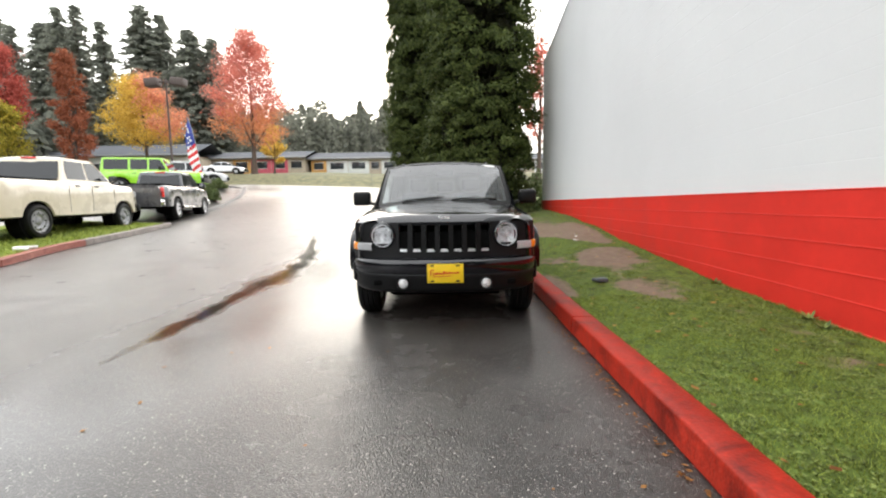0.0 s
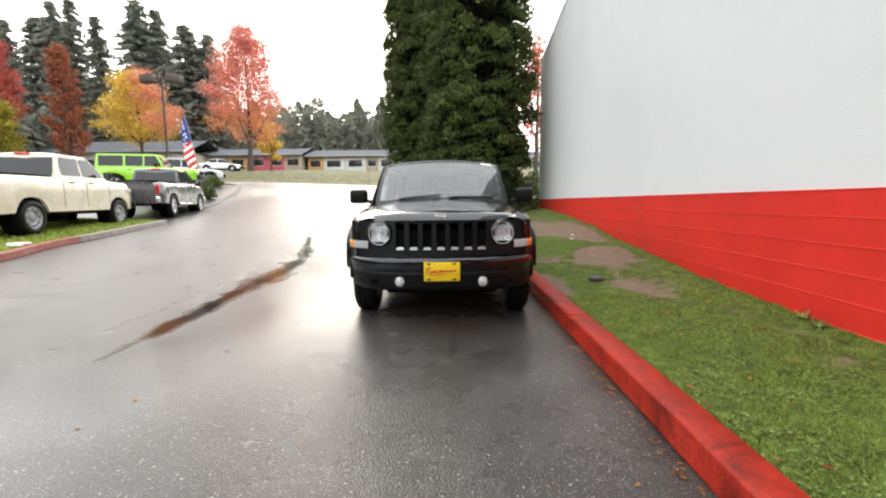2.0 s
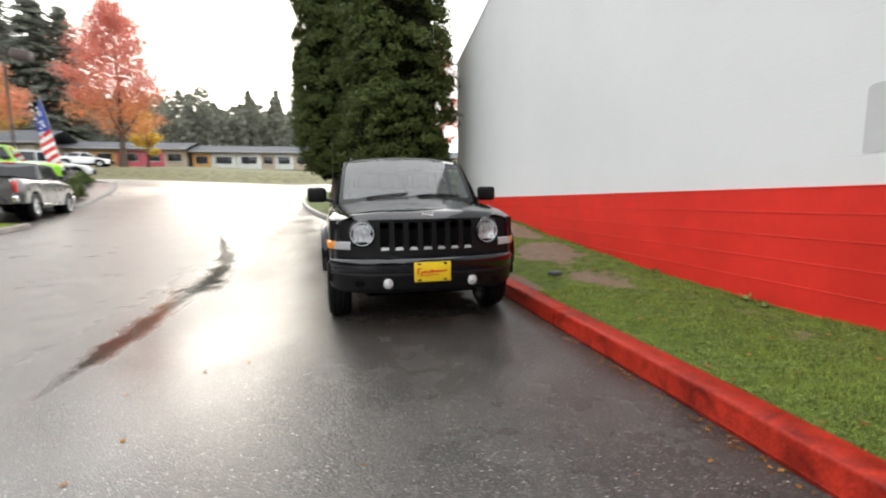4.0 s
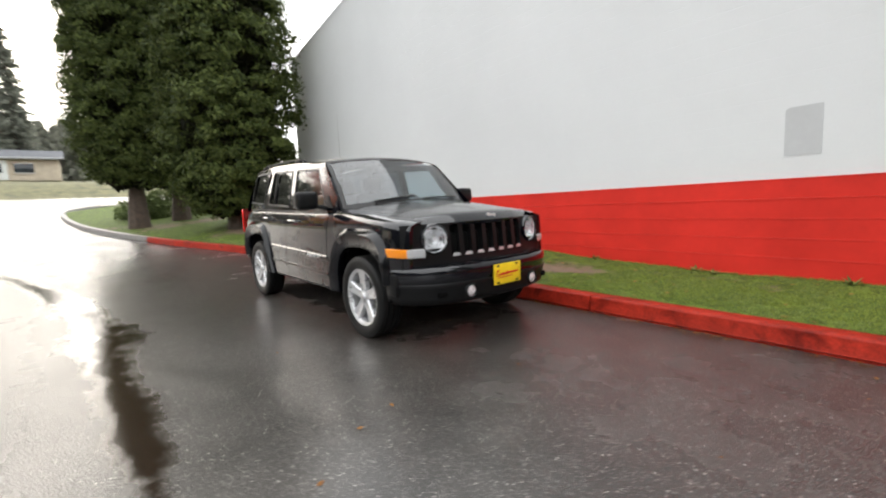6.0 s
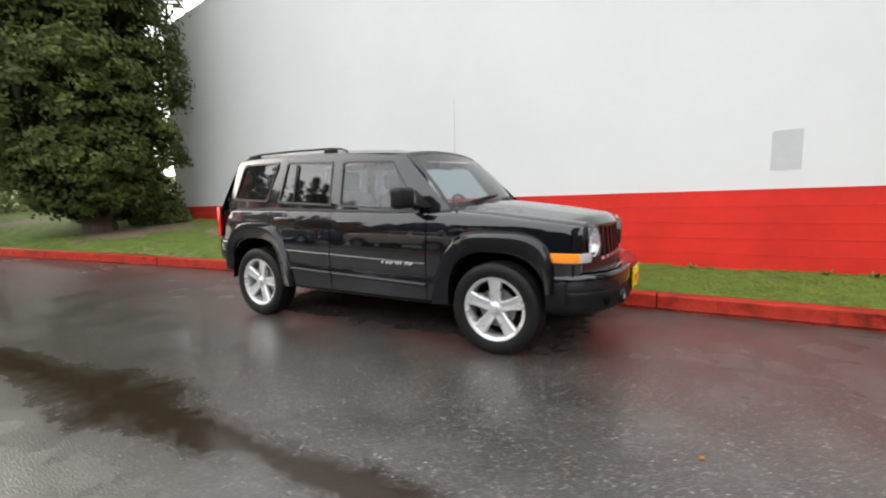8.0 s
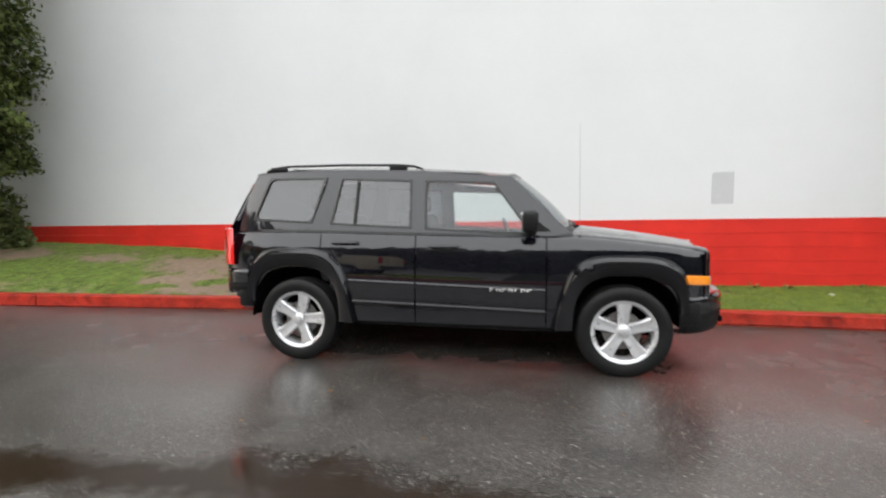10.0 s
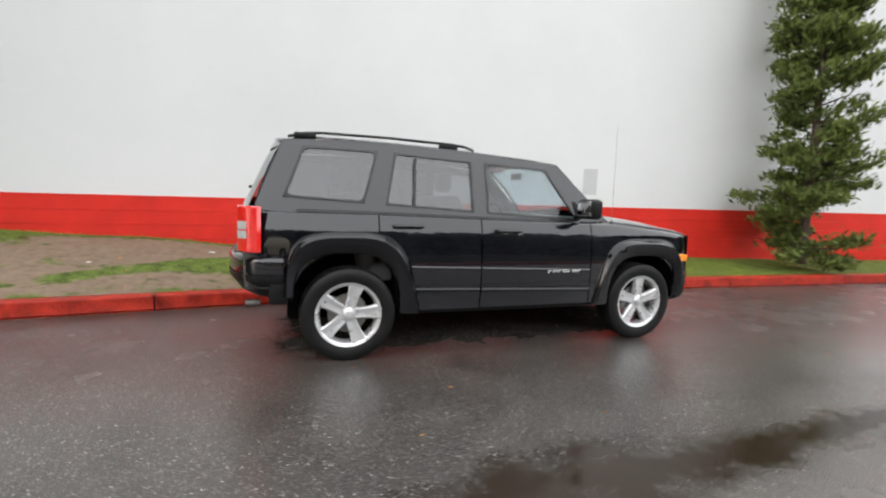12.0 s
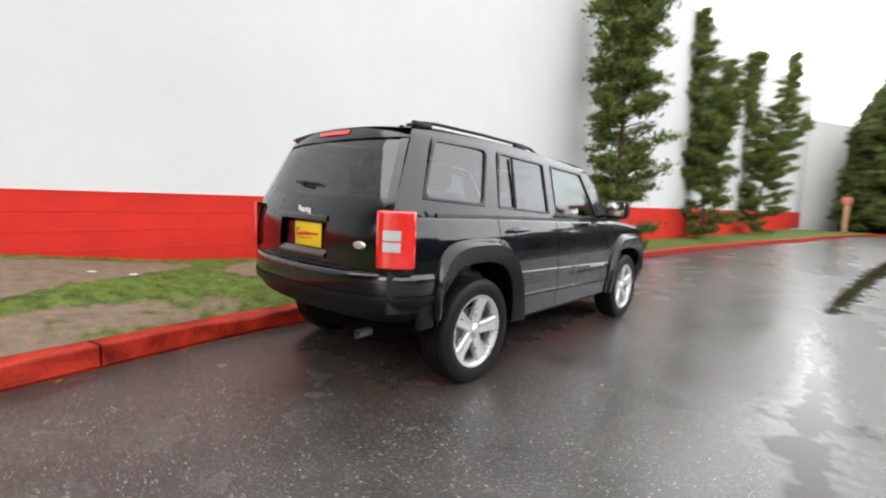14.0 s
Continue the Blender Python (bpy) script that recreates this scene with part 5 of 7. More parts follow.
    oval = lathe([(0.0005, 0.012), (0.04, 0.010), (0.048, 0.004), (0.05, -0.002)], 24, "y")
    for v in oval.verts:
        v.co = Vector((v.co.x * 1.1 - 0.56, v.co.y + back_y(0.915) - 0.085 * 0.43, v.co.z * 0.46 + 0.915))
    part("oval_badge", oval, ALLOY, gate, "oval silver badge")
    arm = part("rear_wiper", tube([tail(0.05, 1.262, 0.03), tail(0.09, 1.265, 0.034), tail(0.24, 1.268, 0.02)], [0.014, 0.009, 0.006], 6), PLASTIC, car)
    part("wiper_blade", tube([tail(-0.14 + 0.07 * k, 1.262 + 0.003 * k, 0.016) for k in range(7)], 0.008, 6), GASKET, arm)
    part("high_brake_lamp", grid([[(x, 1.876 - 0.01 * abs(x / 0.2) ** 2 - (z - 1.585) * 0.62 + o, z) for z, o in ((1.582, 0.0), (1.586, 0.008), (1.612, 0.008), (1.616, 0.0))] for x in [-0.17 + 0.034 * k for k in range(11)]]), REDLENS, roof, "red high brake lamp")
    for s in (-1, 1):
        # tail lamp wraps the corner
        path = spline([(0.70, 2.056, 0), (0.725, 2.049, 0), (0.755, 2.034, 0), (0.80, 2.0, 0), (0.832, 1.955, 0), (0.846, 1.905, 0)], 0.02)
        rows = []
        for i, p in enumerate(path):
            d = (path[min(i + 1, len(path) - 1)] - path[max(i - 1, 0)]).normalized()
            nrm = Vector((d.y, -d.x, 0)) if (Vector((d.y, -d.x, 0)).y > 0 or Vector((d.y, -d.x, 0)).x > 0) else Vector((-d.y, d.x, 0))
            edge = 1 if i in (0, len(path) - 1) else 0
            rows.append([(s * (p.x + nrm.x * o), p.y + nrm.y * o, z) for z, o in ((0.800, -0.02), (0.803, 0.012 - 0.012 * edge), (0.81, 0.020 - 0.014 * edge), (1.108, 0.020 - 0.014 * edge), (1.118, 0.012 - 0.012 * edge), (1.12, -0.02))])
        lamp = part("tail_lamp", grid(rows), REDLENS, car, "tall red tail lamp with white band")
        for z0, z1 in ((0.898, 0.950), (0.960, 1.014)):
            band = [[(s * (p.x + 0.015), p.y + 0.020, z) for z in (z0, z1)] for p in path[2:-4]]
            part("reverse_lens", grid(band), WHITELENS, lamp)

    half = [(0.0, 2.185), (0.35, 2.168), (0.58, 2.118), (0.74, 2.045), (0.838, 1.955), (0.872, 1.86), (0.876, 1.745)]
    plan = [(x, y) for x, y in reversed(half)] + [(-x, y) for x, y in half[1:]]
    rb = part("rear_bumper", plan_sweep(plan, [(0.16, 0.768), (0.10, 0.772), (0.02, 0.768), (0.004, 0.755), (0.0, 0.735), (0.0, 0.66), (0.006, 0.645)]), PAINT_WET, car, "black rear bumper with plain lower half", angle=60)
    part("bumper_lower", plan_sweep(plan, [(0.0, 0.645), (-0.002, 0.635), (0.002, 0.60), (0.03, 0.56), (0.07, 0.505), (0.12, 0.475), (0.3, 0.45)]), PLASTIC, rb, angle=60)
    part("step_pad", grid([[(x, 2.168 - 0.05 * (x / 0.5) ** 2, 0.774), (x, 2.105 - 0.04 * (x / 0.5) ** 2, 0.778)] for x in [-0.5 + 0.1 * k for k in range(11)]]), PLASTIC, rb)
    for s in (-1, 1):
        part("bumper_flap", box((0.05, 0.13, 0.17), (s * 0.838, 1.80, 0.525), 0.022), PLASTIC, rb)
    part("tail_pipe", lathe([(0.026, -0.10), (0.028, 0.0), (0.024, 0.0), (0.022, -0.08)], 18, "y", at=(-0.52, 2.04, 0.385)), STEEL, rb, "small bright tail pipe")

    # mirrors
    for s in (-1, 1):
        housing = box((0.205, 0.115, 0.165), (s * 0.985, -0.615, 1.175), 0.035, 3)
        mir = part("door_mirror", housing, PLASTIC, car, "black door mirror")
        part("mirror_glass", box((0.165, 0.006, 0.125), (s * 0.985, -0.5555, 1.178), 0.002), CHROME, mir)
        part("mirror_arm", tube([(s * 0.80, -0.625, 1.10), (s * 0.86, -0.62, 1.115), (s * 0.92, -0.615, 1.13)], [0.045, 0.035, 0.03], 8, flat=0.6), PLASTIC, mir)
        part("mirror_sail", grid([[(s * 0.800, -0.78, 1.10), (s * 0.800, -0.62, 1.095)], [(s * 0.775, -0.60, 1.235), (s * 0.773, -0.585, 1.235)]]), PLASTIC, mir)
        part("side_sill", tube([(s * 0.79, -0.80, 0.350), (s * 0.80, -0.6, 0.345), (s * 0.80, 0.0, 0.347), (s * 0.80, 0.75, 0.352), (s * 0.79, 0.93, 0.36)], 0.032, 8), PLASTIC, car, "black side sill")
    ant = part("aerial", tube([(-0.80, -0.99, 1.030), (-0.80, -0.99, 1.075)], [0.017, 0.008], 8), PLASTIC, car, "thin whip aerial on the fender")
    part("aerial_whip", tube([(-0.80, -0.99, 1.07), (-0.80, -0.985, 1.40), (-0.80, -0.98, 1.90)], [0.0016, 0.0013, 0.0010], 6), STEEL, ant)

    for s in (-1, 1):
        for k, y in enumerate((-HUB_Y, HUB_Y)):
            wheel(car, s * HUB_X, y, s, turn=0.0 if y < 0 else 0.25)
            bm = bmesh.new()
            rows = []
            for j in range(15):
                t = math.pi * j / 14
                rows.append([(s * 0.85, y - 0.43 * math.cos(t), 0.36 + 0.46 * math.sin(t)), (s * 0.50, y - 0.43 * math.cos(t), 0.36 + 0.46 * math.sin(t))])
            grid(rows, bm)
            part("wheel_well", bm, DARK, car)
    part("underbody", box((1.44, 1.72, 0.12), (0, 0.0, 0.36), 0.03), DARK, car)
    part("floor_pan", box((1.06, 3.5, 0.24), (0, 0.0, 0.36), 0.03), DARK, car, "dark underbody")
    part("engine_bay", box((0.98, 1.0, 0.5), (0, -1.45, 0.62), 0.03), DARK, car)
    part("cargo_bay", box((0.98, 0.86, 0.30), (0, 1.55, 0.66), 0.03), DARK, car)
    part("inner_shell", box((1.56, 1.76, 0.55), (0, 0.08, 0.62), 0.03), DARK, car)
    for x in (-0.37, 0.37):
        s = seat(car, x, 0.18)
        headrest(s, x, 0.47)
    bench = seat(car, 0, 1.02, 1.25)
    for x in (-0.42, 0.0, 0.42):
        headrest(bench, x, 1.31)
    part("dashboard", box((1.42, 0.42, 0.22), (0, -0.72, 0.985), 0.06, 3), DASH, car, "dark dashboard")
    ringp = [(0.37 + 0.185 * math.cos(2 * math.pi * k / 24), -0.42 + 0.05 * math.sin(2 * math.pi * k / 24), 1.02 + 0.175 * math.sin(2 * math.pi * k / 24)) for k in range(25)]
    part("steering_wheel", tube(ringp, 0.016, 8), DASH, car, "steering wheel")
    return car


build_suv()


# ---- trees ----
def leaf_mat(name, dark, light, rough=0.6, vscale=0.8, through_light=0.3):
    """Foliage: colour by leaf and by patch, with a share of light that passes through the leaf."""
    m = mat(name, dark, rough, 0, 0.3, vscale, island=True, col2=light, spec=0.12)
    n, l = m.node_tree.nodes, m.node_tree.links
    p = n["Principled BSDF"]
    thin, mx = n.new("ShaderNodeBsdfTranslucent"), n.new("ShaderNodeMixShader")
    mx.inputs[0].default_value = through_light
    l.new(p.inputs["Base Color"].links[0].from_socket, thin.inputs["Color"])
    l.new(p.outputs[0], mx.inputs[1])
    l.new(thin.outputs[0], mx.inputs[2])
    l.new(mx.outputs[0], n["Material Output"].inputs["Surface"])
    return m


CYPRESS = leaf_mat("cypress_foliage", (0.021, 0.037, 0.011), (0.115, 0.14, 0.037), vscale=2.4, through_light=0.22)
PINE = leaf_mat("pine_foliage", (0.030, 0.055, 0.016), (0.22, 0.27, 0.075), vscale=3.5, through_light=0.25)
# fir and wood greens lifted toward pale grey to paint in distance haze
HAZE_PALE_FIR = leaf_mat("haze_painted_fir", (0.16, 0.175, 0.145), (0.28, 0.29, 0.235), through_light=0.62)
HAZE_PALE_FAR_FIR = leaf_mat("haze_painted_far_fir", (0.21, 0.225, 0.19), (0.35, 0.36, 0.30), through_light=0.62)
HAZE_PALE_WOOD = leaf_mat("haze_painted_wood", (0.24, 0.25, 0.21), (0.36, 0.36, 0.29), vscale=0.15, through_light=0.5)
RED_LEAF = leaf_mat("red_maple_leaves", (0.66, 0.17, 0.13), (0.88, 0.42, 0.32), through_light=0.45)
DARK_RED_LEAF = leaf_mat("dark_red_leaves", (0.25, 0.075, 0.042), (0.46, 0.17, 0.09), through_light=0.35)
CRIMSON_LEAF = leaf_mat("crimson_leaves", (0.36, 0.06, 0.05), (0.62, 0.17, 0.13), through_light=0.4)
YELLOW_LEAF = leaf_mat("yellow_maple_leaves", (0.66, 0.40, 0.06), (0.88, 0.66, 0.16), through_light=0.45)
ORANGE_LEAF = leaf_mat("orange_maple_leaves", (0.68, 0.25, 0.11), (0.88, 0.46, 0.24), through_light=0.45)
PEACH_LEAF = leaf_mat("peach_maple_leaves", (0.72, 0.24, 0.14), (0.90, 0.48, 0.30), through_light=0.45)
GREEN_LEAF = leaf_mat("green_yellow_leaves", (0.15, 0.17, 0.03), (0.58, 0.46, 0.07), through_light=0.4)
# dead brown twigs, coloured near black to paint shade between the puffs
INNER_SHADE = leaf_mat("shade_dark_inner_twigs", (0.010, 0.012, 0.006), (0.030, 0.030, 0.014))
SHRUB = leaf_mat("shrub_leaves", (0.055, 0.085, 0.03), (0.19, 0.23, 0.09))


def trunk_mesh(height, r0, r1, bend, limbs, rng, n=9):
    pts, rad = [], []
    for k in range(n + 1):
        v = k / n
        pts.append((bend * math.sin(v * 2.3), bend * 0.6 * math.sin(v * 3.1 + 1) - bend * 0.6 * math.sin(1), height * v))
        rad.append(r0 + (r1 - r0) * v + r0 * 0.5 * max(0, 0.08 - v) / 0.08)
    bm = tube(pts, rad, 9)
    for h, a, length, rise in limbs:
        i = min(n, max(0, round(h / height * n)))
        p = Vector(pts[i])
        d = Vector((math.cos(a), math.sin(a), 0))
        r = rad[i] * 0.5
        tube([p, p + d * length * 0.45 + Vector((0, 0, rise * 0.35)), p + d * length + Vector((0, 0, rise))], [r, r * 0.6, r * 0.2], 6, bm)
    return bm


def column_tree(name, label, category, at, height, base, profile, leaf, seed, clumps=620, per=38, size=(0.17, 0.075), radius=0.34, group="", trunk_r=0.24):
    """A dense evergreen: trunk, and a crown of many rounded puffs of small sprays over a turned outline."""
    rng = np.random.default_rng(seed)
    root = thing(name, label, category, Matrix.Translation(at), group)
    limbs = [(base + rng.uniform(0, 0.3) * height, rng.uniform(0, 6.28), rng.uniform(0.5, 1.0), rng.uniform(0.1, 0.5)) for _ in range(10)]
    part("trunk", trunk_mesh(height * 0.92, trunk_r, 0.04, 0.08, limbs, rng), BARK, root, "brown ridged trunk")
    cs, ds = [], []
    h = base + (height - base) * rng.random(clumps) ** 1.12
    a = rng.uniform(0, 2 * math.pi, clumps)
    for hh, aa in zip(h, a):
        v = (hh - base) / (height - base)
        r = lerp_table(profile, v) * (1 + 0.16 * noise.noise((math.cos(aa) * 1.6 + seed, math.sin(aa) * 1.6, hh * 0.9)) + 0.06 * rng.normal())
        k = rng.uniform(0.70, 0.97)
        out = np.array((math.cos(aa), math.sin(aa), 0.75))
        c = np.array((r * k * math.cos(aa), r * k * math.sin(aa), hh + rng.uniform(-0.1, 0.2)))
        big = radius * rng.uniform(0.5, 1.25)
        d = rng.normal(size=(per * 2, 3)) + out * 0.9
        d /= np.linalg.norm(d, axis=1, keepdims=True)
        d = d[d[:, 2] > -0.35][:per]
        lump = 1 + 0.20 * np.sin(d[:, :1] * 7 + seed + hh * 5) * np.sin(d[:, 1:2] * 7 + aa * 7) + 0.10 * np.sin(d[:, 2:] * 11 + hh * 9)
        cs.append(c + d * np.array((1, 1, 0.85)) * big * lump * rng.uniform(0.60, 1.12, (len(d), 1)))
        ds.append(d)
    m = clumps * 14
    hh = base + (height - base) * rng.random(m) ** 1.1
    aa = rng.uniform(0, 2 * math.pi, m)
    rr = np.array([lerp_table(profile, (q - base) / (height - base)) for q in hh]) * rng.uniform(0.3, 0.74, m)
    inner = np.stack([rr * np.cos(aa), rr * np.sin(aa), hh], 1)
    c, d = np.concatenate(cs), np.concatenate(ds)
    up = d + rng.normal(size=d.shape) * 0.38
    a1 = np.cross(up, rng.normal(size=d.shape))
    a1 /= np.linalg.norm(a1, axis=1, keepdims=True)
    b1 = np.cross(up / np.linalg.norm(up, axis=1, keepdims=True), a1)
    grow = rng.uniform(0.6, 1.3, (len(c), 1))
    a1, b1 = a1 * size[0] * grow * 0.5, b1 * size[1] * grow * 0.5
    v = np.stack([c - a1, c + b1, c + a1, c - b1], axis=1)
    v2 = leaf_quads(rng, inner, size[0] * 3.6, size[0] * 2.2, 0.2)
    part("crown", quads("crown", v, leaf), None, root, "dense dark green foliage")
    part("inner_foliage", quads("inner_foliage", v2, INNER_SHADE), None, root, "dead inner twigs painted dark for crown shade")
    return root


CYPRESS_SHAPE = [(0.0, 0.55), (0.05, 0.9), (0.16, 1.0), (0.45, 0.96), (0.7, 0.78), (0.88, 0.48), (1.0, 0.08)]
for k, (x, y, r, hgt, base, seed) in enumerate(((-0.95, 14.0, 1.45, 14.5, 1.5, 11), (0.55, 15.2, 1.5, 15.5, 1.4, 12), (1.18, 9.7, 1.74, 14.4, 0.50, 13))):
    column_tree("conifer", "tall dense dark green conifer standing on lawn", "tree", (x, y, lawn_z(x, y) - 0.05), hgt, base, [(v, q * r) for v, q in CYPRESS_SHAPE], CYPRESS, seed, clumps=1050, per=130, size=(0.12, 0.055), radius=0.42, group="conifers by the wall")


def tuft_tree(at, height, leaders, spread, seed, power=0.7, arms=(3, 6), label="ragged young pine with upswept branches beside wall"):
    """A sparse young conifer: upright leaders, whorls of upswept branches, tufts at their ends with gaps between."""
    rng = np.random.default_rng(seed)
    root = thing("young_pine", label, "tree", Matrix.Translation(at), "young pines along the wall")
    bm = bmesh.new()
    cs, ds = [], []
    for li, (dx, dy, top, start) in enumerate(leaders):
        pts = [Vector((dx * smooth(0, 1, v) , dy * smooth(0, 1, v), start * height + (top - start) * height * v)) for v in [k / 8 for k in range(9)]]
        if li:
            pts[0] = Vector((dx * 0.1, dy * 0.1, start * height))
        tube(pts, [0.075 * (1 - 0.85 * k / 8) * (1 if li == 0 else 0.6) + 0.008 for k in range(9)], 7, bm)
        z = start * height + 0.10
        while z < top * height:
            v = (z - start * height) / ((top - start) * height)
            c = Vector((dx * smooth(0, 1, v), dy * smooth(0, 1, v), z))
            reach = spread * (1 - v) ** power * (0.6 if li else 1.0) * (0.55 + 0.45 * smooth(0.0, 0.16, v)) + 0.12
            for b in range(rng.integers(*arms)):
                a = rng.uniform(0, 6.28)
                L = reach * rng.uniform(0.5, 1.15)
                d = Vector((math.cos(a), math.sin(a), 0))
                tip = c + d * L + Vector((0, 0, (0.38 - 0.3 * max(0.0, 0.2 - v) / 0.2) * L + rng.uniform(-0.14, 0.2)))
                midp = c + d * L * 0.55 + Vector((0, 0, 0.06 * L))
                tube([c, midp, tip], [0.018, 0.012, 0.005], 5, bm)
                pads = max(2, round(L / 0.24))
                for q in range(pads):
                    n = int(rng.uniform(70, 120))
                    mid_pad = np.array(c) + (np.array(tip) - np.array(c)) * (0.42 + 0.60 * (q + rng.uniform(-0.3, 0.3)) / pads) + rng.normal(size=3) * np.array((0.07, 0.07, 0.03))
                    wide = rng.uniform(0.08, 0.14)
                    cs.append(mid_pad + rng.normal(size=(n, 3)) * np.array((wide, wide, wide * 0.52)))
                    ds.append(np.repeat((np.array((*d, 0))[:3] + np.array((0, 0, 1.1)))[None], n, 0))
            z += rng.uniform(0.17, 0.30)
    part("trunk", bm, BARK, root, "thin brown trunk and branches")
    c = np.concatenate(cs)
    part("crown", quads("crown", leaf_quads(rng, c, 0.125, 0.040, 0.4, np.concatenate(ds), 1.1), PINE), None, root, "tufted green needles")
    return root


tuft_tree((1.5, -7.2, lawn_z(1.5, -7.2) - 0.03), 7.4, [(0.1, 0.0, 1.0, 0.02), (-0.8, -0.9, 1.0, 0.62)], 1.08, 21, power=0.4, arms=(4, 7), label="tall ragged green pine beside the red wall")
tuft_tree((1.55, -16.6, lawn_z(1.55, -16.6) - 0.03), 8.6, [(0.5, 0.9, 1.0, 0.02), (-0.3, -0.5, 0.80, 0.25), (-1.0, -1.6, 0.87, 0.40)], 1.35, 22, label="ragged green pine with three leaders")
tuft_tree((0.95, -26.0, lawn_z(0.95, -26.0) - 0.03), 9.7, [(-0.9, -1.2, 1.0, 0.02), (0.7, 1.2, 0.80, 0.3), (-1.6, -3.2, 0.68, 0.42)], 1.5, 23, label="leaning green pine at the strip's end")
for k, (x, y, r, hgt, seed) in enumerate(((-7.5, -52, 5.2, 19, 31), (-15, -50, 5.0, 19, 32), (-5.0, -60, 4.0, 14, 33))):
    column_tree("hedge_tree", "huge clipped green cypress hedge tree", "tree", (x, y, -0.05), hgt, 0.3, [(0, r), (0.3, r * 0.92), (0.65, r * 0.6), (1, 0.2)], CYPRESS, seed, clumps=800, per=90, size=(0.34, 0.17), radius=1.0, group="cypress hedge")


def broad_tree(at, height, crown_r, crown_low, leaf, seed, label, clumps=150, per=46, size=0.30, narrow=False, second=None, turn_over=0.7, low_second=0.0, power=0.62):
    """A broadleaf tree in autumn: trunk, rising limbs, and leaf clouds with gaps."""
    rng = np.random.default_rng(seed)
    root = thing("autumn_tree", label, "tree", Matrix.Translation(at))
    limbs = []
    for k in range(14):
        h = crown_low * height + (0.80 - crown_low) * height * rng.random()
        limbs.append((h, rng.uniform(0, 6.28), crown_r * rng.uniform(0.4, 0.85) * (1 - 0.55 * h / height), height * rng.uniform(0.10, 0.22)))
    part("trunk", trunk_mesh(height * 0.93, 0.016 * height + 0.05, 0.03, 0.15, limbs, rng), BARK, root, "grey brown trunk with rising limbs")
    sets = [[], []]
    stems = max(14, clumps // 9)
    for k in range(stems):
        v0 = (k + rng.random()) / stems * 0.80
        v1 = min(1.0, v0 + rng.uniform(0.14, 0.34))
        prof = (1 - v1) ** 0.35 * min(1, v1 * 3 + 0.3) if narrow else max(0.16, (1 - v1) ** power * min(1, 0.62 + v1 * 1.4))
        a, r1 = k * 2.4 + rng.normal() * 0.4, crown_r * prof * rng.uniform(0.72, 1.12)
        for _ in range(9):
            f = rng.uniform(0.22, 1.0) ** 0.7
            v = v0 + (v1 - v0) * f ** 1.2
            c = np.array((r1 * f * math.cos(a), r1 * f * math.sin(a), height * (crown_low + (1 - crown_low) * v)))
            t = c + rng.normal(size=(per, 3)) * np.array((1, 1, 0.6)) * min(0.58, crown_r * 0.125)
            turned = v < low_second * rng.uniform(0.6, 1.4) if low_second else c[0] * 0.8 + v * crown_r * turn_over > crown_r * 0.42
            sets[1 if second and turned else 0].append(t)
    for s, m, lab in ((sets[0], leaf, "autumn leaves in loose clumps"), (sets[1], second, "orange leaves in loose clumps")):
        if s:
            part("crown", quads("crown", leaf_quads(rng, np.concatenate(s), size, size * 0.7, 0.0), m), None, root, lab)
    return root


def gz(x, y, up=0.0):
    return (x, y, ground_z(x, y) + up)


broad_tree(gz(-22.7, 46.6, -0.1), 16.2, 5.1, 0.19, RED_LEAF, 48, "tall pink-red maple on the grassy bank", clumps=640, per=44, size=0.20, second=ORANGE_LEAF, low_second=0.30, power=0.36)
broad_tree(gz(-37.5, 49.7, -0.1), 12.4, 6.2, 0.27, YELLOW_LEAF, 42, "broad yellow and orange maple by the bank", clumps=520, per=44, size=0.21, second=PEACH_LEAF, turn_over=0.45, power=0.55)
broad_tree(gz(-38.4, 40.0, -0.1), 13.7, 2.0, 0.10, DARK_RED_LEAF, 43, "narrow dark red tree with dense leaves", clumps=220, per=75, narrow=True, size=0.19)
broad_tree(gz(-50.2, 45.5, -0.1), 14.6, 3.3, 0.30, CRIMSON_LEAF, 44, "crimson tree behind parked trucks", clumps=210, per=60, size=0.21)
broad_tree(gz(-45.2, 39.8, -0.1), 9.0, 3.0, 0.2, GREEN_LEAF, 45, "green tree turning yellow beside crimson tree", clumps=170, per=50, size=0.22)
broad_tree(gz(9.6, 41.0, -0.1), 14.5, 2.6, 0.2, RED_LEAF, 46, "half-bare red tree beyond the building", clumps=60, per=26)
broad_tree(gz(-25.5, 60.0, -0.1), 7.0, 2.2, 0.2, YELLOW_LEAF, 47, "small yellow tree beside the low building", clumps=70, per=30)


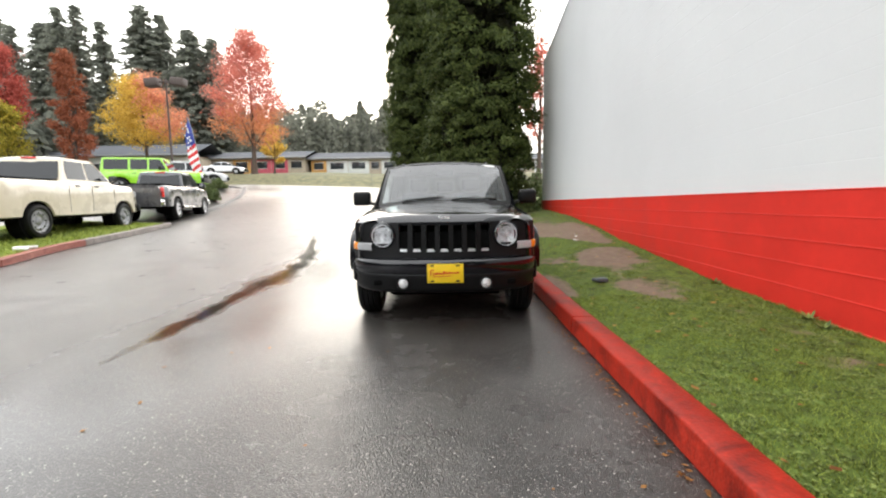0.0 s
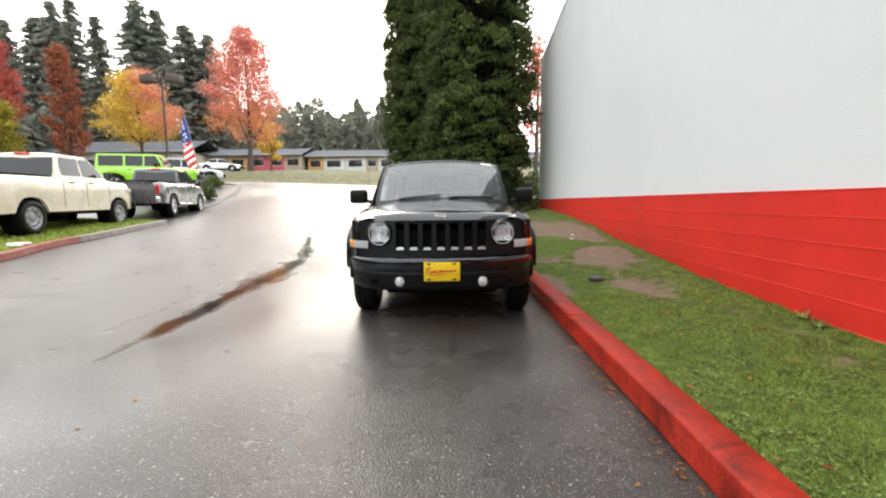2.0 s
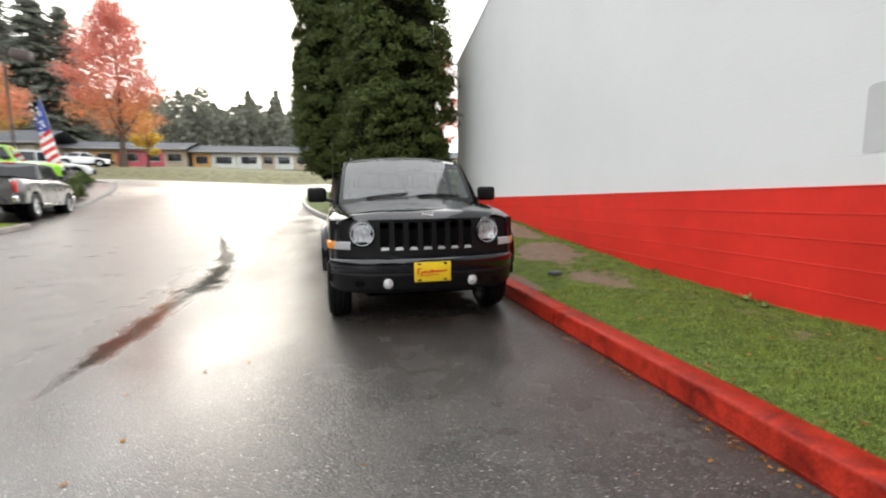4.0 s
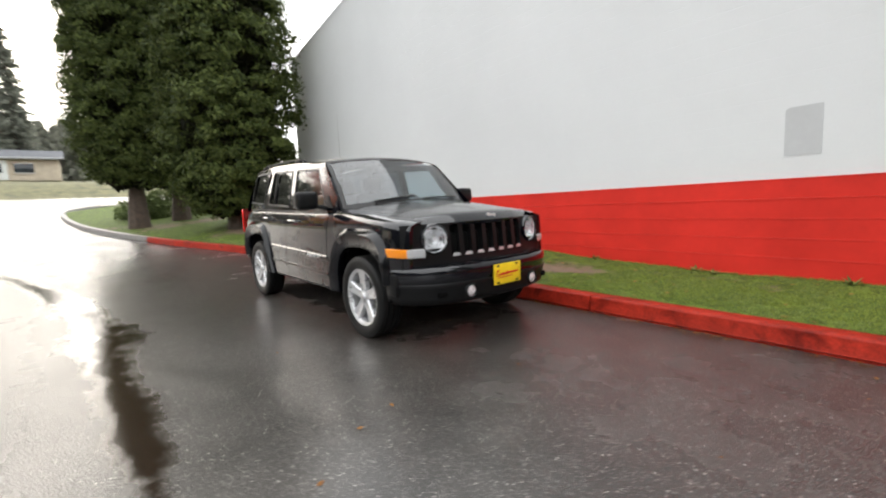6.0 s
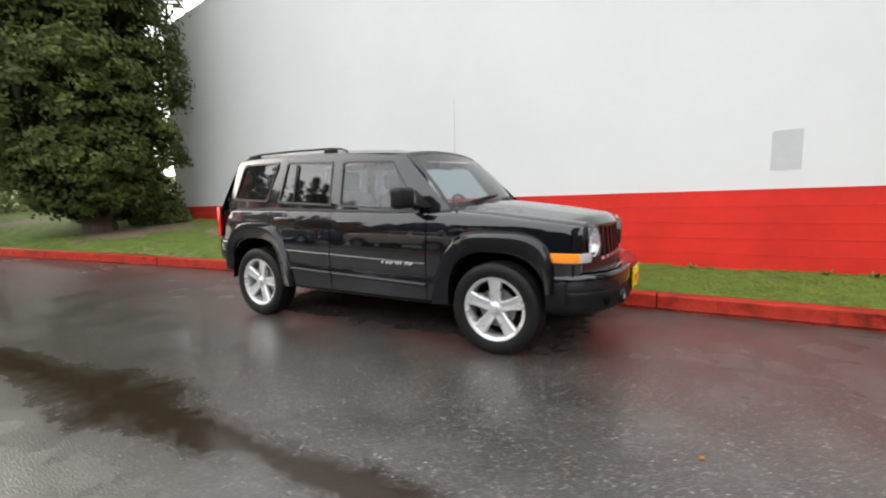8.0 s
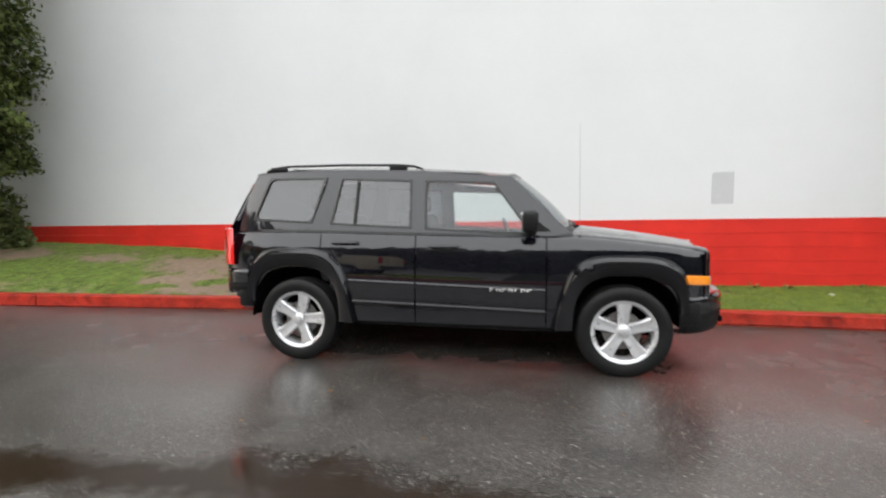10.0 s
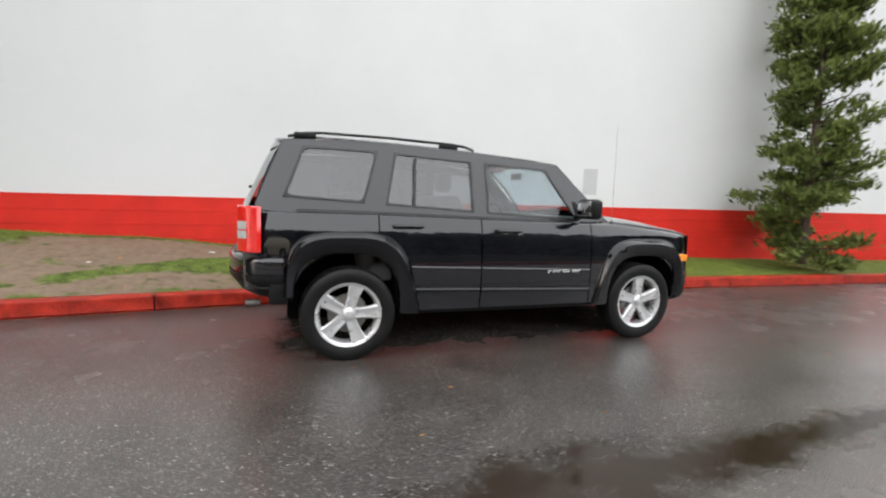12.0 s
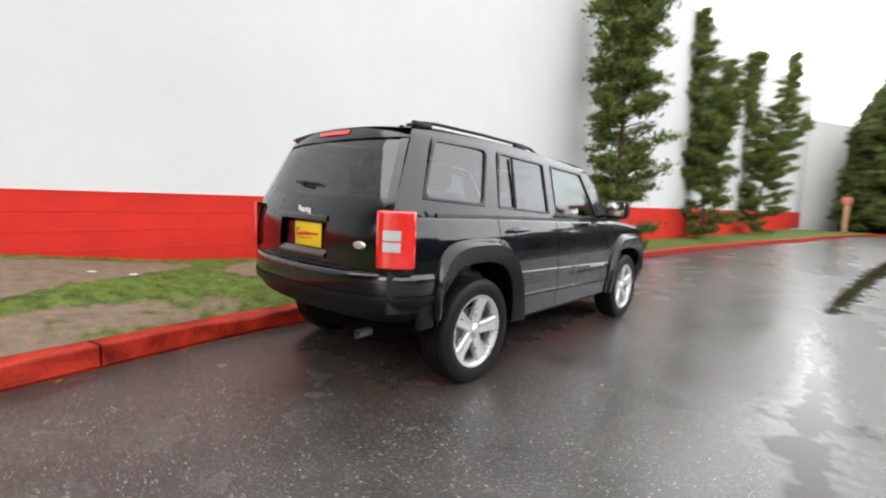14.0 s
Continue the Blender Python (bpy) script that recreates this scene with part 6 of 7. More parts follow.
def fir_mesh(height, r, seed, leaf, layers=40, per=190, low=0.08, size=0.85):
    rng = np.random.default_rng(seed)
    cs, ds = [], []
    for k in range(layers):
        v = (k + rng.uniform(-0.3, 0.3)) / layers
        z = height * (low + (1 - low) * v)
        reach = r * (1 - v) ** 0.60 * (0.72 + 0.5 * rng.random()) + 0.3
        n = max(10, int(per * (1 - 0.75 * v)))
        for b in range(max(6, int(14 * (1 - 0.5 * v)))):
            a = rng.uniform(0, 6.28)
            m = max(3, n // 8)
            u = rng.uniform(0.1, 1.0, m) * rng.uniform(0.6, 1.1)
            d = np.array((math.cos(a), math.sin(a)))
            p = np.stack([d[0] * u * reach, d[1] * u * reach, z - 0.28 * reach * u ** 1.5 + 0 * u], 1)
            cs.append(p + rng.normal(size=(m, 3)) * np.array((0.22, 0.22, 0.14)) * size)
            ds.append(np.repeat(np.array((d[0], d[1], -0.25))[None], m, 0))
    return quads("crown", leaf_quads(rng, np.concatenate(cs), size, size * 0.42, 0.0, np.concatenate(ds), 1.3), leaf)


FIR_MESHES = [fir_mesh(34, 5.0, 51, HAZE_PALE_FAR_FIR, layers=60, per=520, size=0.75), fir_mesh(34, 3.9, 52, HAZE_PALE_FAR_FIR, layers=60, per=420, size=0.7), fir_mesh(34, 6.6, 53, HAZE_PALE_FAR_FIR, layers=62, per=760, size=0.8)]
FIR_TRUNK = finish("trunk", trunk_mesh(32, 0.5, 0.06, 0.2, [], np.random.default_rng(1)), BARK)
for k, (x, y, hgt, kind) in enumerate(((-85.4, 84, 31, 1), (-80, 85, 31.5, 2), (-76, 84, 34, 0), (-72.2, 84, 34.5, 1), (-67.5, 84, 31.4, 1), (-59.3, 84, 34, 2), (-57, 86, 33, 0), (-50.4, 84, 29.3, 2), (-46.3, 85, 28, 0),
                                        (-92, 88, 34, 2), (-62, 95, 25, 1), (-8.2, 85, 23, 1))):
    wide = 0.8 if x > -20 else 1.22
    root = thing("fir_tree", "tall fir, painted pale for haze, behind the low buildings", "tree", Matrix.Translation(gz(x, y, -0.2)) @ Matrix.Rotation(k * 1.7, 4, "Z") @ Matrix.Diagonal((wide, wide, hgt / 34, 1)), "tall firs")
    part("trunk", FIR_TRUNK, None, root)
    part("crown", FIR_MESHES[kind], None, root, "drooping fir foliage coloured pale for haze")


def build_forest():
    """The far wood, its haze painted into the leaf colour: many small crowns, joined."""
    rng = np.random.default_rng(61)
    allv = []
    for k in range(440):
        x, y = rng.uniform(-126, 12), rng.uniform(98, 135)
        hgt = rng.uniform(12, 19.5) if x < -14 else rng.uniform(8.5, 15.5)
        r = rng.uniform(2.8, 5.2)
        n = 620
        v = rng.random(n)
        a = rng.uniform(0, 6.28, n)
        rr = r * (1 - v) ** (0.8 if k % 3 else 0.45) * rng.uniform(0.5, 1.05, n) + 0.2
        c = np.stack([x + rr * np.cos(a), y + rr * np.sin(a), ground_z(x, y) + hgt * (0.05 + 0.95 * v)], 1)
        allv.append(leaf_quads(rng, c, 1.1, 0.75, 0.0))
    single("far_wood", quads("far_wood", np.concatenate(allv), HAZE_PALE_WOOD), None, "green wood beyond low buildings, haze put into its colour", "wood", kind="stuff")


build_forest()


def build_added_wood():
    """Tall trees added round the lot, mostly out of view, to darken the car's reflections."""
    rng = np.random.default_rng(63)
    allv = []
    for k in range(560):
        u = rng.random()
        x, y = (rng.uniform(-78, -62), rng.uniform(-110, 70)) if u < 0.7 else (rng.uniform(-64, -20), rng.uniform(-72, -58))
        hgt = rng.uniform(19, 23) * (1 - 0.6 * smooth(42, 72, y + 4)) * (1 - 0.42 * smooth(-40, -60, y))
        r = rng.uniform(2.6, 4.6)
        n = 260
        v = rng.random(n)
        a = rng.uniform(0, 6.28, n)
        rr = r * (1 - v) ** 0.7 * rng.uniform(0.4, 1.05, n) + 0.2
        c = np.stack([x + rr * np.cos(a), y + rr * np.sin(a), ground_z(x, y) + hgt * (0.03 + 0.97 * v)], 1)
        allv.append(leaf_quads(rng, c, 1.7, 1.0, 0.0))
    single("tall_wood", quads("tall_wood", np.concatenate(allv), HAZE_PALE_FIR), None, "tall firs added out of view to darken reflections", "wood", kind="stuff")


build_added_wood()


def shrub(at, r, h, seed, label="low green shrub on planted island"):
    rng = np.random.default_rng(seed)
    n = 3200
    d = rng.normal(size=(n, 3))
    d /= np.linalg.norm(d, axis=1, keepdims=True)
    d[:, 2] = np.abs(d[:, 2])
    c = d * np.array((r, r, h)) * rng.uniform(0.6, 1.05, (n, 1)) * (1 + 0.2 * np.sin(d[:, :1] * 9 + seed))
    root = thing("shrub", label, "shrub", Matrix.Translation(at), "shrubs")
    part("stem", tube([(0, 0, -0.05), (0.03, 0.02, h * 0.5), (0.1, 0.0, h * 0.8)], [0.03, 0.02, 0.01], 6), BARK, root)
    part("leaves", quads("leaves", leaf_quads(rng, c, 0.11, 0.07, 0.2), SHRUB), None, root, "small dull green leaves")


for k, (x, y, r, h) in enumerate(((-13.5, 17.2, 0.55, 0.6), (-14.2, 18.4, 0.68, 0.95), (-13.7, 19.6, 0.55, 0.6), (-14.8, 21.2, 0.7, 0.6), (-15.4, 23.5, 0.7, 0.55))):
    shrub(gz(x, y, 0.02), r, h, 70 + k)
for k, (x, y, r, h) in enumerate(((2.55, 9.6, 0.65, 0.8), (3.4, 12.2, 0.9, 1.3), (2.2, 12.0, 0.7, 0.8), (0.75, 18.0, 1.1, 1.5), (2.1, 18.6, 1.2, 1.7), (-0.4, 17.6, 0.9, 1.1))):
    shrub((x, y, lawn_z(x, y)), r, h, 80 + k, "dark shrub beneath the conifers")


# ---- low buildings beyond the bank ----
ROOFING = mat("grey_roofing", (0.10, 0.105, 0.115), 0.9, 0, 0.15, 0.6, bump=0.3, bscale=8, spec=0.15)
SIDING = mat("beige_siding", (0.42, 0.36, 0.28), 0.75, 0, 0.15, 1.5)
SIDING_PINK = mat("pink_red_panels", (0.52, 0.10, 0.14), 0.7, 0, 0.2, 1.2)
SIDING_OCHRE = mat("ochre_panels", (0.55, 0.31, 0.10), 0.7, 0, 0.15, 1.2)
SIDING_PALE = mat("pale_panels", (0.60, 0.62, 0.60), 0.7, 0, 0.1, 1.2)
PANE = mat("dark_building_glass", (0.02, 0.025, 0.03), 0.08, 0, 0.2, 1)
TRIM_WHITE = mat("white_trim", (0.75, 0.75, 0.74), 0.6)
GREY_PAINT = mat("grey_metal_paint", (0.30, 0.30, 0.31), 0.45, 0.3, 0.1, 6)


def low_building(x0, x1, y, bays, roof_h=1.5, wall_h=2.6):
    z = ground_z((x0 + x1) / 2, y) - 0.1
    root = thing("low_building", "long one-storey building with grey pitched roof", "building", Matrix.Translation((0, y, z)))
    w = x1 - x0
    part("wall", box((w, 9, wall_h), ((x0 + x1) / 2, 4.5, wall_h / 2), 0.02), SIDING, root, "beige board wall")
    rb = grid([[(x, -0.9, wall_h - 0.08), (x, -0.9, wall_h + 0.1), (x, 4.5, wall_h + roof_h), (x, 9.9, wall_h + 0.1), (x, 9.9, wall_h - 0.08)] for x in (x0 - 0.5, x1 + 0.5)], closed=True)
    part("roof", rb, ROOFING, root, "grey low-pitched roof")
    part("fascia", box((w + 1.0, 0.06, 0.22), ((x0 + x1) / 2, -0.93, wall_h + 0.02), 0.01), GREY_PAINT, root)
    x = x0
    for wd, material in bays:
        if material is not None:
            part("wall_panel", box((wd - 0.1, 0.08, wall_h - 0.3), (x + wd / 2, -0.05, wall_h / 2 - 0.1), 0.01), material, root)
        if wd > 1.6:
            win = part("window", box((wd * 0.62, 0.06, 1.1), (x + wd / 2, -0.11, 1.45), 0.01), PANE, root, "dark window with white frame")
            part("window_frame", box((wd * 0.66, 0.05, 0.08), (x + wd / 2, -0.13, 2.02), 0.01), TRIM_WHITE, win)
            part("window_sill", box((wd * 0.66, 0.09, 0.06), (x + wd / 2, -0.14, 0.88), 0.01), TRIM_WHITE, win)
        x += wd


low_building(-78, -39, 63, [(3.2, None), (3.2, SIDING_PALE)] * 6, 2.2, 3.1)
low_building(-40.5, -23.5, 68, [(2.6, None), (2.4, None), (3.0, SIDING_OCHRE), (3.4, SIDING_PINK), (2.8, SIDING_PINK), (2.8, None)])
low_building(-22.8, -3.5, 69, [(2.6, SIDING_OCHRE), (3.6, SIDING_PALE), (3.6, SIDING_PALE), (2.0, None), (2.8, SIDING_PALE), (2.8, None)])
low_building(6, 26, 72, [(3.0, None), (3.2, SIDING_PALE)] * 3)


# ---- parking-lot lamp, feather flag, post ----
def parking_lamp(x, y):
    root = thing("parking_lamp", "brown pole lamp with two square heads", "lamp", Matrix.Translation(gz(x, y)))
    BROWN = mat("brown_lamp_paint", (0.06, 0.042, 0.035), 0.5, 0.2, 0.15, 5)
    part("pole", tube([(0, 0, 0), (0, 0, 3), (0, 0, 8.3)], [0.09, 0.08, 0.06], 10), BROWN, root)
    part("base", lathe([(0.0005, 0.5), (0.24, 0.5), (0.26, 0.47), (0.26, 0)], 18, "z"), KERB_GREY, root)
    part("cross_arm", tube([(-0.7, 0, 8.05), (0.7, 0, 8.05)], 0.06, 8), BROWN, root)
    for s in (-1, 1):
        part("lamp_head", box((1.0, 0.75, 0.62), (s * 1.0, 0, 8.0), 0.08, turn=Matrix.Rotation(s * 0.12, 3, "Y")), BROWN, root, "square brown lamp head")


def feather_flag(x, y):
    root = thing("feather_flag", "tall feather flag in red, white and blue", "flag", Matrix.Translation(gz(x, y)) @ Matrix.Rotation(radians(-20), 4, "Z"))
    BLUE = mat("flag_blue", (0.04, 0.06, 0.30), 0.7)
    REDF = mat("flag_red", (0.60, 0.03, 0.03), 0.7)
    WHITEF = mat("flag_white", (0.78, 0.78, 0.78), 0.7)
    curve = [(0.75, 0, 0.0), (0.55, 0, 1.2), (0.25, 0, 2.6), (-0.08, 0, 3.8), (-0.36, 0, 4.5)]
    line = spline(curve, 0.1)
    part("mast", tube(line, 0.012, 6), GREY_PAINT, root)
    part("ground_spike", tube([(0.75, 0, -0.1), (0.75, 0, 0.05)], 0.02, 6), GREY_PAINT, root)
    n = len(line)
    start = 9
    for k in range(start, n - 1, 2):
        rows = []
        for i in range(k, min(k + 3, n)):
            p = line[i]
            v = (i - start) / (n - 1 - start)
            wd = 0.78 * math.sin(math.pi * min(1, 0.12 + v * 0.95)) ** 0.5 if v < 0.9 else 0.78 * (1 - v) * 4
            rows.append([(p.x - 0.01, 0.02 * math.sin(p.z * 4), p.z), (p.x - wd * 0.5, 0.05 * math.sin(p.z * 3), p.z - 0.16), (p.x - wd, 0.03 * math.sin(p.z * 5), p.z - 0.34)])
        stripe = BLUE if (k - start) / (n - start) > 0.50 else (REDF if (k // 2) % 2 else WHITEF)
        part("stripe", grid(rows), stripe, root)
    rng = random.Random(5)
    for k in range(16):
        z = 2.35 + 1.7 * (k + rng.random()) / 16
        part("star", box((0.10, 0.012, 0.10), (0.16 - 0.28 * (z - 2.3) - rng.random() * 0.45, -0.07, z), 0.0, turn=Matrix.Rotation(0.6, 3, "Y")), WHITEF, root)


def wooden_post(x, y):
    WOOD = mat("weathered_post_wood", (0.34, 0.20, 0.11), 0.75, 0, 0.3, 6, bump=0.4, bscale=40)
    root = thing("wooden_post", "weathered wooden post with red top board", "post", Matrix.Translation((x, y, 0)))
    part("post", box((0.34, 0.34, 2.9), (0, 0, 1.4), 0.03), WOOD, root)
    part("top_board", box((0.62, 0.4, 0.55), (0.05, 0.05, 2.75), 0.03), mat("faded_red_board", (0.42, 0.12, 0.08), 0.6), root)


parking_lamp(-21.4, 28.8)
feather_flag(-15.0, 20.6)
wooden_post(-2.85, -46.5)


# ---- other parked vehicles ----
def vehicle_paint(name, col):
    return mat(name, col, 0.28, 0.0, 0.015, 2, coat=1.0, coat_rough=0.04)


DARK_GLASS = mat("dark_vehicle_glass", (0.012, 0.014, 0.016), 0.05, 0, 0.2, 3, coat=1, coat_ior=1.4, spec=0.12)


def plain_wheel(parent, x, y, r, side, rim_mat=ALLOY, disc=False):
    m = Matrix.Translation((x, y, r)) @ (Matrix.Rotation(math.pi, 4, "Z") if side > 0 else Matrix.Identity(4))
    w = part("wheel", lathe([(r * 0.66, 0.10), (r * 0.62, 0), (r * 0.6, -0.08), (r * 0.68, -0.115), (r * 0.7, -0.11)], 28), rim_mat, parent, "", at=m)
    part("tyre", lathe([(r * 0.66, -0.11), (r * 0.8, -0.135), (r * 0.96, -0.12), (r, -0.08), (r, 0.08), (r * 0.96, 0.12), (r * 0.8, 0.135), (r * 0.66, 0.11)], 32), RUBBER, w)
    if disc:
        part("rim_disc", lathe([(0.085, -0.075), (0.10, -0.055), (r * 0.36, -0.05), (r * 0.44, -0.085), (r * 0.56, -0.09), (r * 0.63, -0.075)], 28), rim_mat, w, "dull stamped steel disc")
        for k in range(8):
            a = 2 * math.pi * k / 8
            part("disc_hole", lathe([(0.0005, -0.0885), (0.020, -0.0880), (0.024, -0.084)], 10, at=(-0.004, r * 0.5 * math.cos(a), r * 0.5 * math.sin(a))), DARK, w)
    for k in range(0 if disc else 6):
        a = 2 * math.pi * k / 6
        rows = [[(o, q * math.cos(a) - t * math.sin(a), q * math.sin(a) + t * math.cos(a)) for t, o in ((-hw, -0.06), (-hw * 0.7, -0.085), (hw * 0.7, -0.085), (hw, -0.06))] for q, hw in ((0.04, 0.05), (r * 0.35, 0.045), (r * 0.63, 0.055))]
        part("spoke", grid(rows), rim_mat, w)
    part("hub_cap", lathe([(0.0005, -0.10), (0.06, -0.098), (0.085, -0.08), (0.09, -0.02)], 18), rim_mat, w)
    part("wheel_back", lathe([(0.0005, -0.02), (r * 0.62, -0.02)], 24), DARK, w)


def vehicle(name, label, at, turn, spec, paint, lower, wheels_mat=ALLOY):
    """A parked vehicle, nose toward +y: lofted sides with wheel openings, decks, cab with panes, lamps, mirrors, wheels."""
    root = thing(name, label, spec["category"], Matrix.Translation(at) @ Matrix.Rotation(turn, 4, "Z"))
    L0, L1 = spec["ends"]
    half, r, axles, sill = spec["half"], spec["wheel"], spec["axles"], spec["sill"]
    top = spec["top"]
    ys = {L0, L1, *[q for q, _ in top]}
    k = L0
    while k < L1:
        ys.add(round(k, 3))
        k += 0.16
    for c in axles:
        for j in range(17):
            ys.add(round(c - (r + 0.13) * math.cos(math.pi * j / 16), 3))
    ys = sorted(ys)
    rows = []
    for y in ys:
        zb = sill
        for c in axles:
            u = abs(y - c) / (r + 0.13)
            if u < 1:
                zb = max(zb, r * 0.72 + (r + 0.23) * (1 - u ** 2.4) ** (1 / 2.4) * 0.92)
        zt = lerp_table(top, y)
        end = max(smooth(L0 + 0.30, L0, y), smooth(L1 - 0.55, L1, y))
        hx = half - 0.16 * end ** 1.5
        sect = [(hx - 0.06, zb), (hx - 0.01, zb + 0.02), (hx, zb + (zt - zb) * 0.4), (hx - 0.01, zb + (zt - zb) * 0.7), (hx - 0.045, zt - 0.06), (hx - 0.09, zt - 0.012), (hx - 0.20, zt + 0.01), (0, zt + 0.03)]
        rows.append([(x, y, z) for x, z in sect] + [(-x, y, z) for x, z in reversed(sect[:-1])])
    bm = grid(rows)
    bm.verts.ensure_lookup_table()
    m = len(rows[0])
    for row in (0, len(rows) - 1):
        bm.faces.new([bm.verts[row * m + q] for q in range(m)])
    if spec.get("bed"):
        b0, b1, depth = spec["bed"]
        part("bed_floor", box((half * 1.62, b1 - b0, 0.05), (0, (b0 + b1) / 2, lerp_table(top, b0 + 0.3) + 0.035), 0.015), DARK, root, "dark bed liner")
    body = part("body", bm, paint, root, "", angle=40)
    part("underbody", box((half * 1.7, (L1 - L0) * 0.86, 0.25), (0, (L0 + L1) / 2, sill + 0.05), 0.03), DARK, root)
    y0b, y0t, y1t, y1b = spec["cab"]
    zb, zt = spec["cab_z"]
    wb, wt = half - 0.10, half - 0.22
    cab = []
    for (ya, za, w) in ((y0b, zb, wb), (y0t, zt - 0.03, wt + 0.005), (y0t + 0.06, zt, wt - 0.03), (y1t - 0.08, zt, wt - 0.03), (y1t, zt - 0.03, wt + 0.005), (y1b, zb, wb)):
        cab.append([(w, ya, za), (w * 0.6, ya, za + (0.025 if za > zb else 0)), (0, ya, za + (0.035 if za > zb else 0)), (-w * 0.6, ya, za + (0.025 if za > zb else 0)), (-w, ya, za)])
    cb = grid(cab)
    for s in (1, -1):
        cb.faces.new([cb.verts.new((s * w, y, z)) for y, z, w in ((y0b, zb, wb), (y0t, zt - 0.03, wt + 0.005), (y0t + 0.06, zt, wt - 0.03), (y1t - 0.08, zt, wt - 0.03), (y1t, zt - 0.03, wt + 0.005), (y1b, zb, wb))])
    part("cab", cb, paint, root, "", angle=30)
    h = zt - zb
    def side_pt(y, v, s, out=0.006):
        return (s * (wb + (wt - wb) * v + out), y, zb + h * v)
    for s in (1, -1):
        for ya, yb in spec["windows"]:
            lo, hi = 0.10, 0.86
            def slant(y, v):
                ylo, yhi = y0b + (y0t - y0b) * v, y1b + (y1t - y1b) * v
                return min(max(y, ylo + 0.07), yhi - 0.10)
            n = 5
            part("side_window", grid([[side_pt(slant(ya + (yb - ya) * q / n, v), v, s) for v in (lo, 0.5, hi)] for q in range(n + 1)]), DARK_GLASS, root)
        for y in spec["handles"]:
            part("door_handle", box((0.03, 0.17, 0.035), (s * (half + 0.012), y, zb - 0.12), 0.008), lower if lower is not paint else CHROME, root)
        for y in spec["seams"]:
            part("door_seam", box((0.006, 0.007, zb - sill - 0.18), (s * (half - 0.001), y, (zb + sill) / 2 + 0.02), 0.0), DARK, root)
        my = y1b - 0.32
        mir = part("door_mirror", box((0.2, 0.12, 0.2), (s * (half + 0.10), my, zb + 0.12), 0.035), PLASTIC, root)
        part("mirror_glass", box((0.16, 0.006, 0.15), (s * (half + 0.10), my - 0.062, zb + 0.12), 0.0), CHROME, mir)
        hz = lerp_table(top, L1 - 0.25) - 0.20
        part("headlamp", box((0.30, 0.10, 0.18), (s * (half - 0.30), L1 - 0.035, hz), 0.03), WHITELENS, root)
        tz = lerp_table(top, L0 + 0.1) - 0.26
        part("tail_lamp", box((0.15, 0.10, 0.36), (s * (half - 0.16), L0 + 0.03, tz), 0.02), REDLENS, root, "red tail lamp")
        for c in axles:
            plain_wheel(root, s * (half - 0.12), c, r, s, wheels_mat, spec.get("disc", False))
            part("wheel_well", lathe([(0.001, 0.15 * s), (r + 0.12, 0.15 * s), (r + 0.12, -0.15 * s)][::-1], 22, "x", at=(s * (half - 0.26), c, r + 0.05)), DARK, root)
    part("rear_window", grid([[(x * (wb - 0.12), y0b - 0.008, zb + 0.06), (x * (wt - 0.06), y0t - 0.008 + (y0b - y0t) * 0.12, zt - 0.10)] for x in (-1, -0.5, 0, 0.5, 1)]), DARK_GLASS, root)
    part("windscreen", grid([[(x * (wb - 0.08), y1b + 0.012 - 0.02, zb + 0.05), (x * (wt - 0.05), y1t + 0.03, zt - 0.07)] for x in (-1, -0.5, 0, 0.5, 1)]), DARK_GLASS, root)
    part("front_bumper", box((half * 1.86, 0.16, 0.24), (0, L1 + 0.02, sill + 0.16), 0.05), CHROME if spec.get("chrome") else lower, root)
    part("rear_bumper", box((half * 1.86, 0.16, 0.20), (0, L0 - 0.05, sill + 0.16), 0.04), CHROME if spec.get("chrome") else lower, root)
    part("grille", box((half * 1.0, 0.05, 0.34), (0, L1 + 0.005, lerp_table(top, L1 - 0.25) - 0.26), 0.02), DARK, root)
    if spec.get("brake_lamp"):
        part("high_brake_lamp", box((0.36, 0.03, 0.05), (0, y0t - 0.02, zt + 0.0), 0.01), REDLENS, root, "red high brake lamp")
    if spec.get("rails"):
        for s in (1, -1):
            part("running_board", tube([(s * (half - 0.02), axles[0] + r + 0.25, sill - 0.02), (s * (half + 0.05), (axles[0] + axles[1]) / 2, sill - 0.03), (s * (half - 0.02), axles[1] - r - 0.25, sill - 0.02)], 0.04, 8), CHROME, root)
    if spec.get("spare"):
        part("spare_wheel", lathe([(0.0005, 0.10), (0.2, 0.10), (0.34, 0.09), (0.38, 0.05), (0.38, -0.08), (0.0005, -0.10)], 28, "y", at=(0, L0 - 0.12, sill + 0.68)), RUBBER, root)
    return root


PICKUP = dict(category="truck", disc=True, ends=(-3.0, 2.80), half=0.99, wheel=0.405, axles=(-1.79, 1.79), sill=0.50, top=[(-3.0, 1.39), (-0.72, 1.41), (-0.66, 1.41), (1.2, 1.43), (1.35, 1.40), (2.3, 1.35), (2.66, 1.27), (2.80, 1.14)],
              cab=(-0.72, -0.52, 0.70, 1.42), cab_z=(1.41, 2.04), windows=((-0.55, 0.22), (0.30, 1.35)), handles=(-0.35, 0.45), seams=(-0.68, 0.26, 1.30), bed=(-2.9, -0.8, 0.5), chrome=False, brake_lamp=True, rails=False)
truck_at = (-11.09, 6.33, 0.38)
vehicle("pickup_truck", "cream crew-cab pickup parked on wet grass", truck_at, radians(8.3), PICKUP, vehicle_paint("cream_paint", (0.66, 0.58, 0.44)), PLASTIC, GREY_PAINT)
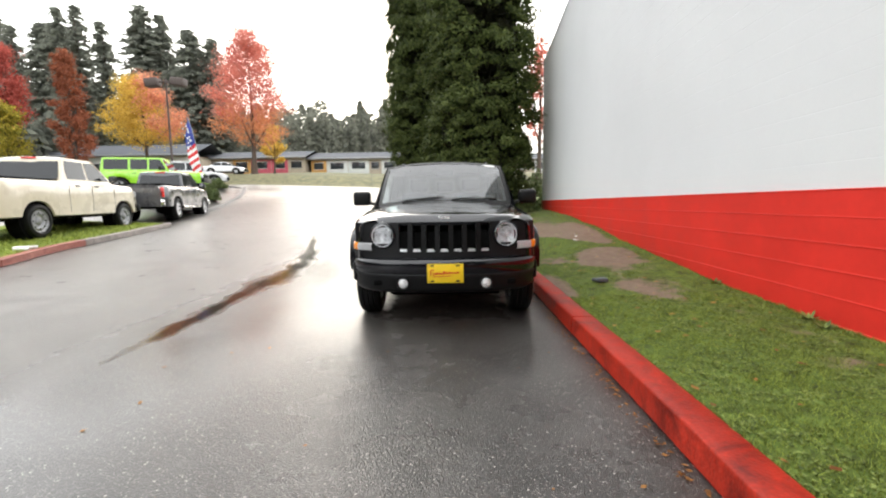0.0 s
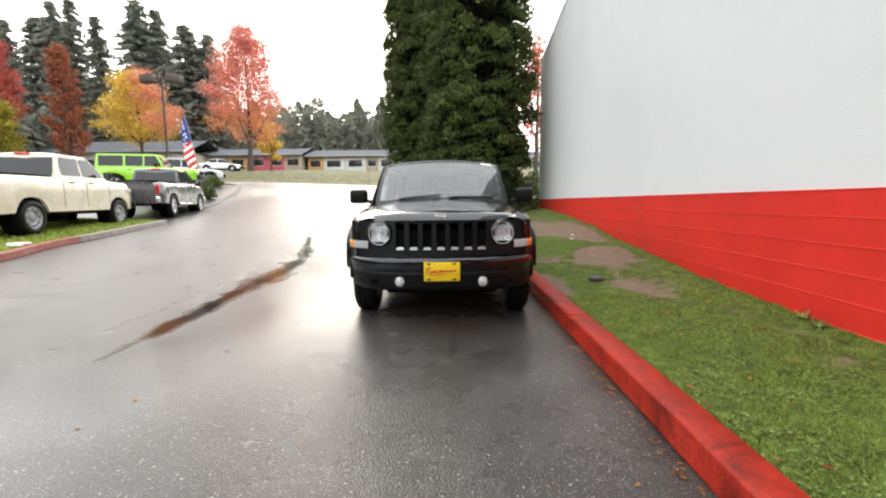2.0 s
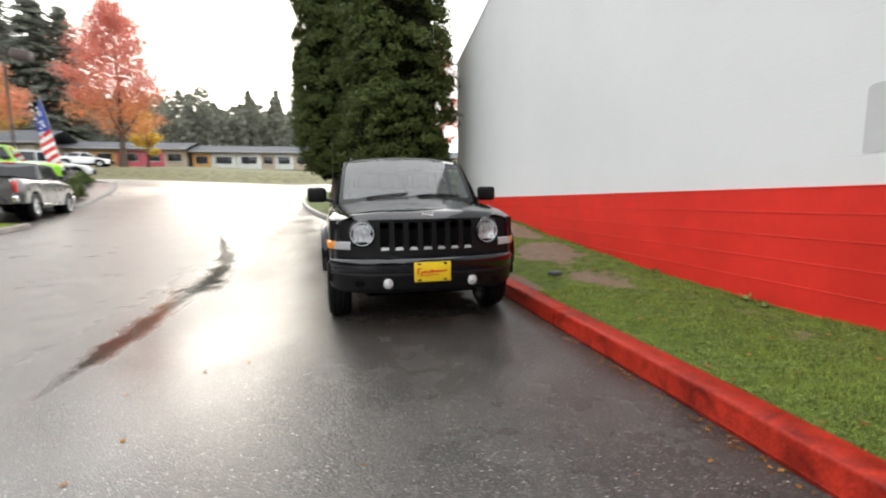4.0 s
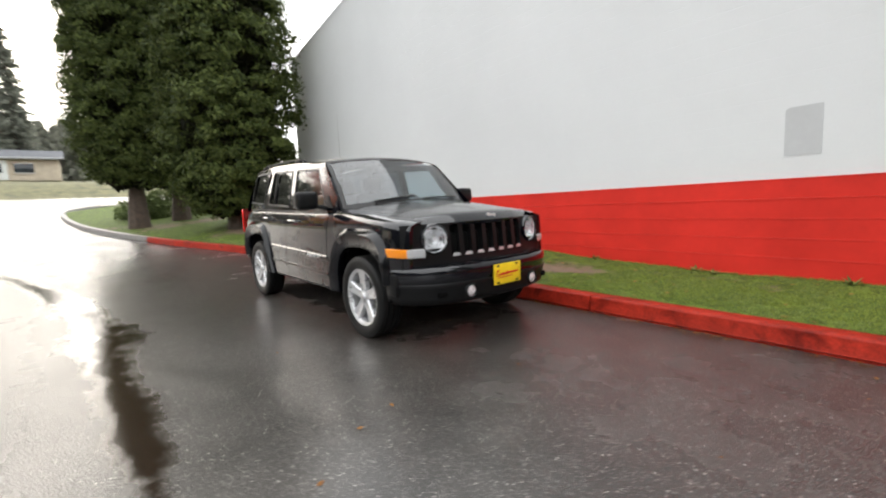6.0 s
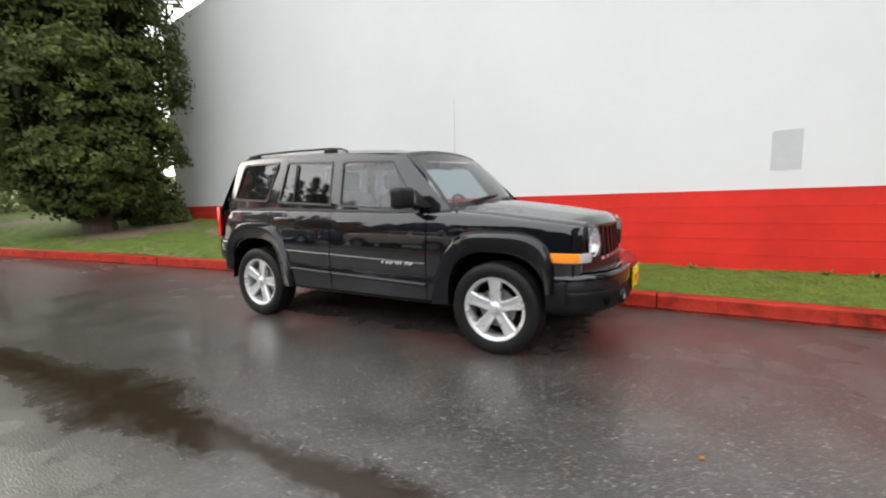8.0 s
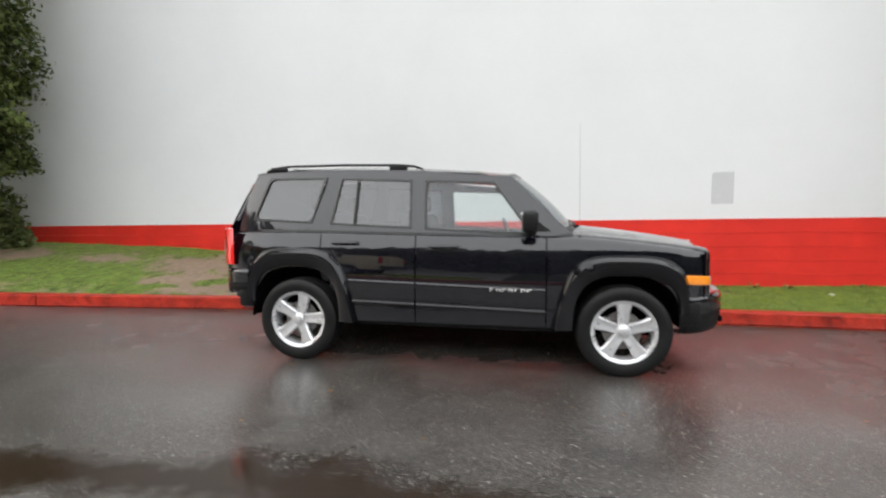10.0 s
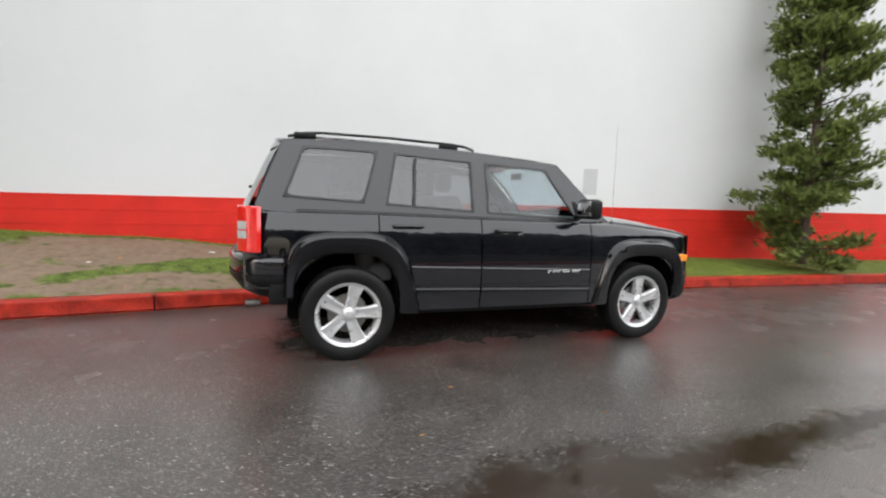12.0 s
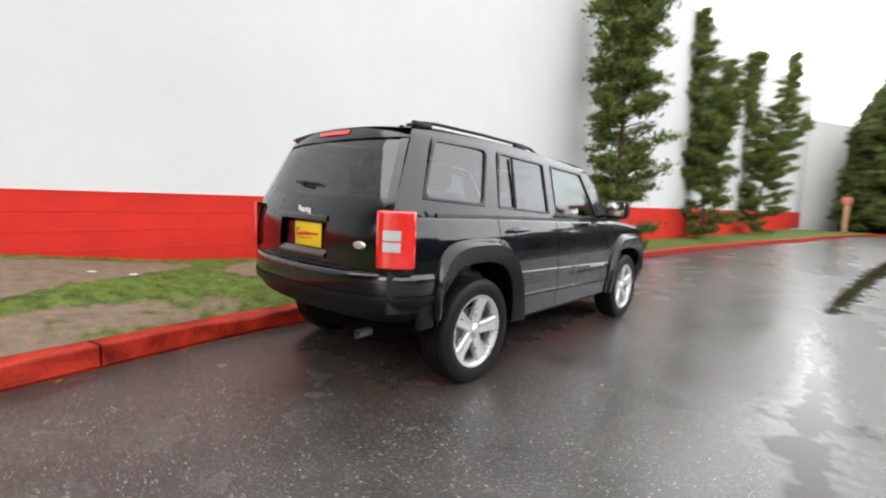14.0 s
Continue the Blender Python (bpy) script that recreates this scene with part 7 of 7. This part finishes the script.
RAM = dict(PICKUP, disc=False, chrome=True, ends=(-2.85, 2.66), half=0.97, wheel=0.39, axles=(-1.70, 1.72), rails=True, sill=0.46, cab_z=(1.26, 1.84), top=[(q, z - 0.15) for q, z in PICKUP["top"]])
vehicle("pickup_truck", "charcoal crew-cab pickup with chrome running board", (-11.8, 12.7, ground_z(-11.8, 12.7)), radians(13.5), RAM, vehicle_paint("charcoal_paint", (0.05, 0.05, 0.055)), PLASTIC)
JEEP = dict(category="car", ends=(-2.3, 2.25), half=0.86, wheel=0.40, axles=(-1.45, 1.48), sill=0.55, top=[(-2.3, 1.18), (0.72, 1.18), (0.8, 1.17), (2.1, 1.10), (2.2, 1.0)],
            cab=(-2.25, -2.18, 0.42, 0.76), cab_z=(1.18, 1.84), windows=((-2.1, -1.05), (-0.95, -0.2), (-0.12, 0.7)), handles=(-0.75, 0.05), seams=(-1.0, -0.15, 0.72), spare=True)
LIME = vehicle_paint("lime_green_paint", (0.28, 0.62, 0.02))
vehicle("green_off_roader", "lime green boxy off-roader with black roof", (-15.0, 17.1, ground_z(-15.0, 17.1)), radians(-74), JEEP, LIME, PLASTIC)
SEDAN = dict(category="car", ends=(-2.3, 2.3), half=0.88, wheel=0.33, axles=(-1.35, 1.4), sill=0.32, top=[(-2.3, 0.92), (-1.4, 0.98), (1.0, 0.93), (2.0, 0.80), (2.3, 0.66)],
             cab=(-1.55, -0.75, 0.25, 1.15), cab_z=(0.94, 1.42), windows=((-1.2, -0.25), (-0.18, 0.85)), handles=(-0.6, 0.2), seams=(-0.22, 0.85))
vehicle("white_car", "white saloon car parked by the bank", (-26.0, 46.3, ground_z(-26.0, 46.3)), radians(-80), SEDAN, vehicle_paint("white_paint", (0.75, 0.76, 0.78)), PLASTIC)
SUV2 = dict(SEDAN, top=[(-2.2, 1.05), (1.0, 1.02), (2.0, 0.92), (2.3, 0.75)], cab=(-2.15, -1.85, 0.25, 1.05), cab_z=(1.03, 1.66), wheel=0.36, sill=0.38)
vehicle("silver_car", "silver car behind the green off-roader", (-17.6, 24.5, ground_z(-17.6, 24.5)), radians(-60), SUV2, vehicle_paint("silver_paint", (0.52, 0.52, 0.52)), PLASTIC)


# ---- small things ----
def fallen_leaves():
    """Damp leaves along the kerb's foot and strewn on the lawn."""
    rng = np.random.default_rng(91)
    LEAF = leaf_mat("damp_fallen_leaves", (0.16, 0.06, 0.02), (0.50, 0.24, 0.07))
    vs = []
    def leaf(x, y, z, s):
        a = rng.uniform(0, 6.28)
        d, e = np.array((math.cos(a), math.sin(a), rng.uniform(-0.15, 0.15))) * s, np.array((-math.sin(a), math.cos(a), rng.uniform(-0.15, 0.15))) * s * 0.6
        c = np.array((x, y, z + 0.004 + abs(d[2])))
        vs.append([c - d, c + e - d * 0.1, c + d, c - e - d * 0.1])
    for _ in range(420):
        y = rng.uniform(-6, 4) if rng.random() < 0.8 else rng.uniform(-12, 8)
        leaf(kerb_line_x(y) - abs(rng.normal()) * 0.035 - 0.012, y, ground_z(0, y), rng.uniform(0.006, 0.020))
    for _ in range(60):
        x, y = rng.uniform(-2.2, 0.9), rng.uniform(-5.5, 5)
        leaf(x, y, 0, rng.uniform(0.008, 0.022))
    for _ in range(150):
        y = rng.uniform(-6, 6)
        x = rng.uniform(kerb_line_x(y) + 0.2, wall_x(y) - 0.05)
        leaf(x, y, lawn_z(x, y) + 0.025, rng.uniform(0.015, 0.035))
    single("fallen_leaves", quads("fallen_leaves", np.array(vs), LEAF), None, "small damp orange leaves along the kerb", "leaves", kind="stuff")


def weeds():
    """Leafy weeds against the wall's foot."""
    rng = np.random.default_rng(95)
    for k, (y, out) in enumerate(((-2.55, 0.08), (-2.75, 0.12), (-3.9, 0.1), (-4.3, 0.15), (-1.2, 0.06), (-5.2, 0.1))):
        x = wall_x(y) - out
        root = thing("weed", "small leafy green weed against the wall", "weed", Matrix.Translation((x, y, lawn_z(x, y))), "weeds")
        n = 26
        a = rng.uniform(0, 6.28, n)
        d = np.stack([np.cos(a), np.sin(a), rng.uniform(0.2, 0.9, n)], 1) * rng.uniform(0.03, 0.09, (n, 1))
        s = np.stack([-np.sin(a), np.cos(a), np.zeros(n)], 1) * 0.012
        part("leaves", quads("leaves", np.stack([d * 0.1, d * 0.6 + s, d, d * 0.6 - s], 1), WEED_LEAF), None, root)


def litter():
    bm = box((0.17, 0.10, 0.04), (0, 0, 0.02), 0.012)
    for v in bm.verts:
        v.co += Vector((0.012 * noise.noise(v.co * 20), 0.012 * noise.noise(v.co * 23 + Vector((3, 0, 0))), 0.01 * noise.noise(v.co * 17)))
    single("dark_rag", bm, mat("grey_rag", (0.09, 0.10, 0.11), 0.7), "crumpled dark grey rag on the lawn", "litter", Matrix.Translation((1.80, -0.85, lawn_z(1.8, -0.85) + 0.01)) @ Matrix.Rotation(0.5, 4, "Z"))
    for k, (x, y, s) in enumerate(((-8.85, 3.2, 0.16), (2.55, 2.75, 0.028), (2.45, 2.45, 0.03), (2.2, -4.55, 0.025), (1.9, 3.9, 0.018))):
        b2 = box((2.0 * s, 1.3 * s, 0.4 * s), (0, 0, 0.2 * s), 0.1 * s)
        for v in b2.verts:
            v.co += Vector((0.3 * s * noise.noise(v.co * 14), 0.3 * s * noise.noise(v.co * 11 + Vector((5, 0, 0))), 0.2 * s * noise.noise(v.co * 16)))
        z = ground_z(x, y) + 0.14 if x < 0 else lawn_z(x, y) + 0.005
        single("paper_scrap", b2, PAPER, "crumpled white paper scrap lying on grass", "litter", Matrix.Translation((x, y, z)) @ Matrix.Rotation(k, 4, "Z"), group="paper scraps")


fallen_leaves()
weeds()
litter()
